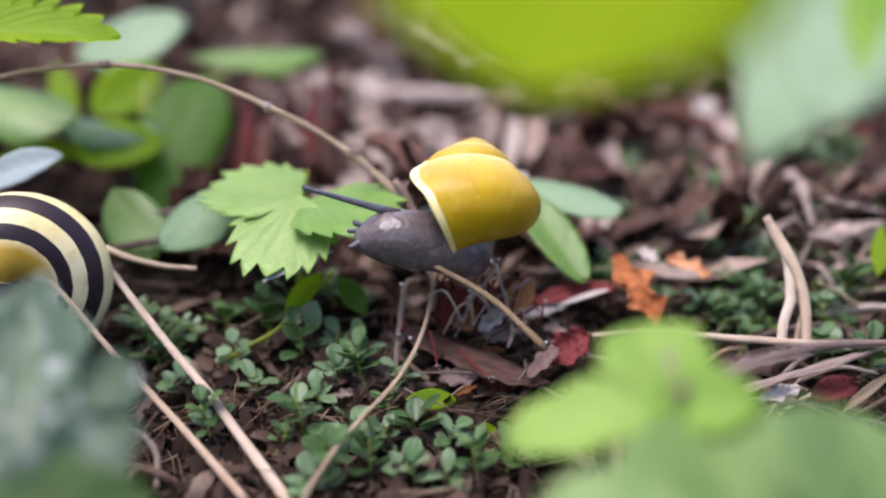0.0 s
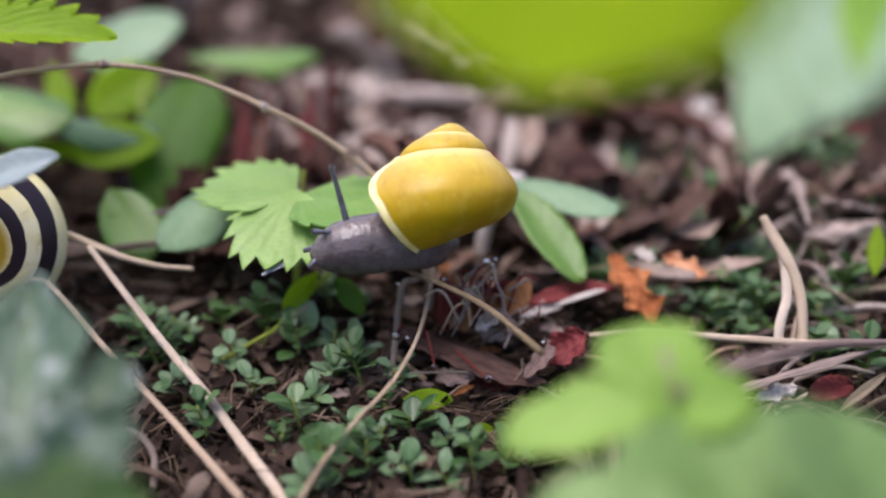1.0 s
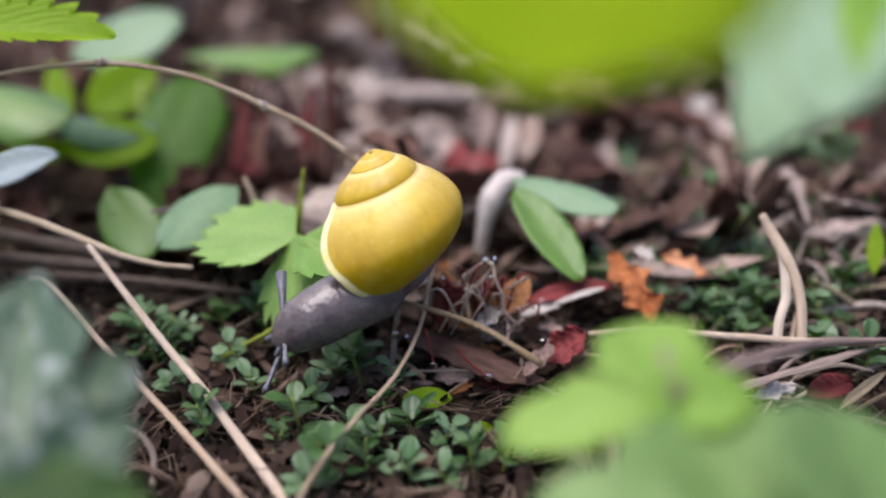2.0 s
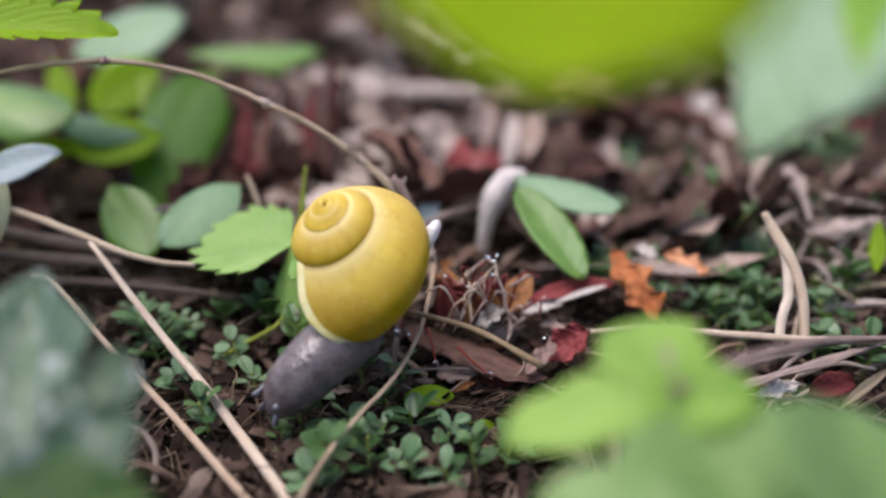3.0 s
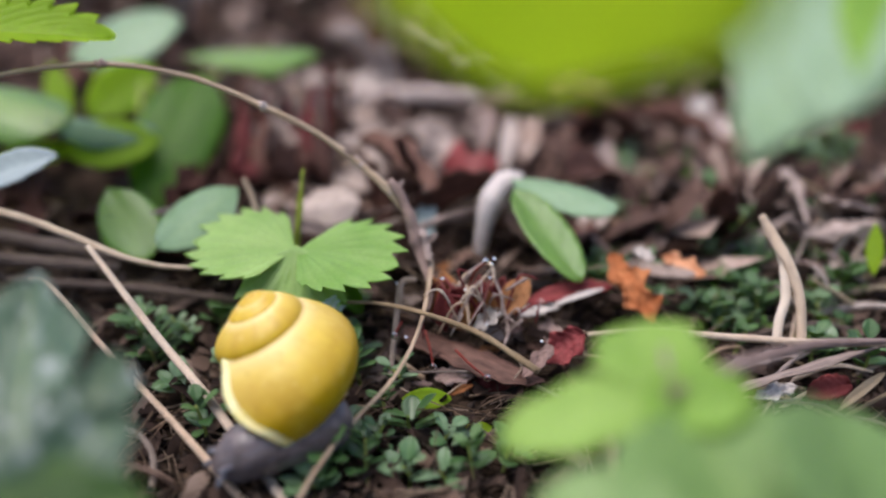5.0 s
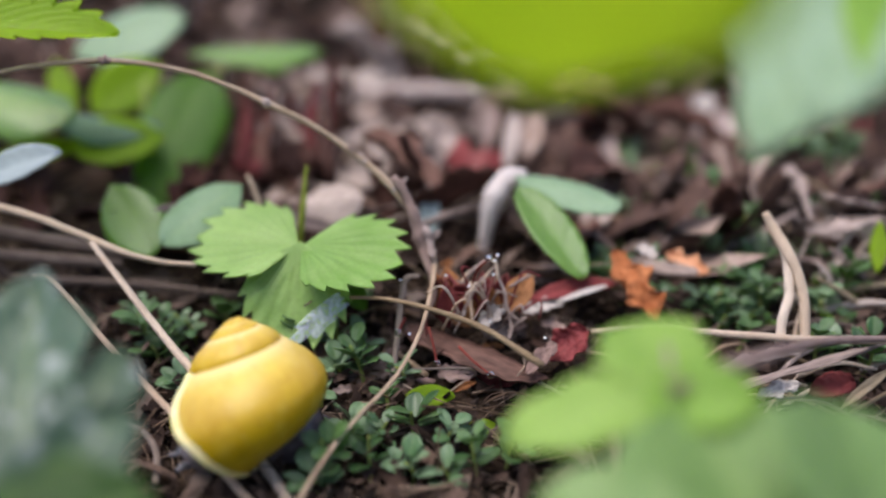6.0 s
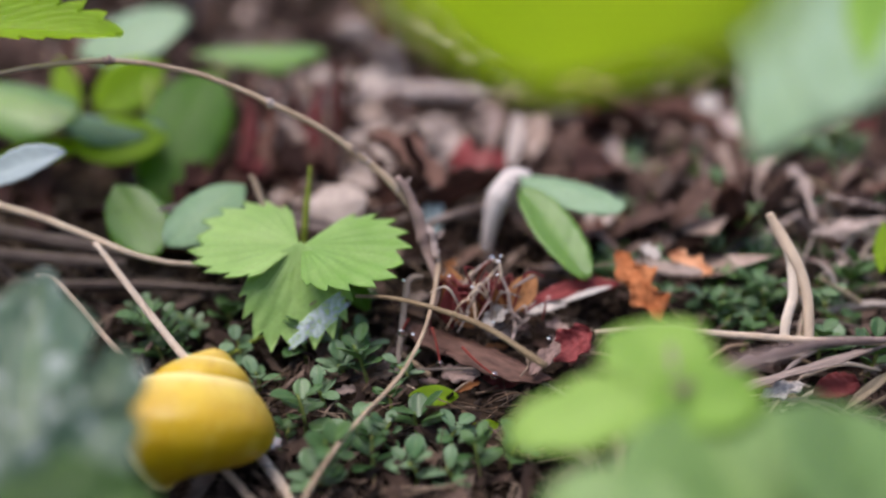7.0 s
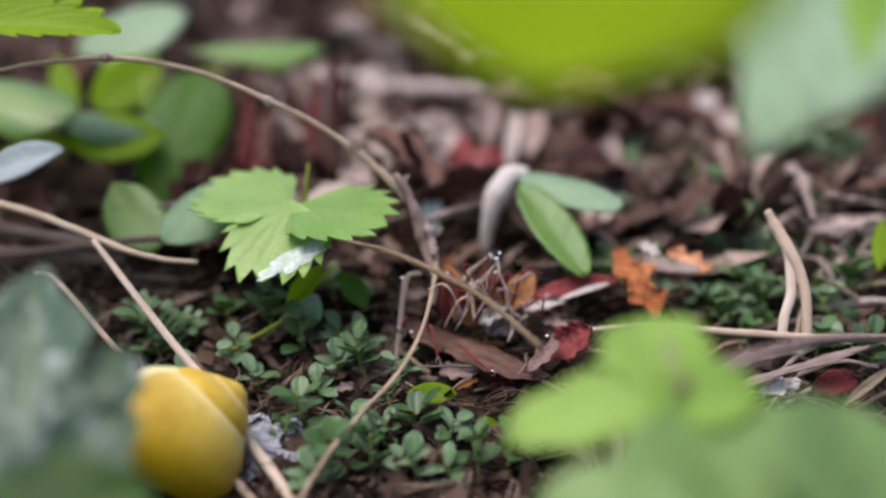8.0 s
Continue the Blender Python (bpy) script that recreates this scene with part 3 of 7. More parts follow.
def ground_sheet():
    xs, ys = graded(-0.25, 0.25, 0.0022, 60), graded(0.08, 0.46, 0.0022, 60)
    verts = [(x, y, ground_z(x, y)) for y in ys for x in xs]
    c = len(xs)
    faces = [(i * c + j, i * c + j + 1, (i + 1) * c + j + 1, (i + 1) * c + j) for i in range(len(ys) - 1) for j in range(c - 1)]
    ob = part("ground", mesh_of("ground", verts, faces, SOIL))
    return tagged(ob, "dark damp woodland soil with humus", "ground", kind="structure")


ground_sheet()


def on_ground(x, y, lift=0.0):
    return Vector((x, y, ground_z(x, y) + lift))


# ---- strawberry leaf that the snail bends ----
def fan_leaflet(length, seed, spread=60, teeth=11, depth=0.19):
    """A wedge-shaped leaflet along +y, rounded and coarsely toothed at the far end, pleated along its veins."""
    rings, spokes = 14, teeth * 8
    verts, faces, uvs = [], [], []
    for i in range(rings + 1):
        t = i / rings
        for j in range(spokes + 1):
            q = j / spokes * 2 - 1
            a = math.radians(spread) * q
            reach = 1 - 0.5 * q * q - 0.05 * max(0.0, 1 - abs(q) * 6)
            saw = (abs(q) * teeth / 2) % 1.0
            reach *= 1 - depth * t ** 5 * (saw if saw < 0.75 else (1 - saw) * 3) * (1 + 0.35 * noise.noise((q * 5, seed, 0)))
            reach *= 1 + 0.04 * noise.noise((q * 2, seed, 4))
            r = length * reach * t
            x, y = r * math.sin(a), r * math.cos(a)
            z = 0.08 * abs(x) - 0.1 * length * (r / length) ** 2 + length * t * (0.005 * math.cos(q * teeth * math.pi) + 0.03 * noise.noise((x * 160, y * 160, seed)))
            verts.append((x, y, z))
            uvs.append((0.5 + x / length, y / length))
    c = spokes + 1
    for i in range(rings):
        for j in range(spokes):
            faces.append((i * c + j, i * c + j + 1, (i + 1) * c + j + 1, (i + 1) * c + j))
    total = len(verts)
    verts += [(x, y, z - 0.0002) for x, y, z in verts]
    uvs += uvs
    faces += [tuple(reversed([k + total for k in face])) for face in faces]
    rim = [i * c for i in range(rings + 1)] + [rings * c + j for j in range(1, c)] + [i * c + c - 1 for i in range(rings - 1, 0, -1)]
    for a, b in zip(rim, rim[1:]):
        faces.append((b, a, a + total, b + total))
    return mesh_of("leaflet", verts, faces, BERRY, uvs)


def strawberry_leaf():
    s = root("strawberry_leaf", Matrix.Identity(4), "fresh green wild strawberry leaf with toothed leaflets and slime", "leaf")
    mid = fan_leaflet(0.0182, 1)
    side = fan_leaflet(0.0186, 4, 66)
    front = part("leaflet", mid, s, "", pose(0, 0.0003, 0.0012))
    part("leaflet", side, s, "", pose(0.0003, 0, 0, 1, 0, -100))
    part("leaflet", side, s, "", pose(-0.0003, 0, 0, 11, 0, 72))
    part("petiole", tube_mesh("petiole", [(0, 0.001, 0.0), (0, -0.0015, -0.0012), (0, -0.002, -0.006), (0.0003, -0.001, -0.014)], [0.0006, 0.00055, 0.0006], STEM), s, "yellow-green leaf stalk")
    verts, faces = [], []
    rings, spokes = 9, 40
    for i in range(rings + 1):
        for j in range(spokes):
            a = 2 * math.pi * j / spokes
            reach = 0.0050 * (1 + 0.6 * noise.noise((math.cos(a) * 2.2, math.sin(a) * 2.2, 3))) * i / rings
            p, q = math.cos(a) * reach * 1.15, math.sin(a) * reach * 0.36
            x, y = -0.0040 + p * 0.74 - q * 0.67, 0.0132 + p * 0.67 + q * 0.74
            z = 0.0007 - 0.1 * 0.0182 * (math.hypot(x, y) / 0.0182) ** 2 + 0.08 * abs(x)
            thick = max(0.0, 1 - (i / rings) ** 2) * 0.00018 * (1 + 0.5 * noise.noise((x * 900, y * 900, 1)))
            verts.append((x, y, z + thick))
    for i in range(rings):
        for j in range(spokes):
            k = (j + 1) % spokes
            faces.append((i * spokes + j, (i + 1) * spokes + j, (i + 1) * spokes + k, i * spokes + k))
    film = part("slime", mesh_of("slime", verts, faces, SLIME), front, "whitish slime left by the snail", pose(0, -0.0005, 0))
    return s, front, film


berry_leaf, front_leaflet, slime_film = strawberry_leaf()
bent_stalk = tagged(part("dry_stalk", tube_mesh("dry_stalk", [(0, -0.002, 0), (0.0003, 0.008, 0.0026), (0, 0.017, 0.003), (0.0002, 0.025, 0.0018), (0, 0.0315, 0)], [0.00055, 0.00045, 0.0004, 0.00032, 0.00026], TWIGPALE, rough=0.3)), "bent dry tan stalk leaning against the strawberry leaf", "stalk")
loose_stick = tagged(part("dry_stick", tube_mesh("dry_stick", [(0, -0.042, 0.0), (0, -0.02, 0.0007), (0, 0, 0)], [0.0009, 0.0007, 0.0005], GREYTWIG, rough=0.2)), "thin grey-brown dead stick behind the leaf", "stick")

# ---- shoots behind the strawberry leaf ----
stalk("green_shoot", [(-0.0243, 0.1894, 0.0083), (-0.024, 0.1919, 0.0145), (-0.0233, 0.1935, 0.021), (-0.0226, 0.1951, 0.0275)], [0.0006, 0.0006, 0.0005, 0.00025], YSTEM, "thin upright yellow-green plant shoot", "shoot", rough=0.1)
stalk("green_shoot", [(-0.0279, 0.1962, 0.0117), (-0.0308, 0.1984, 0.0171), (-0.0325, 0.2002, 0.0216), (-0.0337, 0.2012, 0.0239)], [0.0005, 0.0005, 0.0005, 0.0003], TWIG, "short dry yellow-brown plant shoot", "shoot", rough=0.1)
stalk("green_shoot", [(-0.0183, 0.1886, 0.0117), (-0.0206, 0.1858, 0.0101), (-0.0241, 0.1828, 0.0081), (-0.0265, 0.1787, 0.006), (-0.0313, 0.1767, 0.0038), (-0.035, 0.1759, 0.0018)], [0.0006, 0.0005, 0.0004, 0.0003, 0.0003], YSTEM, "arching yellow-green shoot near the soil", "shoot", rough=0.1)

# ---- long stalks and straws ----
runner_path = [(-0.0763, 0.1916, 0.0428), (-0.0709, 0.1922, 0.0441), (-0.0628, 0.1926, 0.0453), (-0.0546, 0.1929, 0.0459), (-0.0459, 0.1936, 0.0449), (-0.037, 0.1937, 0.0425), (-0.0288, 0.1923, 0.0393), (-0.0207, 0.1918, 0.0353), (-0.0134, 0.1908, 0.0303), (-0.0079, 0.1889, 0.0256), (-0.0037, 0.1867, 0.0201), (-0.0014, 0.1847, 0.0154), (-0.0016, 0.1775, 0.0135), (-0.0032, 0.1676, 0.0104), (-0.0066, 0.1588, 0.0074), (-0.0112, 0.1515, 0.0054), (-0.0151, 0.1452, 0.0033), (-0.0189, 0.1365, 0.0005), (-0.0212, 0.1302, -0.0017)]
runner = root("runner", Matrix.Translation(runner_path[0]), "long arching dry brown runner stem", "stem")
part("runner_stem", tube_mesh("runner_stem", local(runner_path, runner_path[0]), [0.00035, 0.0004, 0.00042, 0.00045, 0.0005, 0.00065, 0.00048, 0.00034, 0.00034, 0.00036, 0.00035], TWIG, rough=0.35, seed=1.0), runner)
for k, pts in enumerate(([(-0.0295, 0.1925, 0.0396), (-0.0284, 0.1923, 0.0391), (-0.0273, 0.1921, 0.0386)], [(-0.0145, 0.1912, 0.0311), (-0.0132, 0.1908, 0.0301), (-0.012, 0.1903, 0.029)], [(-0.0086, 0.1893, 0.0266), (-0.0077, 0.1889, 0.0255), (-0.0068, 0.1884, 0.0243)], [(-0.055, 0.1929, 0.0459), (-0.0539, 0.1929, 0.0459), (-0.0528, 0.1929, 0.0458)], [(-0.0031, 0.1865, 0.0196), (-0.0023, 0.1856, 0.0176), (-0.0018, 0.1851, 0.0162)])):
    part("node", tube_mesh("node", local(pts, runner_path[0]), [0.0004, 0.00085, 0.0004], FRAYED, rough=0.6, seed=k), runner, "swollen pale node on the runner")
    if k in (1, 2, 4):
        tip = Vector(pts[1]) + Vector((0.002 * (-1) ** k, -0.0005, 0.0022))
        part("bract", leaf_mesh("bract", (tip - Vector(pts[1])).length, 0.0011, FRAYED, fold=0.5, rows_along=8, across=4, sharp=1.2, seed=k), runner, "dry papery bract", runner.matrix_basis.inverted() @ aim(pts[1], tip, (0, -1, 0.4)))
stalk("side_shoot", [(-0.008, 0.1887, 0.0278), (-0.0058, 0.1875, 0.0247), (-0.004, 0.1856, 0.02), (-0.0031, 0.1842, 0.0166), (-0.0012, 0.1802, 0.0123), (-0.0017, 0.1771, 0.0098)], [0.0006, 0.0009, 0.0011, 0.0008, 0.0005, 0.0003], FRAYED, "short frayed side shoot along the runner", "stem", rough=0.6)
stalk("side_shoot", [(-0.0046, 0.187, 0.0209), (-0.0026, 0.1854, 0.0196), (-0.0019, 0.1845, 0.0175), (-0.0016, 0.1829, 0.0161), (-0.001, 0.1833, 0.0172)], [0.0004, 0.0007, 0.0006, 0.0004, 0.0003], FRAYED, "short frayed side shoot along the runner", "stem", rough=0.6, seed=3)
stalk("thin_stalk", [(-0.0036, 0.1798, 0.014), (-0.0057, 0.1797, 0.0136), (-0.0064, 0.1777, 0.0115), (-0.0071, 0.1732, 0.0057), (-0.0077, 0.1681, 0.0012), (-0.0081, 0.1657, -0.0022)], [0.0004, 0.0006, 0.0005, 0.0005, 0.0005], GREYTWIG, "thin upright grey dead stalk with a bent tip", "stalk", rough=0.3)
stalk("straw_stem", [(-0.056, 0.1819, 0.019), (-0.0491, 0.1753, 0.0135), (-0.0418, 0.1678, 0.0084), (-0.0356, 0.161, 0.0051), (-0.0288, 0.1529, 0.0009), (-0.0208, 0.1424, -0.0035), (-0.0162, 0.136, -0.0059)], [0.00045, 0.0006, 0.00065, 0.0007, 0.0009, 0.0012], STRAW, "pale tan straw stem lying on the soil", "straw", "straws", rough=0.1)
stalk("straw_stem", [(-0.0621, 0.1707, 0.0181), (-0.0596, 0.1705, 0.0177), (-0.0558, 0.1683, 0.0148), (-0.0502, 0.1642, 0.0102), (-0.0444, 0.1595, 0.0065), (-0.0368, 0.1528, 0.0022), (-0.0302, 0.1457, -0.0008), (-0.024, 0.1391, -0.0036)], [0.0003, 0.0004, 0.00045, 0.0005, 0.0006, 0.0006], STRAW, "pale tan straw stem with a dark knot", "straw", "straws", rough=0.1)
stalk("knot", [(-0.0483, 0.1608, 0.0098), (-0.0468, 0.1594, 0.0089), (-0.0455, 0.1585, 0.008), (-0.0444, 0.1581, 0.007)], [0.0003, 0.0011, 0.0013, 0.0004], BROWNRED, "dark withered knot on a straw", "debris", rough=0.7)
stalk("curved_twig", [(-0.0779, 0.1884, 0.0243), (-0.072, 0.1869, 0.0233), (-0.0643, 0.1851, 0.0216), (-0.0567, 0.1831, 0.0193), (-0.0501, 0.1812, 0.0173), (-0.0447, 0.1807, 0.0161), (-0.0393, 0.1805, 0.0157)], [0.0008, 0.0007, 0.0006, 0.0005, 0.0004], TWIG, "brown curved twig reaching over the straw", "twig", rough=0.2)
stalk("dead_stick", [(-0.0833, 0.1997, 0.015), (-0.0708, 0.1971, 0.0139), (-0.0611, 0.1964, 0.0124), (-0.0515, 0.1969, 0.0108)], [0.0012, 0.0012, 0.0009], GREYTWIG, "grey dead stick lying in the litter", "stick", rough=0.3)
stalk("dead_stick", [(-0.0825, 0.1961, 0.0117), (-0.0685, 0.1948, 0.011), (-0.0552, 0.1953, 0.0097)], [0.0011, 0.0011, 0.0008], GREYTWIG, "grey dead stick lying in the litter", "stick", rough=0.3, seed=4)
stalk("curled_stalk", [(-0.045, 0.1535, 0.0024), (-0.0424, 0.1529, 0.0009), (-0.0407, 0.1509, -0.0011), (-0.0404, 0.1477, -0.0038), (-0.0412, 0.1448, -0.0056)], [0.0004, 0.0005, 0.0005, 0.0006], GREYTWIG, "thin curled dry stalk", "stalk", rough=0.2)


def forked_stalk():
    s = root("forked_stalk", Matrix.Translation((0.0542, 0.1709, 0.0079)), "pale cream forked dead stalk standing in the litter", "stalk")
    o = (0.0542, 0.1709, 0.0079)
    part("stalk_limb", tube_mesh("stalk_limb", local([(0.0511, 0.1819, 0.0241), (0.0524, 0.1809, 0.0218), (0.0542, 0.1786, 0.0189), (0.0559, 0.176, 0.0152), (0.0565, 0.1735, 0.0115), (0.0562, 0.1706, 0.0071)], o), [0.0006, 0.0009, 0.001, 0.00085, 0.0008, 0.0008], PALEDRY, rough=0.12), s)
    part("stalk_limb", tube_mesh("stalk_limb", local([(0.0534, 0.1794, 0.0195), (0.0544, 0.1776, 0.0164), (0.0543, 0.175, 0.0127), (0.053, 0.1728, 0.0099), (0.0523, 0.1704, 0.0067)], o), [0.0004, 0.0008, 0.00085, 0.0008, 0.0008], PALEDRY, rough=0.12), s)
    return s


forked_stalk()
stalk("long_straw", [(0.0229, 0.1693, 0.0093), (0.0317, 0.1704, 0.0093), (0.0407, 0.1711, 0.0083), (0.0491, 0.1699, 0.0082), (0.0575, 0.1688, 0.0081), (0.0701, 0.1679, 0.0084)], [0.0004, 0.00055, 0.0006, 0.0006, 0.0007], STRAW, "long thin straw across the litter", "straw", "straws", rough=0.15)
stalk("bent_straw", [(0.061, 0.1951, 0.009), (0.063, 0.1981, 0.0109), (0.0667, 0.2035, 0.0136), (0.0721, 0.2048, 0.0142), (0.0805, 0.2056, 0.0133)], [0.0003, 0.00035, 0.0004, 0.0004], GREYTWIG, "bent pinkish-grey dry stalk", "stalk", rough=0.3)
stalk("bent_straw", [(0.0657, 0.2037, 0.014), (0.0654, 0.2094, 0.0173), (0.065, 0.217, 0.0202)], [0.0005, 0.0006, 0.0004], PINKISH, "bent pinkish-grey dry stalk", "stalk", rough=0.3, seed=6)
stalk("bent_straw", [(0.0665, 0.1896, 0.0061), (0.0694, 0.1938, 0.0085), (0.0747, 0.1998, 0.0124), (0.0773, 0.2039, 0.0145)], [0.0004, 0.0005, 0.0003], GREYTWIG, "bent pinkish-grey dry stalk", "stalk", rough=0.3, seed=9)
stalk("pale_stick", [(-0.0319, 0.2735, 0.0158), (-0.0162, 0.2734, 0.0181), (-0.0033, 0.2738, 0.0191), (0.0096, 0.2739, 0.0193)], [0.0018, 0.0024, 0.0022, 0.0016], PINKISH, "pale pinkish dead stick lying in the litter", "stick", rough=0.3)
stalk("pale_stick", [(-0.0078, 0.2278, 0.0149), (0.0016, 0.2257, 0.0152), (0.0098, 0.2258, 0.0154)], [0.0011, 0.0013, 0.0011], PINKISH, "pale pinkish dead stick lying in the litter", "stick", rough=0.3, seed=5)


# ---- living leaves ----
def leaf(name, base, tip, up, width, mat, label, parent=None, **shape):
    length = (Vector(tip) - Vector(base)).length
    me = leaf_mesh(name, length, width, mat, **shape)
    m = aim(base, tip, up)
    if parent is not None:
        return part(name, me, parent, label, parent.matrix_basis.inverted() @ m)
    return tagged(part(name, me, None, "", m), label, "leaf")


leaf("young_leaf", (-0.0198, 0.1850, 0.0133), (-0.0255, 0.1810, 0.0075), (0.1, -0.7, 0.7), 0.0036, BRIGHT, "narrow yellow-green young leaf under the strawberry leaf", fold=0.5, curl=0.1, sharp=1.4)
leaf("young_leaf", (-0.0173, 0.1860, 0.0120), (-0.0126, 0.1810, 0.0080), (0.0, -0.6, 0.8), 0.0040, BROAD, "small green young leaf near the soil", fold=0.2, curl=0.1, sharp=1.5)
leaf("young_leaf", (-0.0206, 0.1810, 0.0100), (-0.0226, 0.1790, 0.0047), (0.0, -0.8, 0.6), 0.0042, SEEDPALE, "small pale green young leaf near the soil", fold=0.2, curl=0.1, sharp=1.6)

plant = root("broadleaf_plant", Matrix.Translation((-0.0574, 0.217, 0.0078)), "leafy green herb with rounded leaves behind the litter", "plant")
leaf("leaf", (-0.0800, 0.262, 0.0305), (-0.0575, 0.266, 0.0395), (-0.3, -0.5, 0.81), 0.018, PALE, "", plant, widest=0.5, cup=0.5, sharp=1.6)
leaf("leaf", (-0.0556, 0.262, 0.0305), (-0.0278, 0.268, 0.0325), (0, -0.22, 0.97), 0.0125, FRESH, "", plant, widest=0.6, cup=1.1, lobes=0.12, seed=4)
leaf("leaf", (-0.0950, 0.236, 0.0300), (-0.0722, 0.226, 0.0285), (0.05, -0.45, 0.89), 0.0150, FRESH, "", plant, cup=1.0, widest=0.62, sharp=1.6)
leaf("leaf", (-0.0550, 0.232, 0.0234), (-0.0742, 0.227, 0.0268), (0, -0.33, 0.94), 0.0096, PALE, "pale leaf with sky sheen in its colour", plant, fold=0.1, cup=1.2, sharp=1.7, curl=0.02)
leaf("leaf", (-0.0485, 0.251, 0.0305), (-0.0562, 0.221, 0.0140), (0.12, -0.62, 0.78), 0.0175, MIDGREEN, "", plant, widest=0.36, curl=0.16, cup=0.5, sharp=1.5)
leaf("leaf", (-0.0600, 0.2575, 0.0300), (-0.0718, 0.2462, 0.0238), (0.25, -0.83, 0.5), 0.0110, BRIGHT, "", plant, sharp=1.6)
leaf("leaf", (-0.0827, 0.2575, 0.0310), (-0.0770, 0.2450, 0.0222), (-0.2, -0.83, 0.5), 0.0062, BRIGHT, "", plant)
leaf("leaf", (-0.0588, 0.206, 0.0205), (-0.0497, 0.194, 0.0128), (-0.1, -0.66, 0.74), 0.0108, FRESH, "", plant, curl=0.05, cup=0.5, sharp=1.5)
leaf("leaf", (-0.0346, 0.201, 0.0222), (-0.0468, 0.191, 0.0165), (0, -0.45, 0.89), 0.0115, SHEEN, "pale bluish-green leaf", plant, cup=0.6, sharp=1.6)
# Two leaves added behind others, standing in for their light-through yellow rims.
leaf("leaf", (-0.0539, 0.2295, 0.0219), (-0.0708, 0.2250, 0.0221), (0, -0.75, 0.65), 0.0100, BRIGHT, "", plant, sharp=1.6)
leaf("leaf", (-0.0900, 0.2300, 0.0165), (-0.0700, 0.2270, 0.0222), (0, -0.7, 0.7), 0.0055, BRIGHT, "", plant)
for pts in ([(-0.0592, 0.2229, 0.0031), (-0.0611, 0.2374, 0.0122), (-0.0624, 0.2513, 0.025), (-0.0645, 0.26, 0.0302)], [(-0.0611, 0.2374, 0.0122), (-0.0663, 0.2362, 0.0198), (-0.0735, 0.2276, 0.0224)], [(-0.0617, 0.2448, 0.0196), (-0.0533, 0.2537, 0.0256), (-0.0456, 0.2522, 0.0297)], [(-0.0594, 0.2238, 0.0027), (-0.0512, 0.2283, 0.0058), (-0.0402, 0.2335, 0.0105)]):
    part("stem", tube_mesh("stem", local(pts, plant.location), [0.0009, 0.0007, 0.0006], STEM), plant)

leaf("whitish_leaf", (-0.0666, 0.1630, 0.0353), (-0.0529, 0.1580, 0.0423), (-0.3885, -0.6013, 0.6976), 0.0056, WHITISH, "pale bluish-white turned-up dead leaf tip", sharp=1.4, ripple=0.08)
toothed = root("toothed_leaf", Matrix.Translation((-0.0854, 0.1978, 0.0505)), "yellow-green toothed leaf seen edge-on", "leaf")
leaf("leaflet", (-0.0854, 0.1978, 0.0500), (-0.0536, 0.1946, 0.0522), (0.0, -0.42, 0.9), 0.0150, BRIGHT, "", toothed, teeth=9, depth=0.35, fold=0.45, rows_along=100, sharp=1.5, widest=0.42, tooth_from=0.15)
# Unseen leaflets completing the leaf, added to cast shade on the hollow below.
leaf("leaflet", (-0.0856, 0.1985, 0.0510), (-0.0700, 0.2290, 0.0625), (0.0, -0.2, 0.97), 0.0230, BRIGHT, "", toothed, teeth=9, depth=0.3, fold=0.2, rows_along=100, sharp=1.7, widest=0.5, tooth_from=0.15)
leaf("leaflet", (-0.0858, 0.1982, 0.0508), (-0.1100, 0.1830, 0.0560), (0.0, -0.2, 0.97), 0.0220, BRIGHT, "", toothed, teeth=9, depth=0.3, fold=0.2, rows_along=100, sharp=1.7, widest=0.5, tooth_from=0.15)

front_left = root("left_front_plant", Matrix.Translation((-0.0416, 0.0985, 0.0212)), "bluish-green crinkled leaves close to the camera", "plant")
leaf("leaf", (-0.0425, 0.1040, 0.0180), (-0.0480, 0.1300, 0.0368), (-0.05, -0.72, 0.69), 0.0165, BLUISH, "", front_left, lobes=0.3, ripple=0.12, seed=3, widest=0.5, sharp=1.7, rows_along=60)
leaf("leaf", (-0.0400, 0.1040, 0.0200), (-0.0358, 0.1215, 0.0312), (0.1, -0.66, 0.74), 0.0115, BLUISH, "", front_left, lobes=0.35, ripple=0.14, seed=7, sharp=1.7, rows_along=60)
leaf("leaf", (-0.0430, 0.1000, 0.0200), (-0.0330, 0.1110, 0.0290), (0.0508, -0.70, 0.65), 0.0135, BLUISH, "", front_left, lobes=0.3, ripple=0.12, seed=4, widest=0.5, sharp=1.7)
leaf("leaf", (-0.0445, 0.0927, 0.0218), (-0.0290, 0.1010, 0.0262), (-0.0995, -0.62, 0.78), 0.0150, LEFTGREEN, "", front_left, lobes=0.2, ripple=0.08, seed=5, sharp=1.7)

front_right = root("right_front_plant", Matrix.Translation((0.0268, 0.1043, 0.0169)), "lobed light green leaves close to the camera", "plant")
leaf("leaf", (0.0240, 0.1135, 0.0295), (0.0214, 0.1220, 0.0341), (0, -0.517, 0.856), 0.0140, LIGHTFRONT, "", front_right, lobes=0.15, seed=2, sharp=2, teeth=7, depth=0.1)
leaf("leaf", (0.0253, 0.1128, 0.0299), (0.0070, 0.1107, 0.0270), (0, -0.4222, 0.9065), 0.0098, LIGHTFRONT, "", front_right, lobes=0.12, seed=6, sharp=2, teeth=8, depth=0.1)
leaf("leaf", (0.0205, 0.1130, 0.0292), (0.0315, 0.1085, 0.0318), (0.097, -0.5, 0.86), 0.0100, LIGHTFRONT, "", front_right, seed=8, sharp=1.5, lobes=0.15)
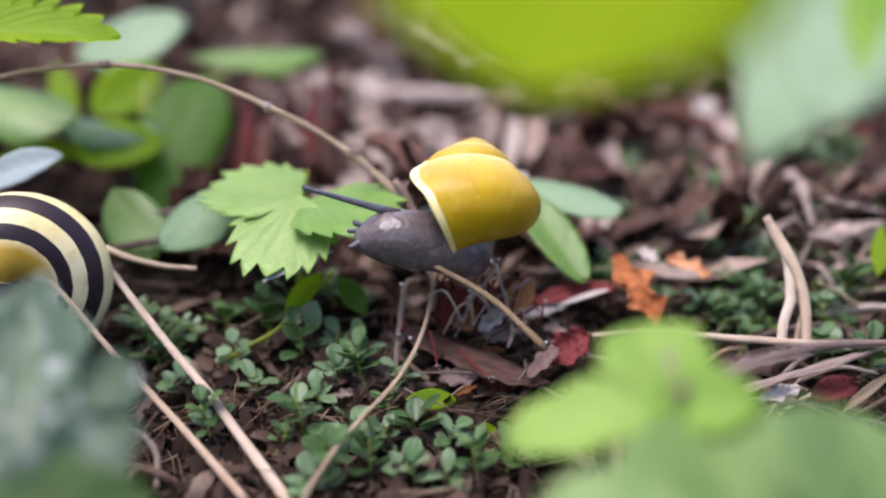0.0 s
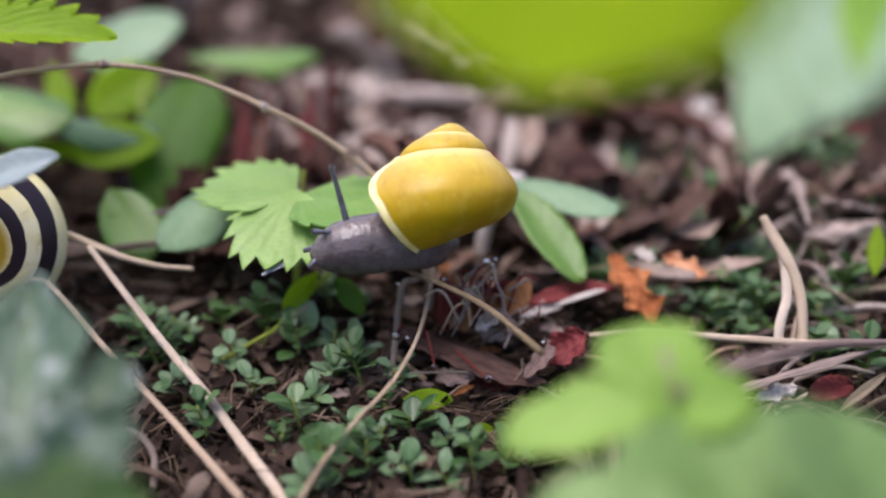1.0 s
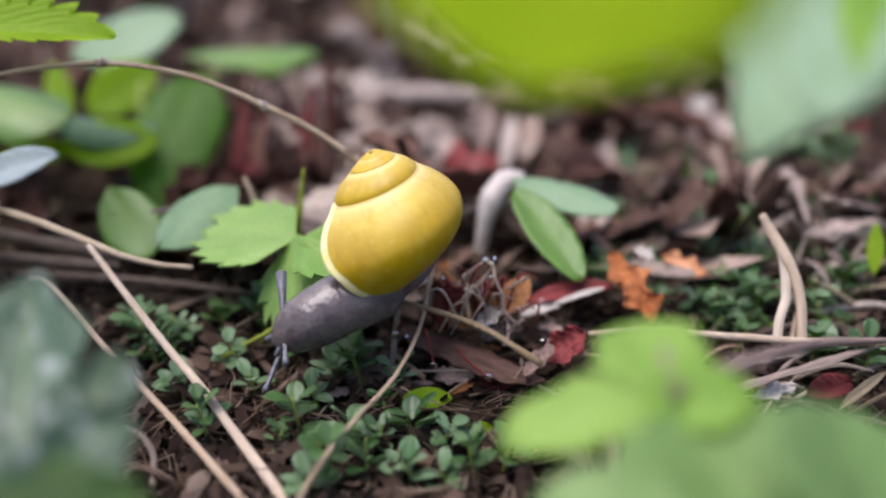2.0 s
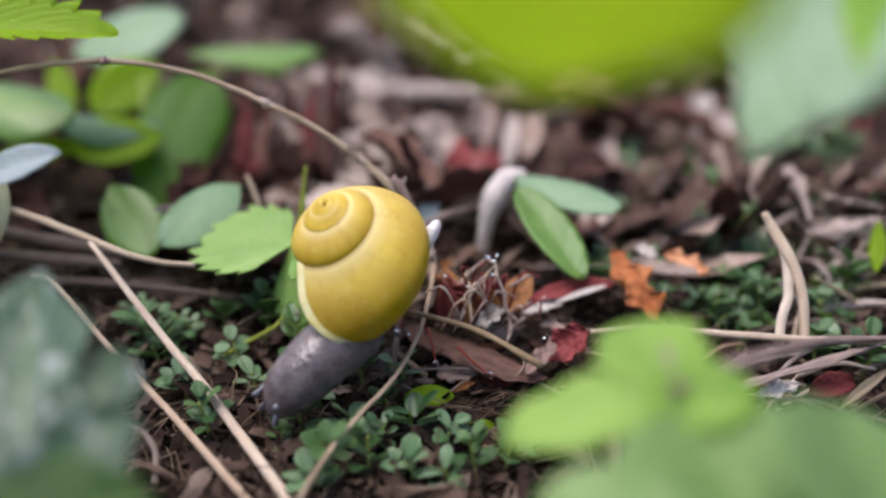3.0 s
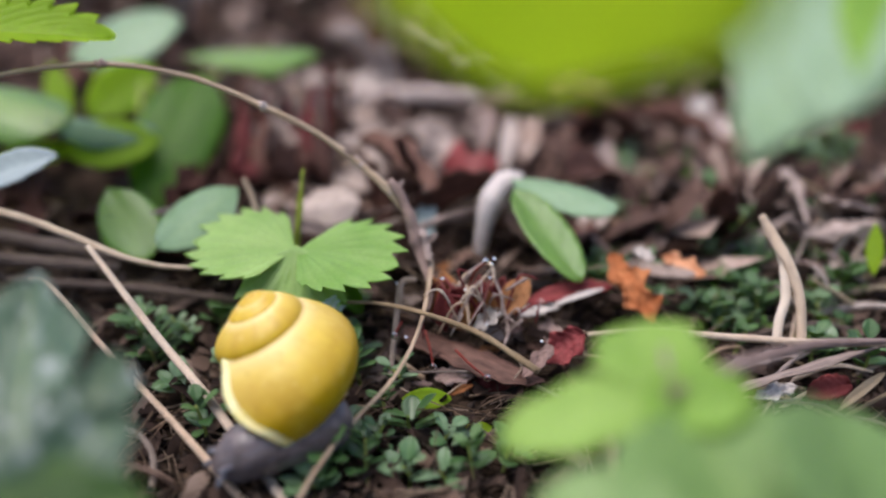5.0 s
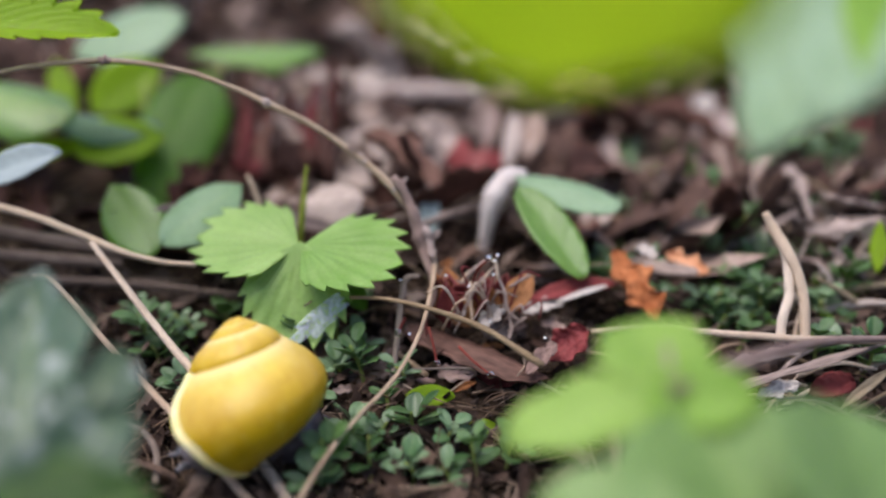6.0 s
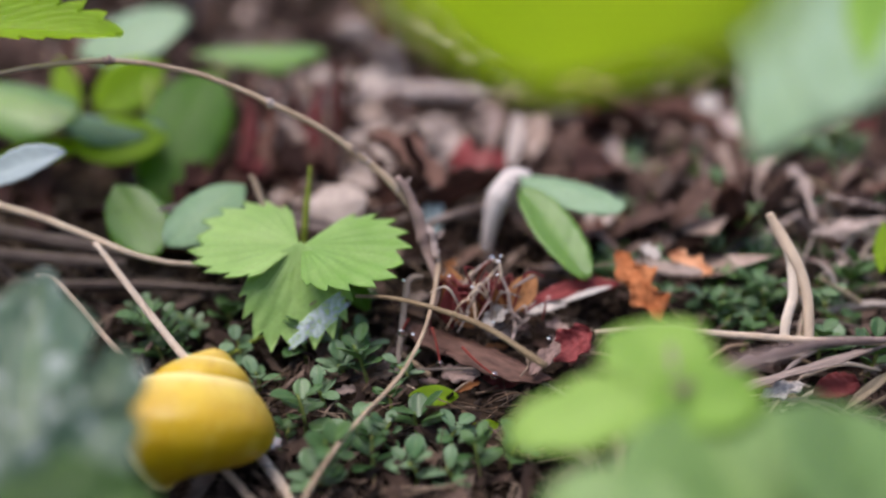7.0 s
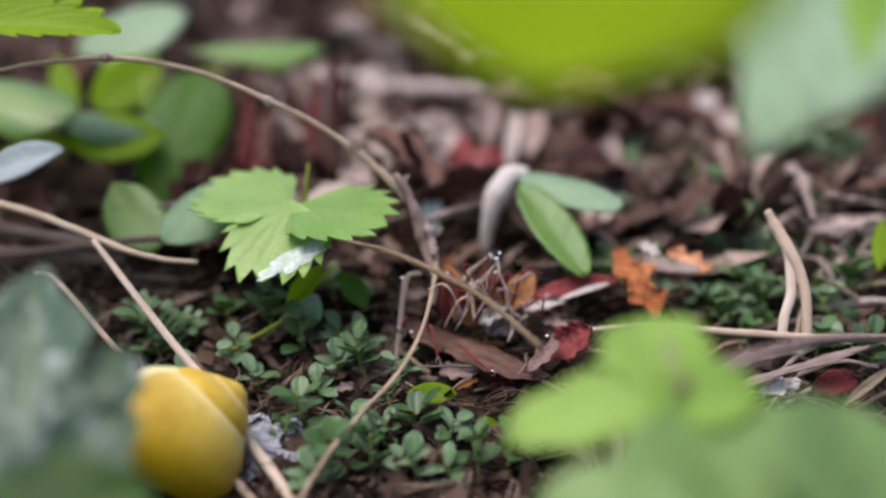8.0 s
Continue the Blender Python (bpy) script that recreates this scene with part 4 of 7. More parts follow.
leaf("leaf", (0.0307, 0.0925, 0.0224), (0.026, 0.109, 0.031), (0, -0.3242, 0.946), 0.026, FRONT, "", front_right, seed=9, sharp=2, lobes=0.1, widest=0.5)
leaf("leaf", (0.04, 0.0925, 0.0224), (0.0401, 0.1076, 0.0318), (0.45, -0.55, 0.70), 0.024, FRONT, "", front_right, seed=11, sharp=2, lobes=0.1)
leaf("leaf", (0.0235, 0.0909, 0.0236), (0.0104, 0.0991, 0.0278), (0, -0.2566, 0.9665), 0.014, FRONT, "", front_right, seed=13, sharp=2, lobes=0.1)
part("stem", tube_mesh("stem", local([(0.0261, 0.1018, 0.0187), (0.0241, 0.1094, 0.0272), (0.0243, 0.1135, 0.0298), (0.0242, 0.1185, 0.0326)], front_right.location), [0.0007, 0.0005, 0.0003], PINKISH), front_right)
part("stem", tube_mesh("stem", local([(0.0179, 0.1103, 0.0184), (0.0195, 0.1203, 0.0163), (0.0203, 0.1258, 0.0167)], front_right.location), [0.0004, 0.0003, 0.0003], STRAW), front_right)

def stem_to_ground(parent, points, mat=None, r=0.0011):
    pts = [Vector(q) for q in points]
    pts.append(on_ground(pts[-1].x, pts[-1].y, -0.002))
    part("stem", tube_mesh("stem", local(pts, parent.matrix_basis.translation), [r * 0.7, r, r * 1.2], mat or STEM), parent)


over = root("overhanging_plant", Matrix.Translation((0.13, 0.09, 0)), "tall plant with large leaves hanging over the scene", "plant")
leaf("leaf", (0.0118, 0.066, 0.0932), (0.0064, 0.0840, 0.0706), (0.05, 0.74, 0.67), 0.0250, HANGING, "large yellow-green leaf, lit through", over, sharp=1.3, widest=0.52, fold=0.03, curl=0.0, cup=0.4)
leaf("leaf", (0.0533, 0.1483, 0.0793), (0.0305, 0.1128, 0.0568), (0.1022, -0.3004, 0.9483), 0.0245, PALEHANG, "pale green lobed leaf", over, curl=0.0, fold=0.05, sharp=1.1, lobes=0.25, seed=4, widest=0.42, rows_along=60)
leaf("leaf", (0.0533, 0.1483, 0.0793), (0.0371, 0.1160, 0.0594), (0.1022, -0.3004, 0.9483), 0.014, PALEHANG, "pale green lobed leaf", over, curl=0.0, fold=0.05, sharp=1.6, lobes=0.2, seed=6, widest=0.6)
leaf("leaf", (0.0560, 0.147, 0.0790), (0.0435, 0.1190, 0.0612), (0.1, -0.4, 0.91), 0.0120, LIGHTFRONT, "yellow-green hanging leaf", over, curl=0.0, fold=0.05, sharp=1.6, lobes=0.1, seed=2, widest=0.55)
stem_to_ground(over, [(0.0118, 0.066, 0.0932), (0.03, 0.06, 0.12), (0.08, 0.08, 0.12), (0.12, 0.088, 0.07), (0.13, 0.09, 0.02)])
stem_to_ground(over, [(0.0533, 0.1483, 0.0793), (0.08, 0.125, 0.12), (0.12, 0.11, 0.07), (0.132, 0.095, 0.02)])
stem_to_ground(over, [(0.0560, 0.147, 0.0790), (0.08, 0.125, 0.12), (0.12, 0.11, 0.07), (0.132, 0.095, 0.02)])
stem_to_ground(toothed, [(-0.0854, 0.1978, 0.0505), (-0.0920, 0.2030, 0.0400), (-0.0960, 0.2060, 0.0200)])
stem_to_ground(front_right, [(0.0261, 0.1018, 0.0187), (0.0263, 0.0946, 0.0116), (0.0269, 0.0915, 0.0041)])
stem_to_ground(front_right, [(0.0307, 0.0925, 0.0224), (0.0275, 0.0914, 0.0143), (0.0274, 0.0915, 0.0041)])
stem_to_ground(front_right, [(0.04, 0.0925, 0.0224), (0.0365, 0.0914, 0.0143), (0.0291, 0.0915, 0.0041)])
stem_to_ground(front_right, [(0.0235, 0.0909, 0.0236), (0.0252, 0.0914, 0.0143), (0.0266, 0.0915, 0.0041)])
stem_to_ground(front_left, [(-0.0425, 0.1040, 0.0180), (-0.0423, 0.0961, 0.0102), (-0.0428, 0.093, 0.0026)])
stem_to_ground(front_left, [(-0.043, 0.1000, 0.0200), (-0.0413, 0.0977, 0.0089), (-0.0426, 0.093, 0.0026)])
stem_to_ground(front_left, [(-0.0400, 0.1040, 0.0200), (-0.0414, 0.0953, 0.0109), (-0.0427, 0.093, 0.0026)])
stem_to_ground(front_left, [(-0.0445, 0.0927, 0.0218), (-0.0434, 0.0937, 0.0123), (-0.0431, 0.093, 0.0026)])
leaf("dead_leaf", (0.063, 0.1993, 0.0138), (0.0775, 0.2003, 0.0164), (0, -0.6092, 0.793), 0.0048, PINKISH, "pinkish dead leaf hanging on a dry stalk", fold=-0.5, ripple=0.4, seed=21, sharp=1.5, lobes=0.6)
leaf("dead_leaf", (0.066, 0.2111, 0.0162), (0.0651, 0.2191, 0.02), (0.3015, -0.7257, 0.6184), 0.004, PINKISH, "upright pinkish dead leaf in the litter", ripple=0.25, seed=22, sharp=2)
leaf("dead_leaf", (0.0603, 0.2217, 0.0106), (0.069, 0.2224, 0.0121), (0, -0.6092, 0.793), 0.006, PINKISH, "pale pinkish dead leaf lying in the litter", ripple=0.25, seed=23, sharp=2, lobes=0.3)
leaf("dead_leaf", (0.0418, 0.2217, 0.0106), (0.0354, 0.2137, 0.0068), (0, -0.6092, 0.793), 0.005, ROSEBROWN, "tan dead leaf lying in the litter", ripple=0.25, seed=24, sharp=2, lobes=0.3)
leaf("pale_scrap", (0.033, 0.1929, 0.0141), (0.036, 0.1903, 0.0131), (0, -0.6092, 0.793), 0.003, PALEDEAD, "bleached scrap of a dead leaf", ripple=0.4, seed=25, sharp=2, lobes=0.5)
leaf("dead_leaf", (0.0419, 0.1654, 0.005), (0.0552, 0.1666, 0.0081), (0, -0.517, 0.856), 0.0024, PALEROSE, "pale pinkish split dead leaf under the straw", fold=0.6, ripple=0.35, seed=31, sharp=1.5, lobes=0.5)
leaf("dead_leaf", (0.0544, 0.1604, 0.0033), (0.0615, 0.1621, 0.0049), (0, -0.517, 0.856), 0.0042, MAROON, "dark red dead leaf on the soil", fold=0.4, ripple=0.25, seed=32, sharp=2)
leaf("dead_leaf", (0.0465, 0.1602, 0.0029), (0.0538, 0.1629, 0.0041), (0, -0.517, 0.856), 0.0035, PALEDEAD, "bleached scrap of a dead leaf", fold=0.4, ripple=0.45, seed=33, sharp=1.6, lobes=0.6)
leaf("dead_leaf", (0.0584, 0.1578, 0.0023), (0.0662, 0.1618, 0.0068), (0, -0.517, 0.856), 0.0016, TWIGPALE, "narrow tan dead leaf on the soil", fold=0.5, ripple=0.2, seed=34, sharp=1.6)
leaf("yellow_leaf", (0.0758, 0.1983, 0.0166), (0.0731, 0.1894, 0.0109), (-0.2063, -0.7448, 0.6346), 0.003, BRIGHT, "small yellow-green leaf hanging from a dry stalk", curl=0.0)

stalk("dry_stalk", [(0.0232, 0.1100, 0.0318), (0.0291, 0.1180, 0.0290), (0.0379, 0.1310, 0.0245), (0.0516, 0.1500, 0.0172), (0.0698, 0.1680, 0.0088)], [0.0005, 0.0012, 0.0012, 0.0009, 0.0006], FRAYED, "grey-brown dry stalk lying over the front leaf", "stalk", rough=0.3, flat=0.6)

rnd = random.Random(61)
for k in range(30):
    x, y = rnd.uniform(0.038, 0.072), rnd.uniform(0.150, 0.178)
    a = rnd.choice((0.25, 0.5, 2.7, 1.2)) + rnd.uniform(-0.3, 0.3)
    d = Vector((math.cos(a), math.sin(a) * 0.7, rnd.uniform(0.0, 0.3))) * rnd.uniform(0.006, 0.02)
    p = on_ground(x, y, rnd.uniform(0.0005, 0.004))
    w = rnd.uniform(0.0002, 0.00045)
    stalk("dry_stalk", [p, p + d * 0.5 + Vector((0, 0, rnd.uniform(0, 0.002))), p + d], [w, w, w * 0.5], (PALEDRY, STRAW, FRAYED, TWIGPALE)[k % 4], "thin pale dry stalk in the litter", "stalk", "dry stalks in the litter", sides=6, seed=k)

# ---- young plant with a bent pale stem ----
sprout = root("bent_seedling", Matrix.Translation((0.0067, 0.207, 0.0061)), "seedling with a pale bent stem and two green leaves", "seedling")
part("stem", tube_mesh("stem", local([(0.0067, 0.2053, 0.0024), (0.0074, 0.2055, 0.0079), (0.0082, 0.2055, 0.0133), (0.0095, 0.2063, 0.0179), (0.0119, 0.2075, 0.0207), (0.015, 0.2069, 0.0219)], sprout.location), [0.0009, 0.0011, 0.0015, 0.0023, 0.0022, 0.0012], PALESTEM), sprout, "pale pinkish-white stem")
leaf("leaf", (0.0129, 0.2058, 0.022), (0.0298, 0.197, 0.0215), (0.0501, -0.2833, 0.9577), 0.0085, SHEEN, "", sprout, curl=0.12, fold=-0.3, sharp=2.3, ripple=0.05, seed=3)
leaf("leaf", (0.0129, 0.2005, 0.0221), (0.0231, 0.1849, 0.0131), (0.1036, -0.4874, 0.867), 0.0078, FRESH, "", sprout, curl=0.08, fold=0.2, sharp=2.2, ripple=0.06, seed=5)

# ---- red and orange dead leaves in the middle ----
leaf("dead_leaf", (0.0163, 0.1656, 0.003), (-0.0045, 0.1777, 0.0087), (0.1506, -0.0339, 0.988), 0.0075, RUSSET, "curled pinkish-brown dead leaf on the soil", fold=-0.5, curl=0.12, ripple=0.15, seed=3, sharp=2.5)
leaf("dead_leaf", (0.0004, 0.1709, 0.0001), (0.014, 0.1689, 0.003), (-0.1054, -0.5844, 0.8046), 0.0045, MAROON, "dark red dead leaf edge under the pinkish leaf", fold=-0.3, ripple=0.2, seed=8)
leaf("red_leaf", (0.0135, 0.1847, 0.0073), (0.0285, 0.1862, 0.0109), (0, -0.2566, 0.9665), 0.0042, CRIMSON, "narrow red withered leaf with a pale edge", fold=0.4, ripple=0.1)
leaf("pale_scrap", (0.0184, 0.1819, 0.0084), (0.0268, 0.184, 0.011), (0.1005, -0.3888, 0.9158), 0.0011, PALEDEAD, "pale bleached edge of a withered leaf", sharp=2.5, ripple=0.2)
leaf("red_leaf", (0.0161, 0.1704, 0.004), (0.0224, 0.1721, 0.0082), (0, -0.7713, 0.6364), 0.006, CRIMSON, "crimson crumpled dead leaf", ripple=0.3, seed=2, sharp=2, lobes=0.3)
leaf("pale_scrap", (0.0129, 0.1822, 0.0064), (0.02, 0.184, 0.0082), (0, -0.517, 0.856), 0.0028, PALEDEAD, "pale scrap of a dead leaf", sharp=2.5, ripple=0.3, lobes=0.3)
leaf("pale_scrap", (0.0057, 0.1768, 0.0065), (0.0099, 0.178, 0.0094), (0, -0.6092, 0.793), 0.0034, PALEDEAD, "pale scrap of a dead leaf", sharp=2.5, ripple=0.5, lobes=0.5, seed=4)
leaf("pale_scrap", (0.0128, 0.165, 0.0041), (0.0174, 0.1696, 0.0075), (-0.2082, -0.6645, 0.7177), 0.003, ROSEBROWN, "pale scrap of a dead leaf", sharp=2.5, ripple=0.3, lobes=0.3, seed=7)
leaf("dead_leaf", (0.0103, 0.1776, 0.0086), (0.014, 0.1799, 0.014), (-0.2018, -0.813, 0.5461), 0.0045, TANLEAF, "small orange-brown dead leaf tip by the crown", sharp=1.6, seed=5, fold=0.4)
leaf("dead_leaf", (0.0221, 0.1969, 0.0082), (0.0141, 0.1948, 0.0082), (0, -0.3907, 0.9205), 0.005, PINKISH, "pale pinkish dead leaf lying in the litter", fold=-0.3, ripple=0.2, seed=9, sharp=2)
leaf("orange_leaf", (0.0283, 0.1897, 0.0143), (0.035, 0.1809, 0.006), (0.2063, -0.7448, 0.6346), 0.0078, ORANGE, "bright orange torn dead leaf", lobes=0.75, ripple=0.3, seed=3, sharp=2.2, fold=0.4, rows_along=60)
leaf("orange_leaf", (0.0382, 0.1942, 0.012), (0.0448, 0.1903, 0.0105), (0, -0.5877, 0.8091), 0.0042, ORANGE, "small orange dead leaf scrap", lobes=0.6, ripple=0.35, seed=6, sharp=2.5)
leaf("dead_leaf", (0.065, 0.1614, 0.0111), (0.0348, 0.1605, 0.0037), (0.1054, -0.1728, 0.9793), 0.0022, GREYLEAF, "folded greyish-brown dead leaf under the straw", fold=-0.6, ripple=0.3, seed=5, sharp=2, lobes=0.3)
leaf("dead_leaf", (-0.0142, 0.211, 0.0162), (-0.0253, 0.2103, 0.0146), (0, -0.7405, 0.672), 0.0078, PALEROSE, "pale pinkish curled dead leaf in the litter", fold=-0.35, ripple=0.06, seed=7, sharp=2.6, cup=-0.2)

crown = root("root_crown", Matrix.Translation((0.0064, 0.195, 0.0037)), "red hairy crown of a strawberry plant with dry fibres", "plant crown")
rnd = random.Random(11)
crown_inv = crown.matrix_basis.inverted()
for k in range(16):
    u = (k + rnd.random()) / 16
    a = Vector((-0.0009, 0.18, 0.0064)).lerp(Vector((0.0096, 0.18, 0.0064)), u) + Vector((0, rnd.uniform(-0.003, 0.002), rnd.uniform(-0.001, 0.001)))
    b = a + Vector((rnd.uniform(-0.0025, 0.0025), rnd.uniform(-0.003, 0.001), rnd.uniform(0.0045, 0.008)))
    part("scale_leaf", leaf_mesh("scale_leaf", (b - a).length, rnd.uniform(0.003, 0.005), MAROON if k % 4 else TANLEAF, fold=0.4, curl=0.2, rows_along=12, across=4, seed=k, ripple=0.15), crown, "", crown_inv @ aim(a, b, (rnd.uniform(-0.5, 0.5), -1, 0.3)))
FIBRES = [[(0.0076, 0.1801, 0.0171), (0.0049, 0.1793, 0.0153), (0.0028, 0.1791, 0.0122)], [(0.0087, 0.1797, 0.0163), (0.0058, 0.1784, 0.0131), (0.0035, 0.1787, 0.0111)], [(0.0085, 0.1793, 0.0152), (0.0072, 0.1777, 0.0115), (0.0054, 0.1757, 0.0092)], [(0.0085, 0.1783, 0.0154), (0.0098, 0.1772, 0.0127), (0.0104, 0.176, 0.0098), (0.012, 0.1754, 0.0084)], [(0.0045, 0.1786, 0.0136), (0.0045, 0.1776, 0.0111), (0.0048, 0.1753, 0.0082)], [(0.0009, 0.18, 0.0144), (0.0024, 0.1784, 0.0131), (0.0042, 0.1784, 0.013)], [(0.0107, 0.1783, 0.0127), (0.0129, 0.1779, 0.0144), (0.0141, 0.1781, 0.0149)], [(0.0074, 0.18, 0.0169), (0.0085, 0.1788, 0.0167), (0.0088, 0.1778, 0.0144)], [(0.0004, 0.1798, 0.0139), (0.0013, 0.1787, 0.0111), (0.0019, 0.1764, 0.0082)], [(0.0107, 0.1767, 0.0088), (0.011, 0.1748, 0.0069), (0.0101, 0.1722, 0.0058)], [(0.0058, 0.1804, 0.0152), (0.0037, 0.1807, 0.0135), (0.0013, 0.1789, 0.009)], [(-0.0019, 0.1783, 0.0102), (-0.0026, 0.1764, 0.0082), (-0.0024, 0.1745, 0.0061)]]
for k, pts in enumerate(FIBRES):
    part("fibre", tube_mesh("fibre", local(pts, crown.location), [0.00022, 0.00032, 0.0002], (FRAYED, PALEDRY, MAROON)[k % 3 if k != 7 else 1], sides=6, rough=0.5, seed=k), crown)
rnd_fibre = random.Random(77)
for k in range(26):
    a = Vector((rnd_fibre.uniform(-0.001, 0.0125), rnd_fibre.uniform(0.1765, 0.181), rnd_fibre.uniform(0.006, 0.009)))
    b = a + Vector((rnd_fibre.uniform(-0.004, 0.004), rnd_fibre.uniform(-0.004, 0.001), rnd_fibre.uniform(0.002, 0.0075)))
    c = b + Vector((rnd_fibre.uniform(-0.003, 0.003), rnd_fibre.uniform(-0.002, 0.001), rnd_fibre.uniform(-0.004, 0.001)))
    part("fibre", tube_mesh("fibre", local([a, b, c], crown.location), [0.0002, 0.00022, 0.0001], (FRAYED, PALEDRY, PINKISH, CRIMSON)[k % 4], sides=5, steps=5, rough=0.5, seed=k), crown)
# Tiny white drops put where wet spots glint; the glint is their colour.
for q in ((0.0084, 0.1785, 0.0172), (0.0081, 0.1777, 0.0152), (0.0006, 0.1785, 0.0147), (0.0042, 0.1774, 0.0133), (0.0158, 0.1689, 0.0084), (0.0076, 0.1757, 0.0079), (0.0088, 0.1793, 0.0178), (-0.0066, 0.1778, 0.0142), (-0.0051, 0.1728, 0.0072)):
    tagged(part("water_drop", blob_mesh("water_drop", [(-0.0002 * math.cos(math.pi * i / 8), max(0.00028 * math.sin(math.pi * i / 8), 1e-5), max(0.00022 * math.sin(math.pi * i / 8), 1e-5), 0) for i in range(9)], GLINTWHITE), None, "", Matrix.Translation(q)), "tiny white drop, a painted glint on the crown", "water drop", "water drops")

def dew_hair(points, seed):
    """A thin red plant hair with a water drop at its end."""
    h = root("dewy_hair", Matrix.Translation(points[0]), "thin red plant hair with a water drop", "plant hair")
    part("hair", tube_mesh("hair", local(points, points[0]), [0.00022, 0.0002, 0.00015], REDDISH, sides=6), h)
    end = Vector(points[-1]) - Vector(points[0])
    n = 8
    part("water_drop", blob_mesh("water_drop", [(end.y - 0.0006 * math.cos(math.pi * i / n), max(0.0006 * math.sin(math.pi * i / n), 1e-5), max(0.0006 * math.sin(math.pi * i / n), 1e-5), end.z) for i in range(n + 1)], DEW), h, "", pose(end.x, 0, 0))


def dew_material():
    m, nt, bsdf, node = material("water")
    bsdf.inputs["Roughness"].default_value = 0.03
    bsdf.inputs["Transmission Weight"].default_value = 1.0
    bsdf.inputs["IOR"].default_value = 1.33
    return m


DEW = dew_material()
dew_hair([(-0.0021, 0.1732, 0.0082), (-0.0013, 0.1711, 0.0058), (-0.0008, 0.1692, 0.0038)], 1)
dew_hair([(0.0026, 0.1702, 0.0063), (0.0047, 0.1676, 0.0052), (0.0074, 0.165, 0.0041)], 2)
dew_hair([(0.0047, 0.1793, 0.0127), (0.0058, 0.1794, 0.0156), (0.0074, 0.179, 0.0173)], 3)
dew_hair([(-0.0058, 0.1746, 0.009), (-0.0065, 0.1732, 0.0082), (-0.0068, 0.1719, 0.0078)], 4)

def slime_patch():
    verts, faces = [], []
    rings, spokes = 8, 36
    for i in range(rings + 1):
        for j in range(spokes):
            a = 2 * math.pi * j / spokes
            reach = 0.007 * (1 + 0.7 * noise.noise((math.cos(a) * 2, math.sin(a) * 2, 8))) * i / rings
            x, y = math.cos(a) * reach, math.sin(a) * reach
            verts.append((x, y * 0.9, max(0.0, 1 - (i / rings) ** 2) * 0.0006 * (1 + 0.4 * noise.noise((x * 500, y * 500, 1)))))
    for i in range(rings):
        for j in range(spokes):
            k = (j + 1) % spokes
            faces.append((i * spokes + j, (i + 1) * spokes + j, (i + 1) * spokes + k, i * spokes + k))
    return tagged(part("slime_trail", mesh_of("slime_trail", verts, faces, SLIME)), "bluish-white patch of slime on the straw", "slime")


trail = slime_patch()

# ---- small seedlings on the soil ----
def seedling(seed):
    r = random.Random(seed)
    s = root("seedling", Matrix.Identity(4), "small dark green seedling with oval leaves", "seedling", "seedlings on the soil")
    h = r.uniform(0.003, 0.008)
    big = r.uniform(0.6, 1.05)
    part("stem", tube_mesh("stem", [(0, 0, -0.002), (r.uniform(-.001, .001), 0, h * 0.5), (r.uniform(-.001, .001), r.uniform(-.001, .001), h)], [0.0004, 0.0003, 0.0002], STEM, sides=6, steps=4), s)
    for k in range(r.randint(6, 9)):
        z = h * (0.35 + 0.65 * k / 8)
        L = r.uniform(0.0026, 0.0046) * big
        me = leaf_mesh("leaf", L, L * r.uniform(0.55, 0.85), (SEEDLEAF, SEEDPALE, BROAD, FRESH)[seed % 2 if seed < 10 else seed % 4], fold=0.2, curl=r.uniform(0, 0.25), rows_along=12, across=6, sharp=1.7, widest=0.55, thick=0.00015, seed=k)
        part("leaf", me, s, "", pose(0, 0, z, r.uniform(10, 55), 0, k * 137 + r.uniform(-20, 20)) @ pose(0, 0.0006, 0))
    return s


SPOTS = [(-0.0224, 0.1768, -0.0002), (-0.0166, 0.1715, -0.0014), (-0.012, 0.1701, -0.0016), (-0.0188, 0.1659, -0.0023), (-0.0082, 0.1634, -0.0029), (-0.0138, 0.1566, -0.0037), (-0.0206, 0.158, -0.0035), (-0.0087, 0.1555, -0.004), (-0.0038, 0.1566, -0.0037), (0.0012, 0.1542, -0.0041), (-0.0101, 0.1488, -0.0045), (-0.0044, 0.1488, -0.0045), (-0.0157, 0.1488, -0.0045), (0.0012, 0.1475, -0.0046), (-0.0237, 0.1555, -0.004), (-0.0133, 0.1768, -0.0002), (-0.048, 0.1811, 0.0007), (-0.0438, 0.184, 0.0014), (-0.0453, 0.1768, -0.0002), (-0.0058, 0.1687, -0.0019), (0.0052, 0.1488, -0.0045), (-0.0177, 0.1451, -0.0048), (0.0093, 0.1515, -0.0043), (-0.0172, 0.1797, 0.0004), (-0.0249, 0.1825, 0.0011), (-0.0507, 0.1849, 0.0014), (-0.0448, 0.179, 0.0003), (-0.0412, 0.1825, 0.0011), (-0.0372, 0.1864, 0.0018), (-0.0334, 0.1768, -0.0002), (-0.034, 0.1579, -0.0035), (-0.0404, 0.1701, -0.0016), (-0.0295, 0.1825, 0.0011), (-0.0293, 0.1701, -0.0016)]
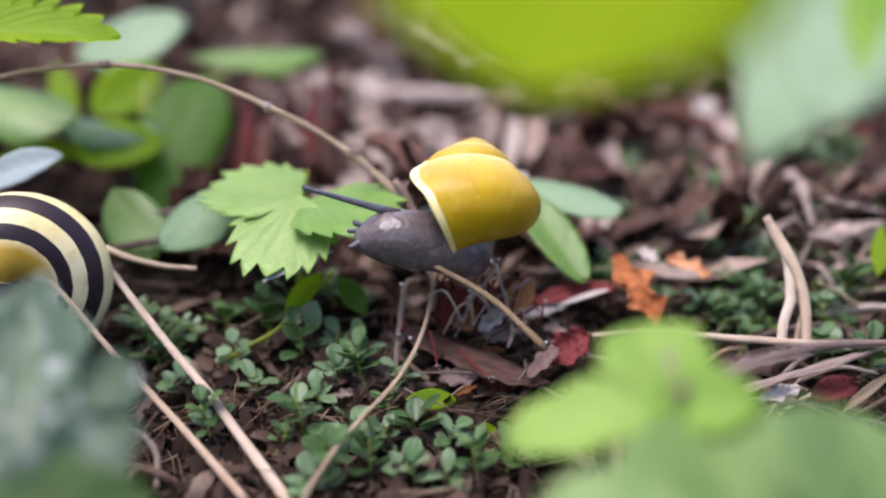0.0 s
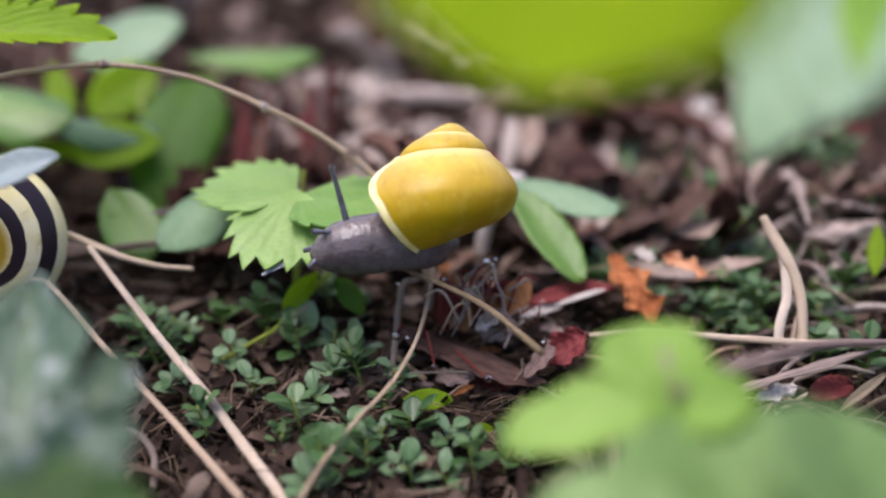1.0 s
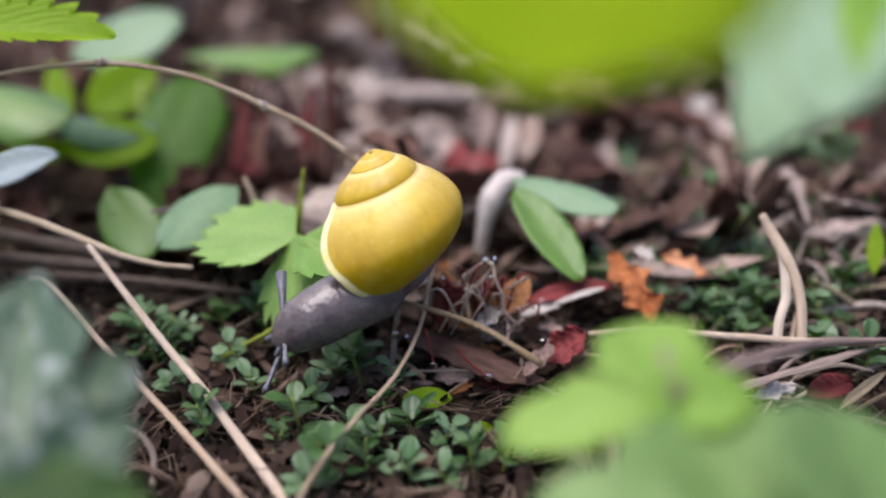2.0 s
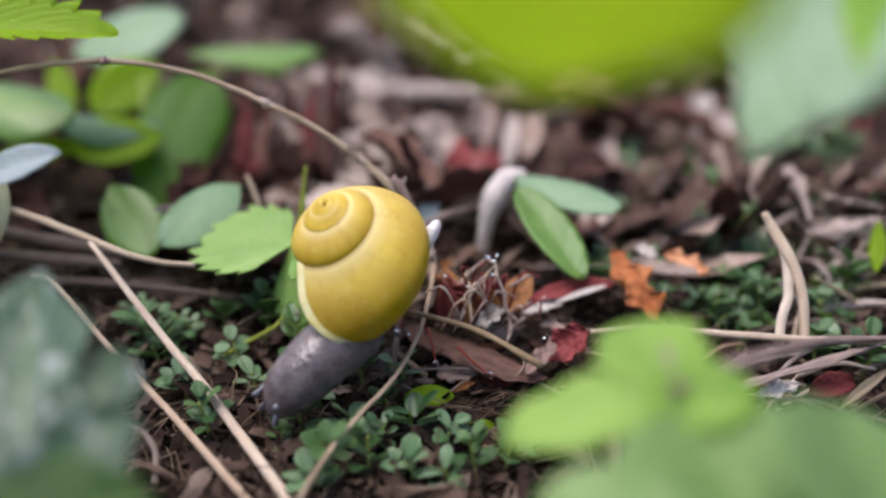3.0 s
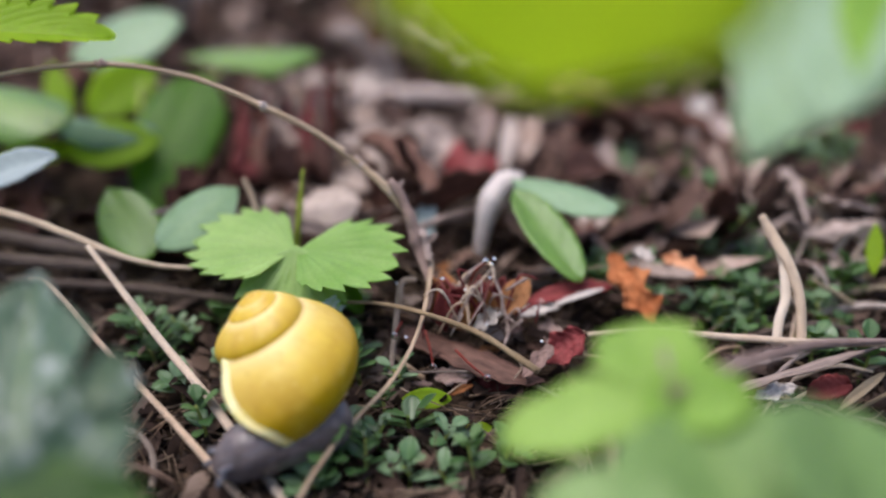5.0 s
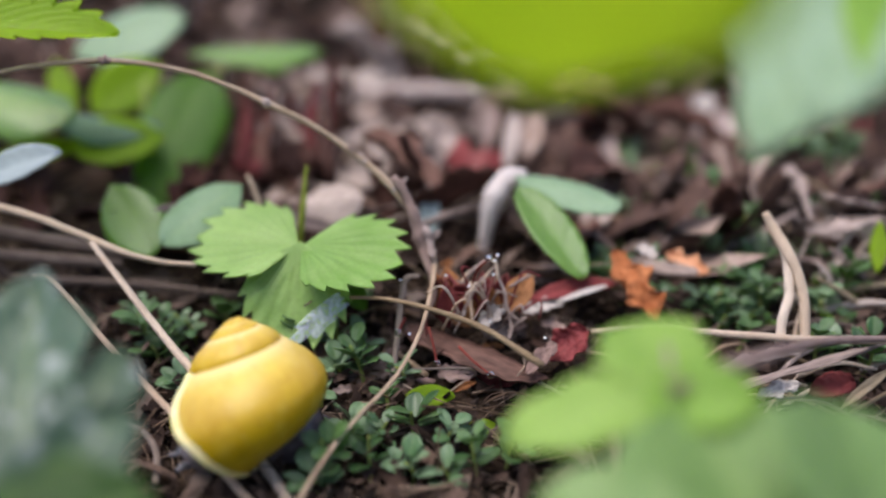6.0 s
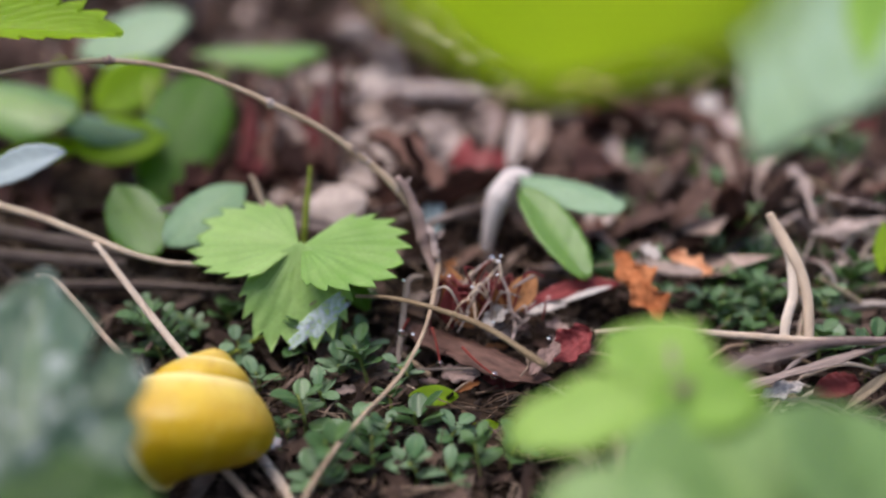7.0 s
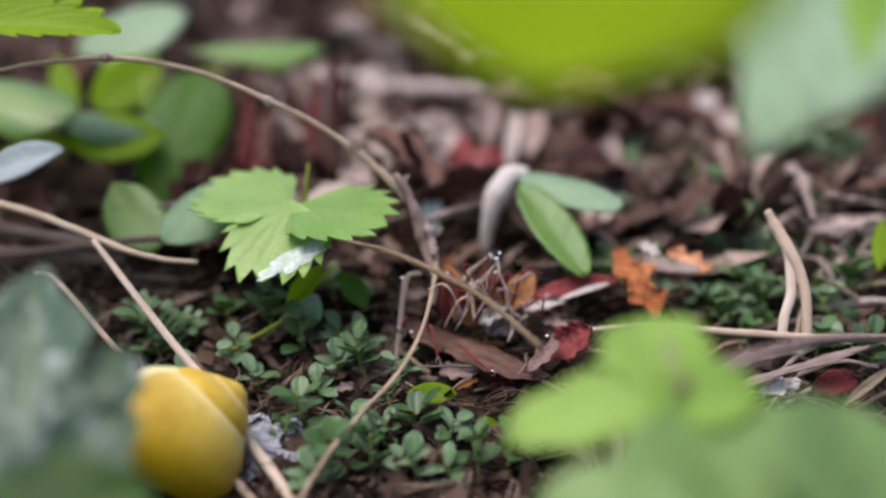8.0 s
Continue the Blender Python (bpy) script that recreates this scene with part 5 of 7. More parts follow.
FARSPOTS = [(0.0484, 0.1886, 0.0023), (0.053, 0.1918, 0.003), (0.0539, 0.1872, 0.002), (0.0513, 0.1982, 0.0044), (0.056, 0.2015, 0.0052), (0.0493, 0.2032, 0.0055), (0.0555, 0.2088, 0.0065), (0.0638, 0.1886, 0.0023), (0.0676, 0.1918, 0.003), (0.0526, 0.244, 0.01), (0.059, 0.241, 0.0098), (0.0786, 0.244, 0.01), (0.0845, 0.244, 0.01), (0.0277, 0.2014, 0.0052), (0.029, 0.195, 0.0037), (0.0479, 0.2127, 0.0072), (0.0506, 0.2216, 0.0084), (0.0635, 0.1769, -0.0002), (0.066, 0.1727, -0.001), (-0.019, 0.1918, 0.003), (-0.014, 0.19, 0.0027), (-0.0264, 0.1886, 0.0023), (0.0591, 0.1741, -0.0007), (0.0466, 0.184, 0.0014)]
CLUMPS = [(0.0471, 0.1918, 0.003), (0.05, 0.1918, 0.003), (0.0527, 0.195, 0.0037), (0.0536, 0.1901, 0.0027), (0.048, 0.1864, 0.0018), (0.0512, 0.1857, 0.0016), (0.0556, 0.1908, 0.0029), (0.0491, 0.1972, 0.0043), (0.0533, 0.2032, 0.0055), (0.0553, 0.1957, 0.0039), (0.0452, 0.1864, 0.0018), (0.0438, 0.1893, 0.0025), (0.0655, 0.195, 0.0037), (0.0637, 0.1847, 0.0016), (0.0678, 0.1857, 0.0016), (0.0544, 0.241, 0.0098), (0.0579, 0.244, 0.01), (0.0509, 0.238, 0.0096), (0.0801, 0.241, 0.0098), (0.0816, 0.238, 0.0096), (0.075, 0.235, 0.0094), (0.0279, 0.1982, 0.0044), (0.0289, 0.2032, 0.0055), (0.0524, 0.2309, 0.0091), (0.0864, 0.235, 0.0094), (0.0714, 0.1918, 0.003), (0.0502, 0.2109, 0.0068), (0.0541, 0.2171, 0.0078), (0.057, 0.2109, 0.0068)]
kinds = [seedling(k) for k in range(14)]
rnd = random.Random(3)
for i, q in enumerate(SPOTS + FARSPOTS):
    x, y, z = q
    src = kinds[i % 10]
    m = pose(x, y, ground_z(x, y), rnd.uniform(-12, 12), rnd.uniform(-12, 12), rnd.uniform(0, 360))
    if i < 10:
        src.matrix_basis = m
    else:
        copy_thing(src, m)
for i, q in enumerate(CLUMPS):
    x, y, z = q
    m = pose(x, y, ground_z(x, y), rnd.uniform(-15, 15), rnd.uniform(-15, 15), rnd.uniform(0, 360)) @ Matrix.Scale(rnd.uniform(0.55, 1.0), 4)
    if i < 4:
        kinds[10 + i].matrix_basis = m
    else:
        copy_thing(kinds[10 + i % 4], m)
moss_rnd = random.Random(90)
for i in range(85):
    y = moss_rnd.uniform(0.178, 0.262)
    x = moss_rnd.uniform(0.14, 0.38) * y
    m = pose(x, y, ground_z(x, y) + 0.0005, moss_rnd.uniform(-15, 15), moss_rnd.uniform(-15, 15), moss_rnd.uniform(0, 360)) @ Matrix.Scale(moss_rnd.uniform(0.4, 0.8), 4)
    copy_thing(kinds[10 + i % 4], m)
leaf("oval_leaf", (-0.006, 0.1619, 0.0019), (0.0015, 0.1613, 0.003), (0, -0.5518, 0.834), 0.0036, BRIGHT, "light green oval seedling leaf", sharp=1.6)
leaf("oval_leaf", (0.008, 0.1605, -0.0016), (0.0034, 0.1588, -0.0031), (0.1009, -0.6061, 0.7889), 0.0034, BRIGHT, "light green oval seedling leaf", sharp=1.8)

# ---- red sprouts and pale scraps further back ----
def red_sprout(q, seed, tall):
    r = random.Random(seed)
    s = root("red_sprout", Matrix.Translation(on_ground(q[0], q[1])), "dark red young sprout among the dead leaves", "sprout", "red sprouts")
    for k in range(4):
        a = Vector((r.uniform(-0.003, 0.003), r.uniform(-0.003, 0.003), -0.001))
        b = a + Vector((r.uniform(-0.004, 0.004), r.uniform(-0.003, 0.003), r.uniform(0.004, 0.009)))
        part("sprout_leaf", leaf_mesh("sprout_leaf", (b - a).length, r.uniform(0.0025, 0.0045), (CRIMSON, MAROON)[k % 2], fold=0.4, curl=0.15, rows_along=10, across=4, seed=k), s, "", aim(a, b, (r.uniform(-0.6, 0.6), -1, 0.2)))
    for k in range(tall):
        a = Vector((r.uniform(-0.006, 0.006), r.uniform(-0.003, 0.003), -0.001))
        b = a + Vector((r.uniform(-0.004, 0.004), r.uniform(-0.003, 0.003), r.uniform(0.012, 0.022)))
        part("sprout_stem", tube_mesh("sprout_stem", [a, (a + b) / 2 + Vector((r.uniform(-0.001, 0.001), 0, 0)), b], [0.0008, 0.0009, 0.0004], (MAROON, BROWNRED, FRAYED)[k % 3], sides=7, seed=k), s)


for k, (q, tall) in enumerate([((0.0052, 0.2403, 0.0098), 0), ((-0.0338, 0.2439, 0.01), 5), ((-0.0264, 0.2472, 0.0102), 4), ((-0.0401, 0.2472, 0.0102), 4), ((-0.0232, 0.2605, 0.011), 3), ((-0.0151, 0.305, 0.0151), 3), ((0.0286, 0.2662, 0.0113), 0), ((0.0942, 0.2679, 0.0114), 2)]):
    red_sprout(q, k, tall)
cluster = root("red_sprout", Matrix.Translation((0.0057, 0.2379, 0.0096)), "bright red young sprout beside a pale stick", "sprout", "red sprouts")
for a, b, w in (((0.0037, 0.2326, 0.0136), (0.0041, 0.2363, 0.02), 0.0038), ((0.0064, 0.2316, 0.0137), (0.0073, 0.2344, 0.0178), 0.0035), ((0.0093, 0.2316, 0.0137), (0.0111, 0.2344, 0.0178), 0.0034), ((0.0017, 0.2337, 0.0135), (0.0023, 0.2363, 0.0172), 0.0026)):
    part("sprout_leaf", leaf_mesh("sprout_leaf", (Vector(b) - Vector(a)).length, w, CRIMSON, fold=0.4, rows_along=10, across=4, sharp=1.2), cluster, "", cluster.matrix_basis.inverted() @ aim(a, b, (0.1, -1, 0.3)))
for x in (-1, 1):
    part("sprout_stem", tube_mesh("sprout_stem", local([(0.0056, 0.2326, 0.0136), Vector((0.0057, 0.2379, 0.0096)) + Vector((x * 0.001, 0, -0.001))], cluster.location), [0.0008, 0.0009], MAROON, sides=6), cluster)
cluster = root("red_sprout", Matrix.Translation((-0.0334, 0.2409, 0.0098)), "clump of dark maroon upright sprout stems", "sprout", "red sprouts")
for k, (a, b, r) in enumerate((((-0.04, 0.2308, 0.0144), (-0.0398, 0.2429, 0.0255), 0.0016), ((-0.0353, 0.2303, 0.0132), (-0.0348, 0.2406, 0.0226), 0.0019), ((-0.0317, 0.2308, 0.0144), (-0.0332, 0.2389, 0.0211), 0.0014), ((-0.0259, 0.2331, 0.0148), (-0.0257, 0.2484, 0.0282), 0.0015), ((-0.0233, 0.2318, 0.0141), (-0.026, 0.2416, 0.0223), 0.0017), ((-0.0279, 0.2293, 0.0135), (-0.0292, 0.236, 0.0191), 0.0016), ((-0.0374, 0.2294, 0.0137), (-0.0366, 0.2356, 0.0182), 0.0018), ((-0.0219, 0.2304, 0.0134), (-0.0216, 0.2384, 0.0197), 0.0012))):
    part("sprout_stem", tube_mesh("sprout_stem", local([a, Vector(a).lerp(Vector(b), 0.5) + Vector((0.0008 * (-1) ** k, 0, 0)), b], cluster.location), [r, r * 1.1, r * 0.4], (MAROON, BROWNRED, DARKLITTER)[k % 3], sides=8, seed=k, rough=0.4), cluster)
leaf("dead_leaf", (-0.0453, 0.2393, 0.0116), (-0.0211, 0.2429, 0.015), (0, -0.6951, 0.7189), 0.013, DARKLITTER, "dark maroon backing leaf behind the sprouts", ripple=0.25, seed=26, sharp=2, lobes=0.3)
leaf("dead_leaf", (0.0178, 0.2553, 0.0082), (0.0412, 0.2668, 0.0151), (0, -0.6092, 0.793), 0.013, DARKLITTER, "large dark maroon leaf in the litter", fold=0.3, ripple=0.25, seed=12, sharp=2, lobes=0.3)
leaf("dead_leaf", (0.0385, 0.273, 0.0092), (0.058, 0.2821, 0.0155), (0, -0.6092, 0.793), 0.014, DARKLITTER, "large dark maroon leaf in the litter", fold=0.3, ripple=0.25, seed=14, sharp=2, lobes=0.3)
leaf("dead_leaf", (0.009, 0.2505, 0.0123), (0.0112, 0.2563, 0.0212), (-0.1025, -0.8258, 0.5546), 0.0035, FRAYED, "upright pinkish dead leaf tip", sharp=1.6, fold=0.3)
leaf("dead_leaf", (-0.0115, 0.2502, 0.0117), (0.0018, 0.259, 0.0173), (0, -0.6092, 0.793), 0.010, PALEROSE, "pale pinkish dead leaf lying in the litter", ripple=0.25, seed=15, sharp=2, lobes=0.3)
leaf("dead_leaf", (-0.0042, 0.2436, 0.0114), (0.0029, 0.2485, 0.0179), (0, -0.6092, 0.793), 0.007, PINKISH, "pale pinkish dead leaf lying in the litter", ripple=0.25, seed=16, sharp=2, lobes=0.3)
leaf("dead_leaf", (-0.0217, 0.2574, 0.0133), (-0.0106, 0.2605, 0.0156), (0, -0.6092, 0.793), 0.010, PINKISH, "pale pinkish dead leaf lying in the litter", ripple=0.25, seed=17, sharp=2, lobes=0.3)
leaf("dead_leaf", (0.0327, 0.2319, 0.0117), (0.0348, 0.2423, 0.0185), (0.3042, -0.6472, 0.699), 0.005, PINKISH, "upright pinkish dead leaf in the litter", ripple=0.25, seed=18, sharp=2, lobes=0.3)
leaf("pale_scrap", (0.0133, 0.2394, 0.0116), (0.0152, 0.248, 0.0221), (0, -0.8301, 0.5576), 0.0030, PALEROSE, "pale pinkish scrap of a dead leaf", sharp=2.0)
leaf("pale_scrap", (-0.0024, 0.2062, 0.0098), (-0.002, 0.2118, 0.0181), (0.2018, -0.813, 0.5461), 0.0036, WHITISH, "whitish scrap of a dead leaf", sharp=2.5)
leaf("pale_scrap", (0.0573, 0.2663, 0.0139), (0.0605, 0.2709, 0.0198), (0, -0.8301, 0.5576), 0.005, PALEDEAD, "whitish scrap of a dead leaf", sharp=2.5)
leaf("pale_scrap", (0.0575, 0.2501, 0.0112), (0.063, 0.2576, 0.019), (0, -0.7611, 0.6486), 0.0075, FRAYED, "tan scrap of a dead leaf", sharp=2.5)

leaf("dead_leaf", (-0.0235, 0.2500, 0.0150), (-0.0030, 0.2440, 0.0175), (0.1, -0.55, 0.83), 0.0105, PALEROSE, "large pale pinkish dead leaf in the litter", ripple=0.2, seed=41, sharp=1.8, lobes=0.25, fold=-0.3)
leaf("dead_leaf", (-0.0215, 0.2320, 0.0130), (-0.0090, 0.2260, 0.0150), (-0.1, -0.6, 0.8), 0.0070, PALEROSE, "pale pinkish curled dead leaf in the litter", ripple=0.25, seed=43, sharp=1.8, lobes=0.3, fold=0.3)
leaf("dead_leaf", (-0.0030, 0.2300, 0.0125), (0.0000, 0.2200, 0.0160), (0.2, -0.8, 0.5), 0.0060, PINKISH, "pinkish upright dead leaf in the litter", ripple=0.3, seed=45, sharp=1.8, lobes=0.3)

stalk("dead_stick", [(-0.0306, 0.2900, 0.0170), (-0.0108, 0.2850, 0.0172), (0.0080, 0.2800, 0.0147)], [0.0016, 0.0018, 0.0014], PALEROSE, "pale bleached dead stick lying in the litter", "stick", rough=0.2)
leaf("dead_leaf", (-0.0288, 0.2750, 0.0142), (-0.0133, 0.2850, 0.0224), (0.1, -0.6, 0.8), 0.0120, PALEROSE, "large pale pinkish dead leaf in the litter", ripple=0.2, seed=51, sharp=1.8, lobes=0.25, fold=-0.3)
leaf("dead_leaf", (-0.0525, 0.3200, 0.0139), (-0.0312, 0.3350, 0.0166), (-0.1, -0.6, 0.8), 0.0110, GREYLEAF, "grey-beige dead leaf in the litter", ripple=0.2, seed=53, sharp=1.8, lobes=0.25, fold=0.2)
leaf("dead_leaf", (-0.0309, 0.3700, 0.0104), (-0.0144, 0.3900, 0.0115), (0.1, -0.6, 0.8), 0.0120, GREYLEAF, "grey-beige dead leaf in the litter", ripple=0.2, seed=57, sharp=1.8, lobes=0.25, fold=-0.2)

scrap_rnd = random.Random(64)
for k in range(34):
    y = scrap_rnd.uniform(0.166, 0.202)
    x = scrap_rnd.uniform(-0.02, 0.026)
    L = scrap_rnd.uniform(0.003, 0.008)
    a = scrap_rnd.uniform(0, 2 * math.pi)
    p = on_ground(x, y, scrap_rnd.uniform(0.0008, 0.003))
    leaf("dead_leaf", p, p + Vector((math.cos(a), math.sin(a), scrap_rnd.uniform(-0.1, 0.5))) * L, (scrap_rnd.uniform(-0.4, 0.4), -0.6, 0.8), L * scrap_rnd.uniform(0.3, 0.6), (ROSEBROWN, RUSSET, GREYLEAF, DEADNEAR, TANLEAF)[k % 5], ("rose-brown scrap of a dead leaf", "russet scrap of a dead leaf", "grey scrap of a dead leaf", "brown scrap of a dead leaf", "tan scrap of a dead leaf")[k % 5], fold=scrap_rnd.uniform(-0.6, 0.6), ripple=0.35, rows_along=12, across=6, seed=k * 1.3, sharp=1.8, lobes=0.4)

# ---- leaf litter ----
def bare(x, y):
    """Dark patches with little litter: behind the bent seedling, under the overhanging leaf, round the red sprout."""
    p, q, w = BARE
    return p[0] < x < q[0] + 0.06 and q[1] - 0.008 < y < p[1] + 0.09 or abs(x - w[0]) < 0.009 and abs(y - w[1]) < 0.03


BARE = ((0.0187, 0.2812, 0.0123), (0.046, 0.2473, 0.0102), (0.0057, 0.2379, 0.0096))
LITTER = [DEAD, PINKISH, DEAD, BROWNRED, DARKLITTER, PALEROSE]
rnd = random.Random(21)
shapes = []
for k in range(10):
    L = rnd.uniform(0.009, 0.02)
    shapes.append(leaf_mesh("dead_leaf", L, L * rnd.uniform(0.35, 0.7), LITTER[k % 6], fold=rnd.uniform(-0.9, 0.9), curl=rnd.uniform(-0.4, 0.5), ripple=rnd.uniform(0.2, 0.5), lobes=rnd.uniform(0.1, 0.6), rows_along=18, across=8, seed=k * 3.1, sharp=2, thick=0.0003))
for k in range(270):
    y = 0.21 + 0.28 * rnd.random() ** 1.3
    x = rnd.uniform(-0.42, 0.42) * y
    if x < -0.042 and y < 0.275 or 0.012 < x < 0.06 and y < 0.29 and k % 10 in (1, 4, 7):
        continue
    if bare(x, y) and k % 10 not in (3, 4, 9):
        continue
    m = pose(x, y, ground_z(x, y) + rnd.uniform(0.0015, 0.005), rnd.uniform(-40, 70), rnd.uniform(-45, 45), rnd.uniform(0, 360))
    if x < -0.026 and y < 0.29 and k % 10 not in (3, 4, 9):
        continue
    tagged(part("dead_leaf", shapes[k % 10], None, "", m), ("dry brown dead leaf in the litter", "pale pinkish dead leaf in the litter", "brown curled dead leaf in the litter", "reddish-brown dead leaf in the litter", "dark dead leaf, in the litter and as painted shade", "pale beige dead leaf in the litter")[k % 10 % 6], "dead leaf", "leaf litter")
# Near-black leaves added to darken the hollow: shade put into their colour.
shade_rnd = random.Random(22)
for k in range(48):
    y = shade_rnd.uniform(0.203, 0.275)
    x = shade_rnd.uniform(-0.44, -0.2) * y
    m = pose(x, y, ground_z(x, y) + shade_rnd.uniform(0.0008, 0.0025), shade_rnd.uniform(-14, 14), shade_rnd.uniform(-14, 14), shade_rnd.uniform(0, 360)) @ Matrix.Scale(shade_rnd.uniform(1.0, 1.6), 4)
    tagged(part("dead_leaf", shapes[4], None, "", m), "dark dead leaf, in the litter and as painted shade", "dead leaf", "leaf litter")
for k in range(190):
    y = 0.155 + 0.3 * rnd.random()
    x = rnd.uniform(-0.42, 0.42) * y
    a = rnd.uniform(0, math.pi)
    if x < -0.03 and 0.2 < y < 0.275 or bare(x, y):
        continue
    L = rnd.uniform(0.008, 0.03)
    d = Vector((math.cos(a), math.sin(a) * 0.6, rnd.uniform(-0.15, 0.25))) * L
    p = on_ground(x, y, rnd.uniform(0.0005, 0.003))
    mid = p + d * 0.5 + Vector((rnd.uniform(-1, 1), rnd.uniform(-1, 1), rnd.uniform(0, 1))) * L * 0.14
    w = rnd.uniform(0.00018, 0.0006)
    stalk("dead_twig", [p, mid, p + d], [w, w * 0.9, w * 0.6], (GREYTWIG, TWIG, BROWNRED, GREYTWIG)[k % 4], "small dead twig lying in the litter", "twig", "twigs in the litter", sides=6, seed=k)

blades = []
for k in range(8):
    L = rnd.uniform(0.018, 0.045)
    blades.append(leaf_mesh("dry_grass", L, rnd.uniform(0.0012, 0.0032), (PINKISH, DEAD, GREYLEAF, TWIG)[k % 4], fold=rnd.uniform(0.2, 0.9), curl=rnd.uniform(-0.25, 0.35), ripple=0.2, rows_along=24, across=4, seed=k * 1.7, sharp=3, widest=0.3, thick=0.0002))
for k in range(150):
    y = 0.2 + 0.28 * rnd.random() ** 1.2
    x = rnd.uniform(-0.42, 0.42) * y
    if x < -0.042 and y < 0.275:
        continue
    if bare(x, y):
        continue
    m = pose(x, y, ground_z(x, y) + rnd.uniform(0.001, 0.004), rnd.uniform(-8, 32), rnd.uniform(-50, 50), rnd.uniform(0, 360))
    tagged(part("dry_grass", blades[k % 8], None, "", m), ("pale pinkish dry grass leaf in the litter", "brown dry grass leaf in the litter", "grey-brown dry grass leaf in the litter", "tan dry grass leaf in the litter")[k % 4], "dry grass", "dry grass in the litter")


for k in range(26):
    p = Vector((0.0551, 0.184, 0.0014)).lerp(Vector((0.0782, 0.1886, 0.0023)), rnd.random()).lerp(Vector((0.0818, 0.235, 0.0094)), rnd.random() * 0.8)
    a = rnd.uniform(0.2, 2.4)
    d = Vector((math.cos(a), rnd.uniform(-0.4, 0.4), abs(math.sin(a)) * 0.5)) * rnd.uniform(0.008, 0.022)
    p = on_ground(p.x, p.y, rnd.uniform(0.0005, 0.003))
    w = rnd.uniform(0.0003, 0.0007)
    stalk("dry_stalk", [p, p + d * 0.5 + Vector((0, 0, rnd.uniform(0, 0.002))), p + d], [w, w, w * 0.5], (FRAYED, PALEROSE, TWIGPALE)[k % 3], "thin pale dry stalk in the litter", "stalk", "dry stalks in the litter", sides=6, seed=k)


def fibres():
    """Rootlets, hairs and thin dead stems strewn over the soil."""
    r = random.Random(17)
    verts, faces, uvs = [], [], []
    for k in range(4200):
        y = 0.125 + 0.33 * r.random() ** 1.7
        x = r.uniform(-0.45, 0.45) * y
        p = on_ground(x, y, r.uniform(0.0002, 0.002))
        a = r.uniform(0, 6.3)
        L = r.uniform(0.003, 0.014)
        d = Vector((math.cos(a), math.sin(a), r.uniform(-0.2, 0.45))) * (L / 5)
        w = r.uniform(0.00006, 0.00022)
        o = len(verts)
        for i in range(6):
            for j in range(3):
                verts.append(p + Vector((math.cos(j * 2.1) * w, math.sin(j * 2.1) * w * 0.5, math.sin(j * 2.1) * w)))
                uvs.append((j / 3, i / 5))
            d = d + Vector((r.uniform(-1, 1), r.uniform(-1, 1), r.uniform(-1, 0.6))) * (L / 16)
            p = p + d
        for i in range(5):
            for j in range(3):
                q = (j + 1) % 3
                faces.append((o + i * 3 + j, o + i * 3 + q, o + i * 3 + 3 + q, o + i * 3 + 3 + j))
    ob = part("plant_fibres", mesh_of("plant_fibres", verts, faces, FIBRE, uvs))
    tagged(ob, "fine dead rootlets and plant hairs on the soil", "plant debris", kind="stuff")


FIBRE = dead_material("fibre", [(0.2, (0.06, 0.038, 0.026)), (0.55, (0.22, 0.15, 0.1)), (0.85, (0.5, 0.4, 0.31))], through_share=0.0)
fibres()


def crumbs():
    r = random.Random(8)
    verts, faces = [], []
    for k in range(9000):
        y = 0.12 + 0.4 * r.random() ** 1.4
        x = r.uniform(-0.45, 0.45) * y
        if x < -0.045 and 0.2 < y < 0.3:
            continue
        p = on_ground(x, y, 0.0004)
        s = r.uniform(0.0003, 0.0013) * (1 if y < 0.2 else 1.5)
        q = Euler((r.uniform(0, 6), r.uniform(0, 6), r.uniform(0, 6))).to_matrix()
        f = Vector((s * r.uniform(0.5, 2.2), s, s * r.uniform(0.3, 0.8)))
        o = len(verts)
        for c in ((1, 0, 0), (-1, 0, 0), (0, 1, 0), (0, -1, 0), (0, 0, 1), (0, 0, -1)):
            verts.append(p + q @ Vector((c[0] * f.x, c[1] * f.y, c[2] * f.z)))
        for a, b, c in ((0, 2, 4), (2, 1, 4), (1, 3, 4), (3, 0, 4), (2, 0, 5), (1, 2, 5), (3, 1, 5), (0, 3, 5)):
            faces.append((o + a, o + b, o + c))
    ob = part("soil_crumbs", mesh_of("soil_crumbs", verts, faces, CRUMB, [(v[0] * 40, v[1] * 40) for v in verts]))
    tagged(ob, "crumbs of soil and rotted plant matter", "soil", kind="stuff")


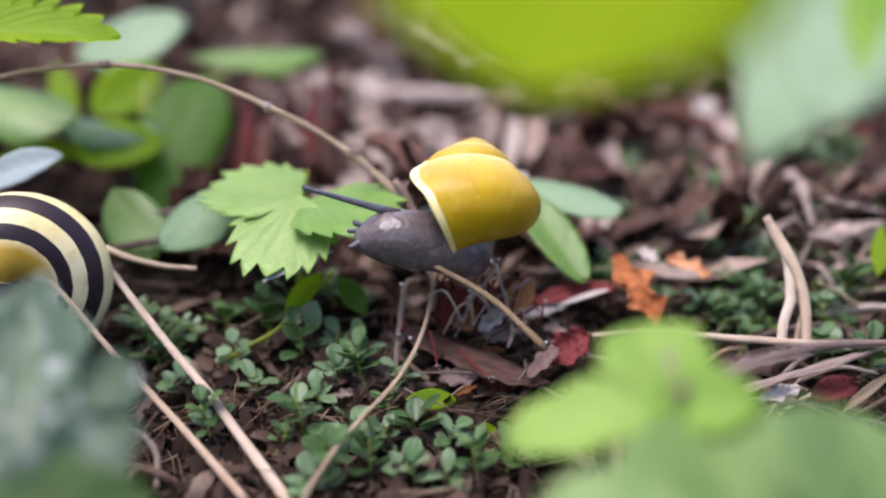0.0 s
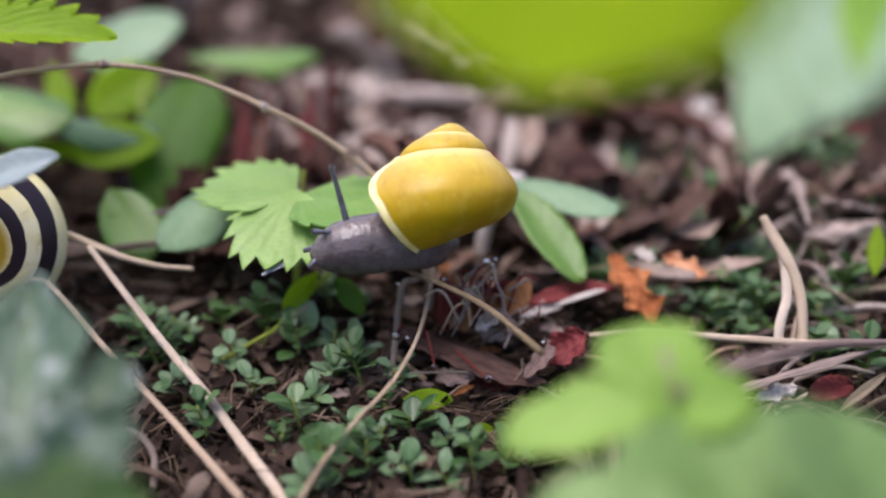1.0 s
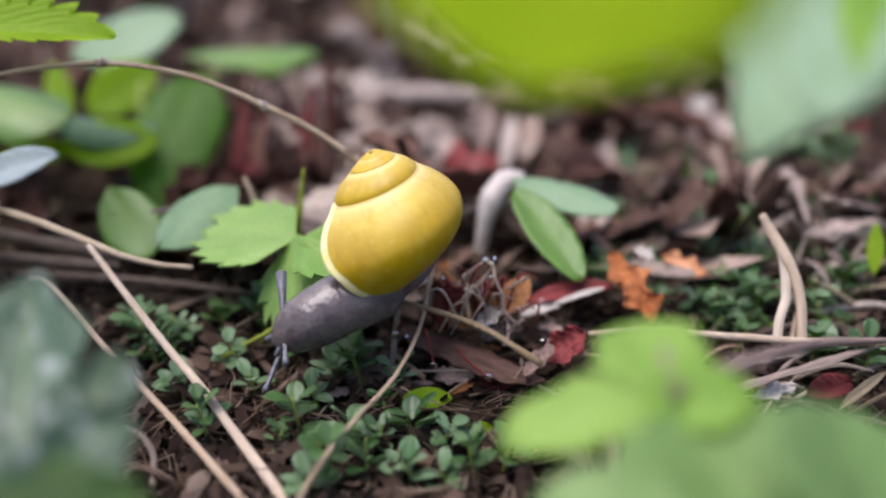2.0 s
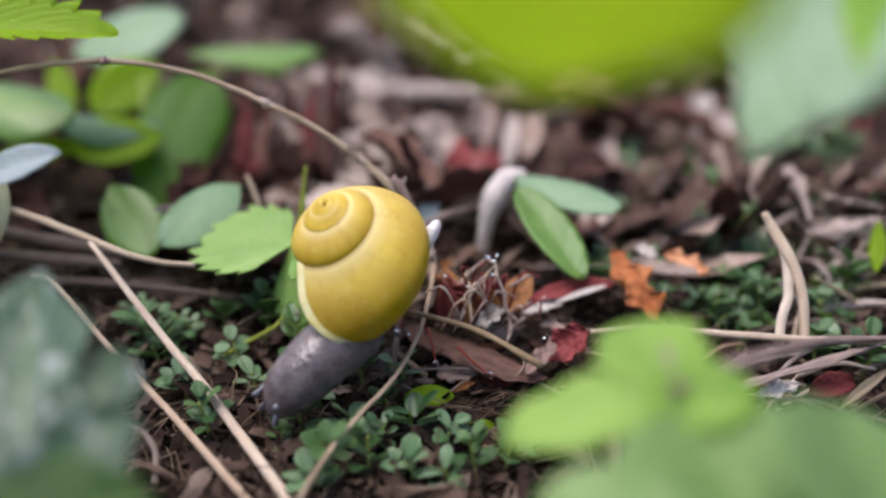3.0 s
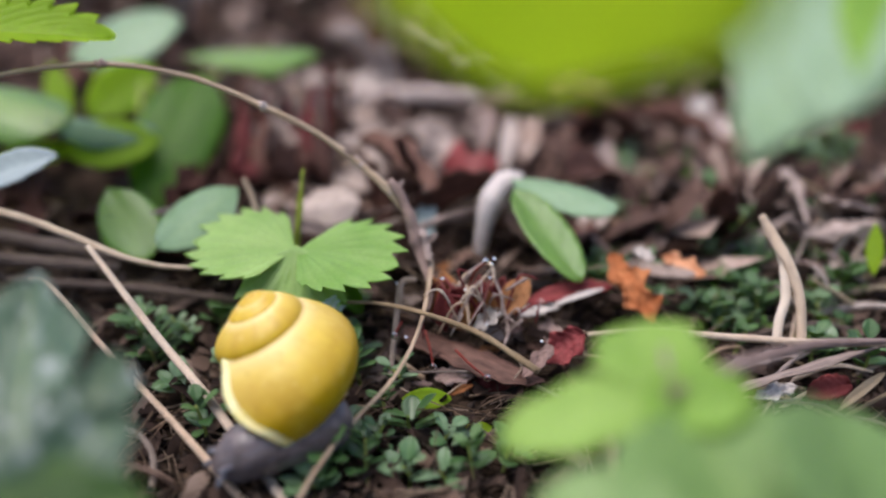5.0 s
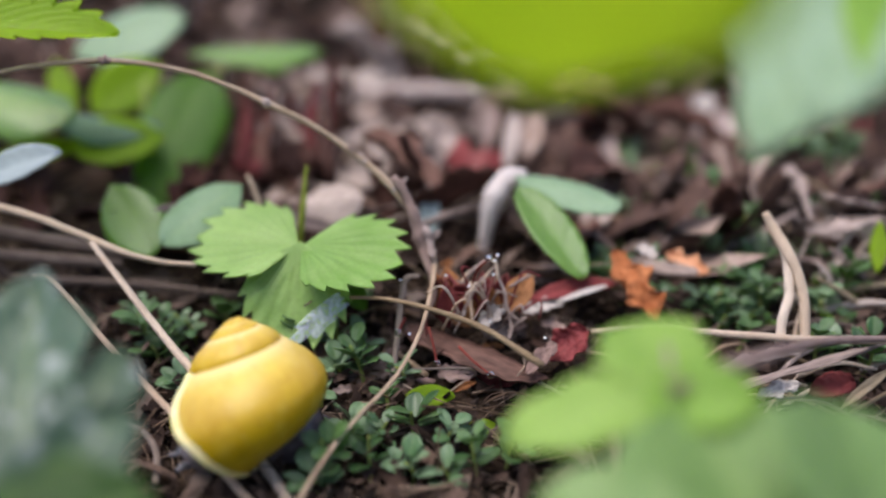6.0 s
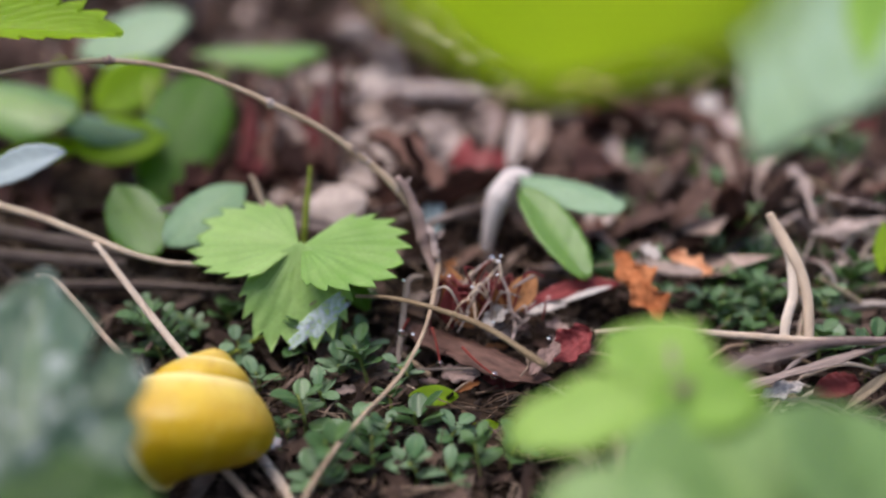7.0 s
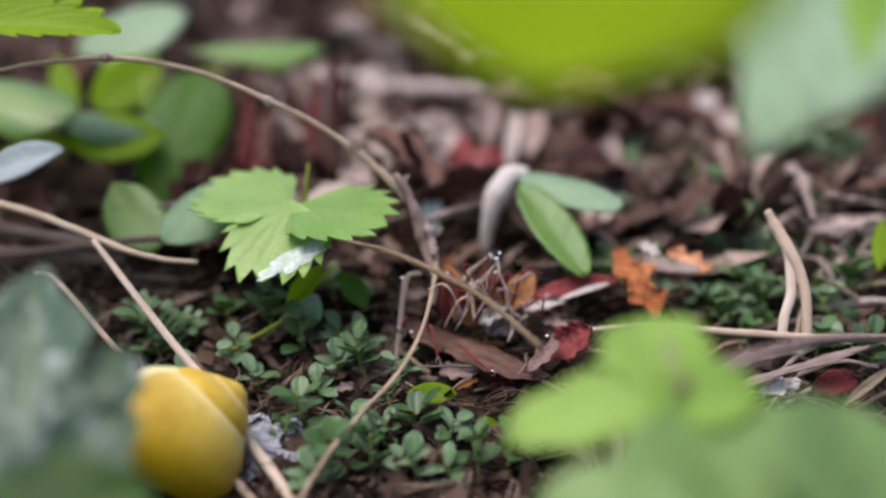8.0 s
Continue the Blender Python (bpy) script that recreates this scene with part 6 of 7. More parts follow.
def fragments(name, count, near, far, small, large, mat, label, seed):
    """Torn bits of dead leaf covering the soil."""
    r = random.Random(seed)
    verts, faces, uvs = [], [], []
    for k in range(count):
        y = near + (far - near) * r.random() ** 1.2
        x = r.uniform(-0.45, 0.45) * y
        if x < -0.042 and 0.2 < y < 0.27:
            continue
        if bare(x, y) and k % 4:
            continue
        size = r.uniform(small, large)
        q = Euler((r.uniform(-0.9, 0.9), r.uniform(-0.9, 0.9), r.uniform(0, 6.3))).to_matrix()
        p = on_ground(x, y, r.uniform(0.0003, 0.003))
        long, bend, o = r.uniform(0.8, 2.6), r.uniform(-0.6, 0.6), len(verts)
        for i in range(4):
            for j in range(3):
                u, v = i / 3 * 2 - 1, j - 1.0
                jag = 1 + r.uniform(-0.35, 0.35)
                verts.append(p + q @ Vector((u * size * long * jag, v * size * 0.6 * jag, bend * size * (u * u + 0.4 * v * v))))
                uvs.append((u, v))
        for i in range(3):
            for j in range(2):
                a = o + i * 3 + j
                faces.append((a, a + 1, a + 4, a + 3))
    ob = part(name, mesh_of(name, verts, faces, mat, uvs))
    tagged(ob, label, "leaf litter", kind="stuff")


fragments("leaf_fragments", 2600, 0.2, 0.5, 0.0015, 0.0055, DEAD, "torn brown and pinkish dead leaf fragments", 31)
fragments("leaf_fragments", 1500, 0.13, 0.215, 0.0006, 0.0022, DEADNEAR, "small torn dark brown leaf bits on the soil", 32)
CRUMB = dead_material("crumb", [(0.1, (0.015, 0.011, 0.009)), (0.5, (0.04, 0.029, 0.023)), (0.8, (0.11, 0.08, 0.062)), (0.98, (0.32, 0.25, 0.2))], streak=False, through_share=0.0)
crumbs()


# ---- what moves ----
def motions():
    walk(snail, [
        (0, pose(0.0047, 0.1788, 0.0288, 0, 0, 0)),
        (0.2, pose(0.0051, 0.1787, 0.0299, 0, 0, 0)),
        (0.6, pose(0.0002, 0.1753, 0.0313, 0, 0, 0)),
        (1, pose(0.0011, 0.1763, 0.0311, 0, 0, 0)),
        (1.2, pose(0.0011, 0.1768, 0.0310, 0, 0, 0)),
        (2.3, pose(-0.0089, 0.1697, 0.0262, 0, 0, 0)),
        (2.5, pose(-0.0084, 0.1682, 0.0257, 0, 0, 0)),
        (2.9, pose(-0.0113, 0.1660, 0.0245, 0, 0, 0)),
        (3.5, pose(-0.0153, 0.1620, 0.0210, 0, 0, 0)),
        (4, pose(-0.0177, 0.1600, 0.0182, 0, 0, 0)),
        (4.5, pose(-0.0198, 0.1558, 0.0155, 0, 0, 0)),
        (4.7, pose(-0.0207, 0.1559, 0.0144, 0, 0, 0)),
        (5.8, pose(-0.0254, 0.1515, 0.0099, 0, 0, 0)),
        (6, pose(-0.0268, 0.1517, 0.0091, 0, 0, 0)),
        (6.5, pose(-0.0307, 0.1506, 0.0057, 0, 0, 0)),
        (7, pose(-0.0340, 0.1483, 0.0067, 0, 0, 0)),
        (7.2, pose(-0.0353, 0.1478, 0.0053, 0, 0, 0)),
        (7.5, pose(-0.0361, 0.1475, 0.0045, 0, 0, 0)),
        (8, pose(-0.0356, 0.1480, 0.0039, 0, 0, 0))])
    walk(snail_shell, [
        (0, pose(0.0000, 0.0000, 0.0000, 12, -39, -120)),
        (0.2, pose(0.0000, 0.0000, 0.0000, 4, -37, -136)),
        (0.6, pose(0.0000, 0.0000, 0.0000, 8, -25, -129)),
        (1, pose(0.0000, 0.0000, 0.0000, 16, -23, -137)),
        (1.2, pose(0.0000, 0.0000, 0.0000, 17, -22, -141)),
        (2.3, pose(0.0000, 0.0000, 0.0000, 14, 23, -117)),
        (2.5, pose(0.0000, 0.0000, 0.0000, 14, 30, -113)),
        (2.9, pose(0.0000, 0.0000, 0.0000, 15, 29, -105)),
        (3.5, pose(0.0000, 0.0000, 0.0000, 16, 27, -94)),
        (4, pose(0.0000, 0.0000, 0.0000, 17, 18, -94)),
        (4.5, pose(0.0000, 0.0000, 0.0000, 18, 9, -93)),
        (4.7, pose(0.0000, 0.0000, 0.0000, 18, 6, -93)),
        (5.8, pose(0.0000, 0.0000, 0.0000, 22, -5, -112)),
        (6, pose(0.0000, 0.0000, 0.0000, 19, -10, -119)),
        (6.5, pose(0.0000, 0.0000, 0.0000, 17, -25, -135)),
        (7, pose(0.0000, 0.0000, 0.0000, 14, -41, -129)),
        (7.2, pose(0.0000, 0.0000, 0.0000, 12, -48, -125)),
        (7.5, pose(0.0000, 0.0000, 0.0000, -7, -53, -117)),
        (8, pose(0.0000, 0.0000, 0.0000, -45, -56, -97))])
    walk(snail_parts["head"], [
        (0, pose(-0.0169, -0.0078, -0.0035, 12, -19, 98)),
        (0.2, pose(-0.0203, -0.0087, -0.0035, 11, -19, 102)),
        (0.6, pose(-0.0174, -0.0063, -0.0089, -14, -18, 111)),
        (1, pose(-0.0194, -0.0073, -0.0077, -2, -19, 106)),
        (1.2, pose(-0.0221, -0.0088, -0.0068, 2, -19, 105)),
        (2.3, pose(-0.0155, -0.0097, -0.0183, -27, -16, 123)),
        (2.5, pose(-0.0163, -0.0087, -0.0188, -28, -17, 121)),
        (2.9, pose(-0.0134, -0.0095, -0.0200, -34, -15, 129)),
        (3.5, pose(-0.0089, -0.0105, -0.0186, -38, -11, 146)),
        (4, pose(-0.0081, -0.0110, -0.0175, -44, -12, 143)),
        (4.5, pose(-0.0074, -0.0113, -0.0147, -30, -14, 136)),
        (4.7, pose(-0.0082, -0.0124, -0.0131, -22, -15, 132)),
        (5.8, pose(-0.0069, -0.0055, -0.0065, 10, -18, 113)),
        (6, pose(-0.0084, -0.0042, -0.0075, 10, -16, 120)),
        (6.5, pose(-0.0155, -0.0054, -0.0026, 28, -22, 113)),
        (7, pose(-0.0143, -0.0016, -0.0003, 46, -31, 98)),
        (7.2, pose(-0.0142, 0.0001, -0.0000, 50, -33, 88)),
        (7.5, pose(-0.0144, 0.0022, -0.0004, 57, -35, 73)),
        (8, pose(-0.0159, 0.0097, -0.0016, 54, -27, 42))])
    walk(snail_parts["neck"], [
        (0, pose(-0.0136, -0.0070, -0.0046, 12, -19, 98)),
        (0.2, pose(-0.0170, -0.0078, -0.0046, 11, -19, 102)),
        (0.6, pose(-0.0142, -0.0053, -0.0085, -14, -18, 111)),
        (1, pose(-0.0160, -0.0063, -0.0079, -2, -19, 106)),
        (1.2, pose(-0.0188, -0.0079, -0.0074, 2, -19, 105)),
        (2.3, pose(-0.0126, -0.0084, -0.0171, -27, -16, 123)),
        (2.5, pose(-0.0134, -0.0075, -0.0176, -28, -17, 121)),
        (2.9, pose(-0.0108, -0.0081, -0.0185, -34, -15, 129)),
        (3.5, pose(-0.0070, -0.0084, -0.0168, -38, -11, 146)),
        (4, pose(-0.0061, -0.0093, -0.0155, -44, -12, 143)),
        (4.5, pose(-0.0050, -0.0095, -0.0134, -30, -14, 136)),
        (4.7, pose(-0.0056, -0.0105, -0.0122, -22, -15, 132)),
        (5.8, pose(-0.0038, -0.0040, -0.0075, 10, -18, 113)),
        (6, pose(-0.0051, -0.0020, -0.0082, 10, -16, 120)),
        (6.5, pose(-0.0126, -0.0033, -0.0044, 28, -22, 113)),
        (7, pose(-0.0117, 0.0002, -0.0027, 46, -31, 98)),
        (7.2, pose(-0.0116, 0.0016, -0.0026, 50, -33, 88)),
        (7.5, pose(-0.0118, 0.0034, -0.0032, 57, -35, 73)),
        (8, pose(-0.0132, 0.0089, -0.0045, 54, -27, 42))])
    walk(snail_parts["foot"], [
        (0, pose(-0.0117, -0.0056, -0.0075, 12, -16, 127)),
        (0.2, pose(-0.0140, -0.0057, -0.0076, 10, -16, 123)),
        (0.6, pose(-0.0137, -0.0039, -0.0089, 6, -17, 119)),
        (1, pose(-0.0131, -0.0043, -0.0092, 5, -17, 122)),
        (1.2, pose(-0.0132, -0.0049, -0.0093, 5, -16, 124)),
        (2.3, pose(-0.0058, -0.0052, -0.0145, -19, -13, 138)),
        (2.5, pose(-0.0061, -0.0046, -0.0148, -20, -14, 135)),
        (2.9, pose(-0.0065, -0.0057, -0.0164, -25, -13, 139)),
        (3.5, pose(-0.0051, -0.0064, -0.0158, -23, -12, 144)),
        (4, pose(-0.0046, -0.0079, -0.0147, -18, -11, 148)),
        (4.5, pose(-0.0031, -0.0080, -0.0132, -13, -9, 152)),
        (4.7, pose(-0.0031, -0.0086, -0.0122, -9, -9, 152)),
        (5.8, pose(-0.0008, -0.0028, -0.0094, 3, -14, 134)),
        (6, pose(-0.0026, -0.0006, -0.0089, 11, -15, 124)),
        (6.5, pose(-0.0093, -0.0003, -0.0070, 15, -24, 100)),
        (7, pose(-0.0094, 0.0030, -0.0068, 4, -31, 97)),
        (7.2, pose(-0.0092, 0.0042, -0.0070, 3, -32, 95)),
        (7.5, pose(-0.0092, 0.0055, -0.0080, 2, -34, 92)),
        (8, pose(-0.0102, 0.0075, -0.0097, 5, -37, 86))])
    walk(snail_parts["tail"], [
        (0, pose(-0.0005, 0.0052, -0.0101, 37, -27, 121)),
        (0.2, pose(-0.0017, 0.0054, -0.0110, 35, -27, 118)),
        (0.6, pose(0.0019, 0.0088, -0.0121, 30, -25, 118)),
        (1, pose(0.0009, 0.0078, -0.0119, 21, -19, 136)),
        (1.2, pose(0.0004, 0.0073, -0.0118, 25, -21, 129)),
        (2.3, pose(0.0062, 0.0047, -0.0125, -4, -3, 132)),
        (2.5, pose(0.0059, 0.0065, -0.0112, -10, -7, 133)),
        (2.7, pose(0.0073, 0.0020, -0.0018, -59, -16, 125)),
        (2.9, pose(0.0120, 0.0030, 0.0031, -59, -15, 129)),
        (3.1, pose(0.0118, 0.0035, 0.0040, -60, -15, 132)),
        (3.3, pose(0.0119, 0.0040, 0.0038, -53, -15, 128)),
        (3.5, pose(0.0138, 0.0040, 0.0042, -43, -17, 121)),
        (3.7, pose(0.0145, 0.0045, 0.0037, -33, -17, 117)),
        (3.9, pose(0.0132, 0.0040, 0.0030, -30, -17, 117)),
        (4.1, pose(0.0132, 0.0040, 0.0035, -25, -17, 117)),
        (4.3, pose(0.0127, 0.0030, 0.0042, -26, -18, 115)),
        (4.5, pose(0.0068, 0.0062, -0.0031, -21, -7, 141)),
        (4.7, pose(0.0061, 0.0058, -0.0028, -18, -5, 145)),
        (5.8, pose(0.0038, 0.0053, -0.0103, 6, -13, 130)),
        (6, pose(0.0041, 0.0052, -0.0116, 11, -15, 124)),
        (6.5, pose(0.0060, 0.0042, -0.0109, 15, -24, 100)),
        (7, pose(0.0106, 0.0061, -0.0081, 4, -31, 97)),
        (7.2, pose(0.0115, 0.0064, -0.0080, 3, -32, 95)),
        (7.5, pose(0.0124, 0.0065, -0.0086, 2, -34, 92)),
        (8, pose(0.0093, 0.0070, -0.0110, 5, -37, 86))])
    walk(snail_parts["tentacle_a"], [
        (0, pose(-0.0254, -0.0078, 0.0039, 20, -19, 90)),
        (0.2, pose(-0.0309, -0.0087, -0.0006, 7, -19, 93)),
        (0.6, pose(-0.0316, -0.0063, -0.0040, 17, -19, 88)),
        (1, pose(-0.0171, -0.0043, 0.0048, 76, -9, 27)),
        (1.2, pose(-0.0307, -0.0058, 0.0050, 34, -19, 73)),
        (2.3, pose(-0.0111, -0.0147, -0.0230, -44, 8, 203)),
        (2.5, pose(-0.0109, -0.0147, -0.0229, -43, 7, 199)),
        (2.9, pose(-0.0153, -0.0091, -0.0192, -34, -15, 129)),
        (3.5, pose(-0.0109, -0.0106, -0.0179, -38, -11, 146)),
        (4, pose(-0.0101, -0.0110, -0.0170, -44, -12, 143)),
        (4.5, pose(-0.0093, -0.0111, -0.0139, -30, -14, 136)),
        (4.7, pose(-0.0100, -0.0121, -0.0121, -22, -15, 132)),
        (5.8, pose(-0.0080, -0.0046, -0.0049, 10, -18, 113)),
        (6, pose(-0.0090, -0.0059, -0.0089, 10, -16, 120)),
        (6.5, pose(-0.0166, -0.0071, -0.0037, 28, -22, 113)),
        (7, pose(-0.0158, -0.0031, -0.0010, 46, -31, 98)),
        (7.2, pose(-0.0159, -0.0012, -0.0007, 50, -33, 88)),
        (7.5, pose(-0.0164, 0.0013, -0.0010, 57, -35, 73)),
        (8, pose(-0.0181, 0.0100, -0.0020, 54, -27, 42))])
    walk(snail_parts["tentacle_b"], [
        (0, pose(-0.0184, -0.0038, -0.0032, 14, -19, 85)),
        (0.2, pose(-0.0193, -0.0037, -0.0050, -20, -19, 97)),
        (0.6, pose(-0.0172, -0.0093, -0.0168, -76, -3, 172)),
        (1, pose(-0.0199, -0.0083, -0.0042, 9, -19, 101)),
        (1.2, pose(-0.0266, -0.0088, -0.0087, -15, -19, 104)),
        (2.3, pose(-0.0170, -0.0127, -0.0241, -45, -3, 170)),
        (2.5, pose(-0.0175, -0.0122, -0.0238, -46, -4, 169)),
        (2.9, pose(-0.0132, -0.0117, -0.0201, -34, -15, 129)),
        (3.5, pose(-0.0081, -0.0125, -0.0186, -38, -11, 146)),
        (4, pose(-0.0075, -0.0131, -0.0177, -44, -12, 143)),
        (4.5, pose(-0.0069, -0.0134, -0.0147, -30, -14, 136)),
        (4.7, pose(-0.0078, -0.0145, -0.0129, -22, -15, 132)),
        (5.8, pose(-0.0067, -0.0076, -0.0060, 10, -18, 113)),
        (6, pose(-0.0105, -0.0034, -0.0080, 10, -16, 120)),
        (6.5, pose(-0.0177, -0.0046, -0.0025, 28, -22, 113)),
        (7, pose(-0.0161, -0.0005, 0.0005, 46, -31, 98)),
        (7.2, pose(-0.0158, 0.0013, 0.0009, 50, -33, 88)),
        (7.5, pose(-0.0157, 0.0037, 0.0007, 57, -35, 73)),
        (8, pose(-0.0161, 0.0118, -0.0007, 54, -27, 42))])
    walk(snail_parts["feeler_a"], [
        (0, pose(-0.0189, -0.0060, -0.0037, -10, -19, 78)),
        (0.2, pose(-0.0224, -0.0070, -0.0037, -10, -19, 81)),
        (0.6, pose(-0.0193, -0.0046, -0.0098, -33, -19, 87)),
        (1, pose(-0.0214, -0.0056, -0.0083, -23, -19, 84)),
        (1.2, pose(-0.0242, -0.0072, -0.0074, -19, -19, 84)),
        (2.3, pose(-0.0174, -0.0082, -0.0195, -45, -19, 96)),
        (2.5, pose(-0.0181, -0.0071, -0.0199, -45, -19, 93)),
        (2.9, pose(-0.0153, -0.0081, -0.0213, -51, -19, 100)),
        (3.5, pose(-0.0109, -0.0096, -0.0200, -56, -17, 118)),
        (4, pose(-0.0100, -0.0098, -0.0190, -60, -18, 109)),
        (4.5, pose(-0.0094, -0.0103, -0.0160, -49, -18, 109)),
        (4.7, pose(-0.0104, -0.0114, -0.0143, -42, -18, 108)),
        (5.8, pose(-0.0093, -0.0043, -0.0069, -12, -19, 93)),
        (6, pose(-0.0097, -0.0062, -0.0095, -22, -12, 141)),
        (6.5, pose(-0.0174, -0.0074, -0.0041, -7, -18, 134)),
        (7, pose(-0.0168, -0.0032, -0.0012, 5, -25, 122)),
        (7.2, pose(-0.0169, -0.0012, -0.0008, 8, -28, 114)),
        (7.5, pose(-0.0174, 0.0015, -0.0010, 12, -33, 101)),
        (8, pose(-0.0188, 0.0107, -0.0021, 14, -34, 64))])
    walk(snail_parts["feeler_b"], [
        (0, pose(-0.0184, -0.0095, -0.0049, -23, -17, 119)),
        (0.2, pose(-0.0217, -0.0105, -0.0050, -23, -17, 122)),
        (0.6, pose(-0.0181, -0.0079, -0.0109, -47, -14, 134)),
        (1, pose(-0.0204, -0.0090, -0.0095, -36, -16, 128)),
        (1.2, pose(-0.0232, -0.0106, -0.0086, -32, -16, 126)),
        (2.3, pose(-0.0154, -0.0112, -0.0205, -59, -10, 149)),
        (2.5, pose(-0.0163, -0.0102, -0.0210, -60, -11, 147)),
        (2.9, pose(-0.0130, -0.0109, -0.0223, -65, -8, 158)),
        (3.5, pose(-0.0079, -0.0117, -0.0208, -67, -2, 174)),
        (4, pose(-0.0070, -0.0121, -0.0198, -73, -2, 174)),
        (4.5, pose(-0.0068, -0.0128, -0.0169, -61, -6, 161)),
        (4.7, pose(-0.0079, -0.0141, -0.0152, -53, -8, 155)),
        (5.8, pose(-0.0079, -0.0076, -0.0080, -24, -14, 133)),
        (6, pose(-0.0112, -0.0035, -0.0087, -11, -18, 99)),
        (6.5, pose(-0.0186, -0.0047, -0.0029, 9, -24, 90)),
        (7, pose(-0.0171, -0.0005, 0.0004, 30, -31, 71)),
        (7.2, pose(-0.0168, 0.0015, 0.0009, 35, -31, 61)),
        (7.5, pose(-0.0167, 0.0040, 0.0008, 42, -31, 47)),
        (8, pose(-0.0167, 0.0126, -0.0006, 33, -17, 22))])
    walk(banded, [
        (0, pose(-0.0645, 0.1770, 0.0168, -67, -155, -17)),
        (0.2, pose(-0.0662, 0.1777, 0.0189, -67, -155, -17)),
        (0.5, pose(-0.0706, 0.1799, 0.0219, -67, -155, -17)),
        (1, pose(-0.0717, 0.1812, 0.0219, -67, -155, -17)),
        (1.2, pose(-0.0728, 0.1812, 0.0241, -67, -155, -17)),
        (2.3, pose(-0.0845, 0.1849, 0.0257, -67, -155, -17)),
        (2.7, pose(-0.0833, 0.1849, 0.0260, -67, -155, -17)),
        (3.5, pose(-0.0800, 0.1848, 0.0264, -67, -155, -17)),
        (4, pose(-0.0864, 0.1848, 0.0261, -67, -155, -17)),
        (4.7, pose(-0.0924, 0.1871, 0.0258, -67, -155, -17)),
        (8, pose(-0.0988, 0.1882, 0.0242, -67, -155, -17))])
    walk(berry_leaf, [
        (0, pose(-0.0229, 0.1885, 0.0243, -9, -4, 166)),
        (0.5, pose(-0.0238, 0.1890, 0.0250, -7, -3, 168)),
        (1, pose(-0.0231, 0.1890, 0.0252, -8, -3, 168)),
        (1.2, pose(-0.0231, 0.1890, 0.0252, -8, -3, 168)),
        (2.3, pose(-0.0229, 0.1844, 0.0172, -15, 3, 170)),
        (2.5, pose(-0.0230, 0.1845, 0.0173, -15, 3, 170)),
        (3.5, pose(-0.0242, 0.1847, 0.0180, -13, 3, 170)),
        (4, pose(-0.0239, 0.1849, 0.0184, -5, -1, 174)),
        (4.5, pose(-0.0231, 0.1834, 0.0171, -13, -1, 177)),
        (4.7, pose(-0.0229, 0.1836, 0.0175, -14, -1, 177)),
        (5.8, pose(-0.0229, 0.1836, 0.0177, -18, -1, 177)),
        (6.5, pose(-0.0228, 0.1836, 0.0177, -18, -1, 177)),
        (7, pose(-0.0234, 0.1835, 0.0178, -18, -1, 178)),
        (7.2, pose(-0.0232, 0.1861, 0.0222, -11, -3, 170)),
        (7.5, pose(-0.0242, 0.1873, 0.0225, -9, -3, 168)),
        (8, pose(-0.0243, 0.1875, 0.0228, -9, -3, 168))])
    walk(front_leaflet, [(t, pose(0, 0.0003, 0.0012, droop, a, turn)) for t, droop, a, turn in ((0, -14, 0, 0), (1.2, -14, 0, 0), (2.3, -44, 40, -14), (3.5, -46, 45, -12), (4.0, -40, 15, 0), (4.7, -34, 0, 0), (7.0, -34, 0, 0), (7.2, -22, 0, 0), (7.5, -14, 0, 0), (8, -14, 0, 0))])
    walk(slime_film, [(t, pose(0, -0.0005, z)) for t, z in ((0, -0.0014), (2.3, -0.0014), (3.5, 0), (8, 0))])
    walk(trail, [
        (0, pose(-0.0262, 0.1547, -0.0053, 11, 0, 0)),
        (6, pose(-0.0262, 0.1547, -0.0053, 11, 0, 0)),
        (7, pose(-0.0262, 0.1547, -0.0053, 11, 0, 0)),
        (7.4, pose(-0.0262, 0.1540, -0.0018, 11, 0, 0)),
        (8, pose(-0.0262, 0.1540, -0.0018, 11, 0, 0))])
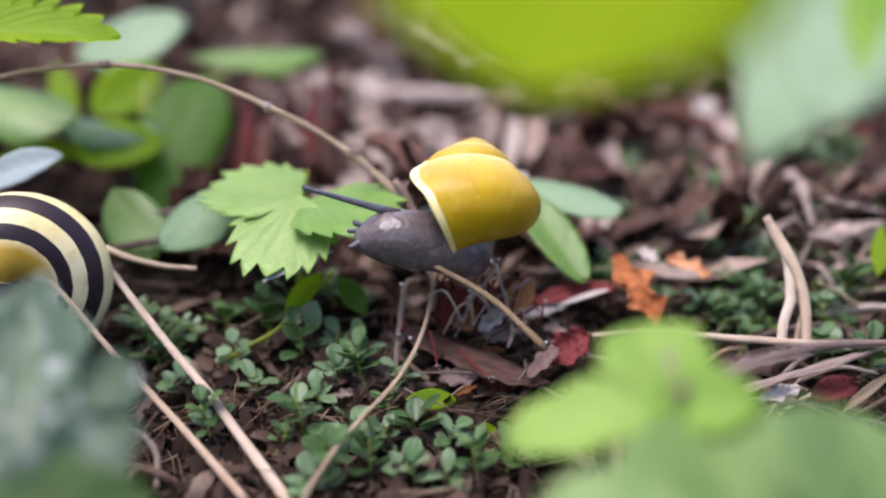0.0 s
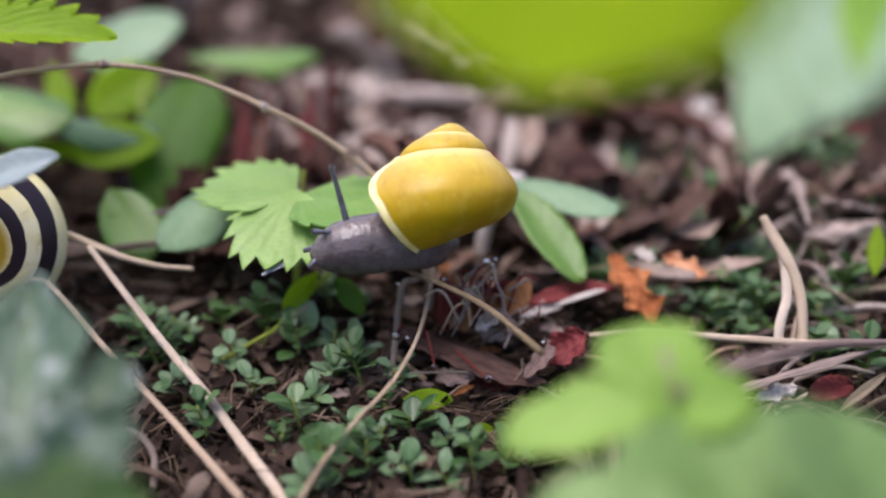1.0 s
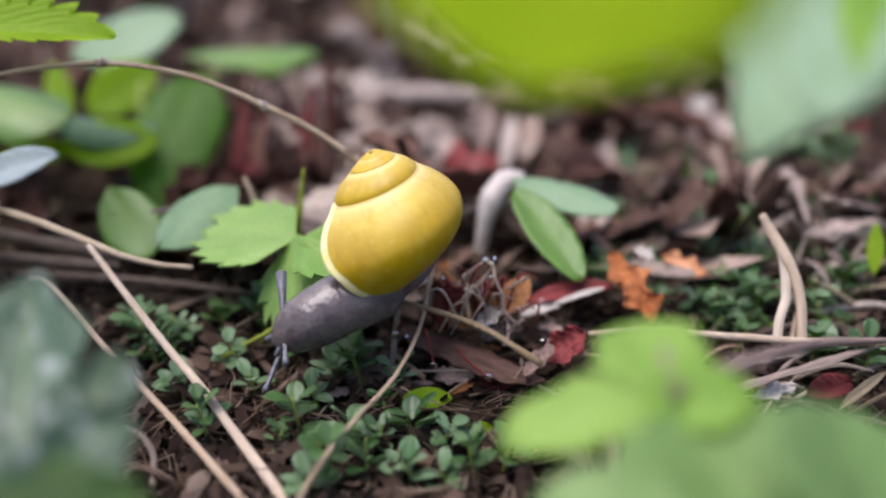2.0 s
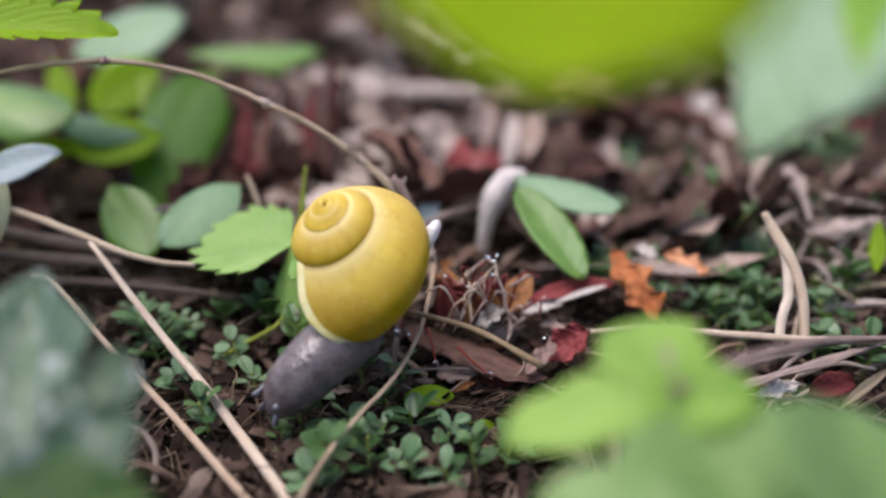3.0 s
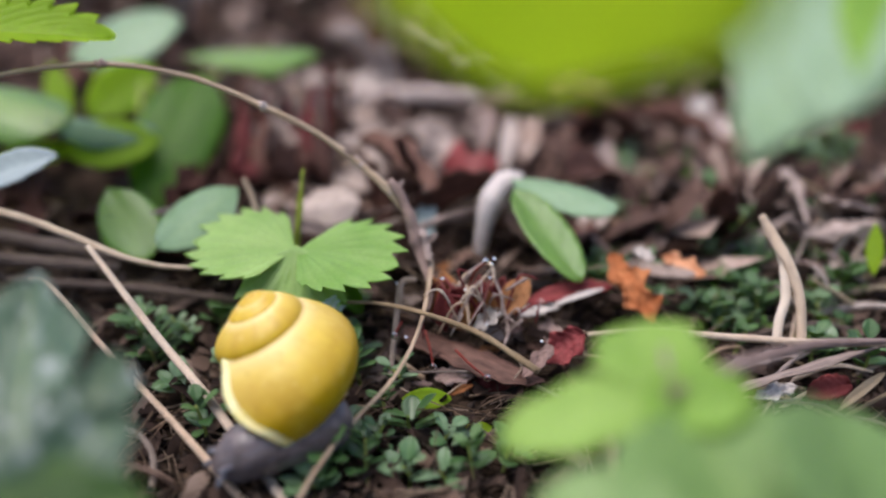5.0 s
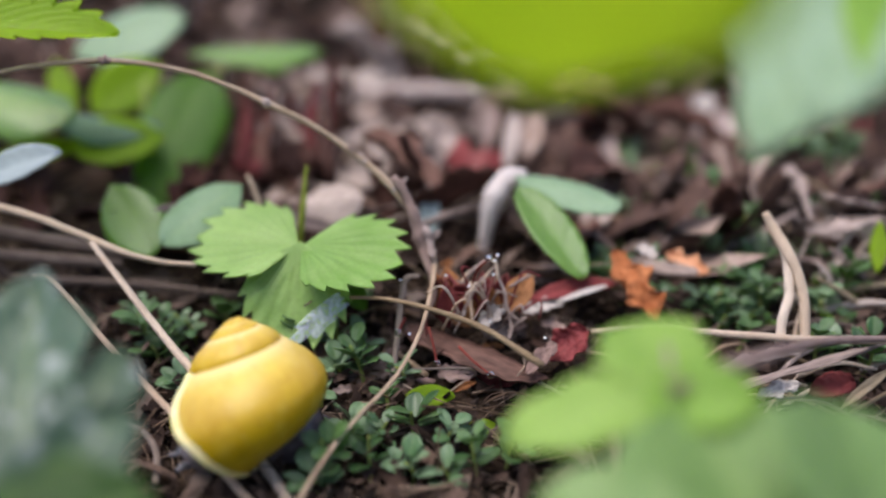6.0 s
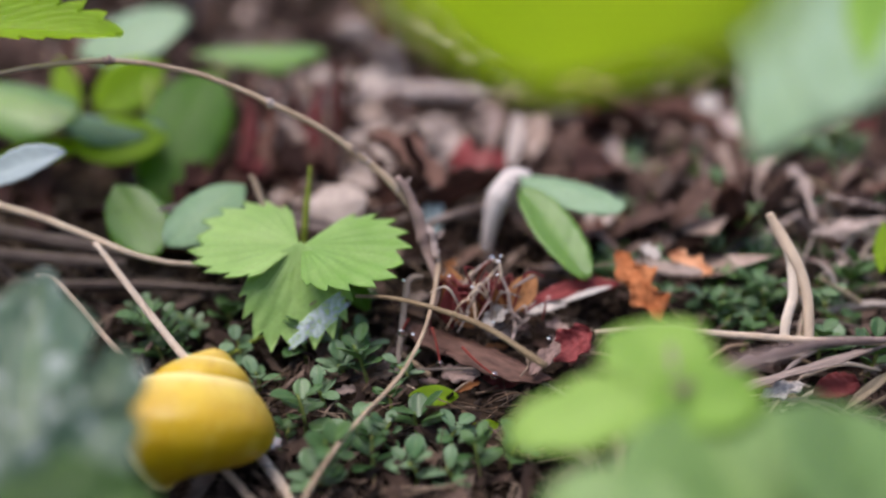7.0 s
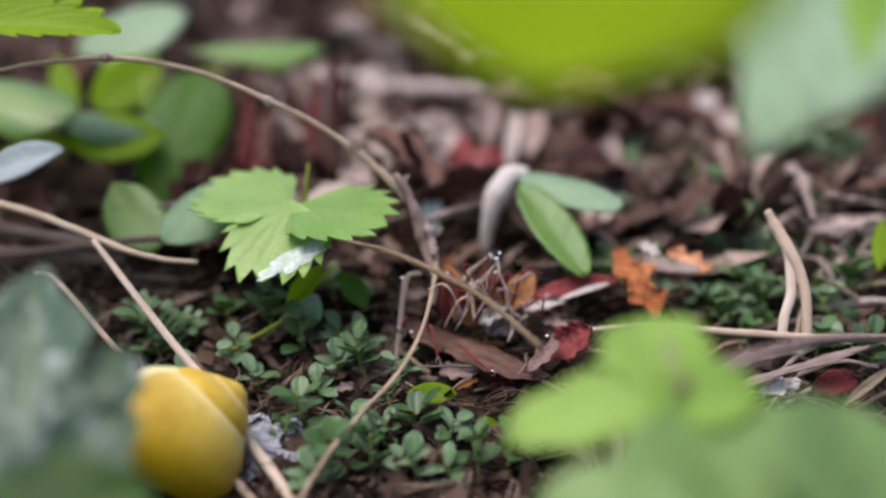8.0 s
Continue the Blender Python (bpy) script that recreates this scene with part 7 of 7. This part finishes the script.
    walk(bent_stalk, [
        (0, pose(0.0132, 0.1600, 0.0129, 16.7, -6.0, 54.8)),
        (0.2, pose(0.0135, 0.1600, 0.0131, 17.6, -6.0, 54.4)),
        (0.6, pose(0.0129, 0.1600, 0.0119, 13.9, -6.2, 55.5)),
        (1, pose(0.0133, 0.1600, 0.0119, 13.2, -6.3, 56.2)),
        (1.2, pose(0.0133, 0.1600, 0.0119, 12.6, -6.4, 56.4)),
        (2.3, pose(0.0132, 0.1600, 0.0088, 5.4, -7.6, 62.9)),
        (2.5, pose(0.0131, 0.1600, 0.0087, 5.1, -7.5, 62.8)),
        (3.5, pose(0.0129, 0.1600, 0.0090, 3.6, -7.3, 61.7)),
        (4.5, pose(0.0129, 0.1600, 0.0085, 6.4, -6.9, 59.3)),
        (4.7, pose(0.0129, 0.1600, 0.0085, 6.4, -6.9, 59.3)),
        (5.8, pose(0.0129, 0.1590, 0.0095, 6.0, -7.0, 60.0)),
        (6.5, pose(0.0128, 0.1580, 0.0101, 5.5, -6.6, 57.9)),
        (7, pose(0.0128, 0.1580, 0.0101, 5.6, -6.7, 58.1)),
        (7.2, pose(0.0123, 0.1550, 0.0137, 15.8, -6.9, 59.3)),
        (7.5, pose(0.0120, 0.1540, 0.0147, 17.7, -6.8, 59.0)),
        (8, pose(0.0121, 0.1540, 0.0148, 17.6, -6.9, 59.1))])
    walk(loose_stick, [
        (0, pose(-0.0329, 0.1941, 0.0173, 11, -11, -93)),
        (1.2, pose(-0.0324, 0.1933, 0.0151, 6, -11, -93)),
        (2.3, pose(-0.0311, 0.1895, 0.0054, -4, -11, -95)),
        (3.5, pose(-0.0320, 0.1894, 0.0056, -3, -11, -94)),
        (4.7, pose(-0.0322, 0.1896, 0.0057, -3, -11, -95)),
        (7, pose(-0.0329, 0.1899, 0.0070, 0, -11, -93)),
        (7.2, pose(-0.0334, 0.1925, 0.0134, 2, -11, -92)),
        (7.5, pose(-0.0341, 0.1933, 0.0153, 6, -11, -92)),
        (8, pose(-0.0338, 0.1934, 0.0154, 6, -11, -92))])


motions()
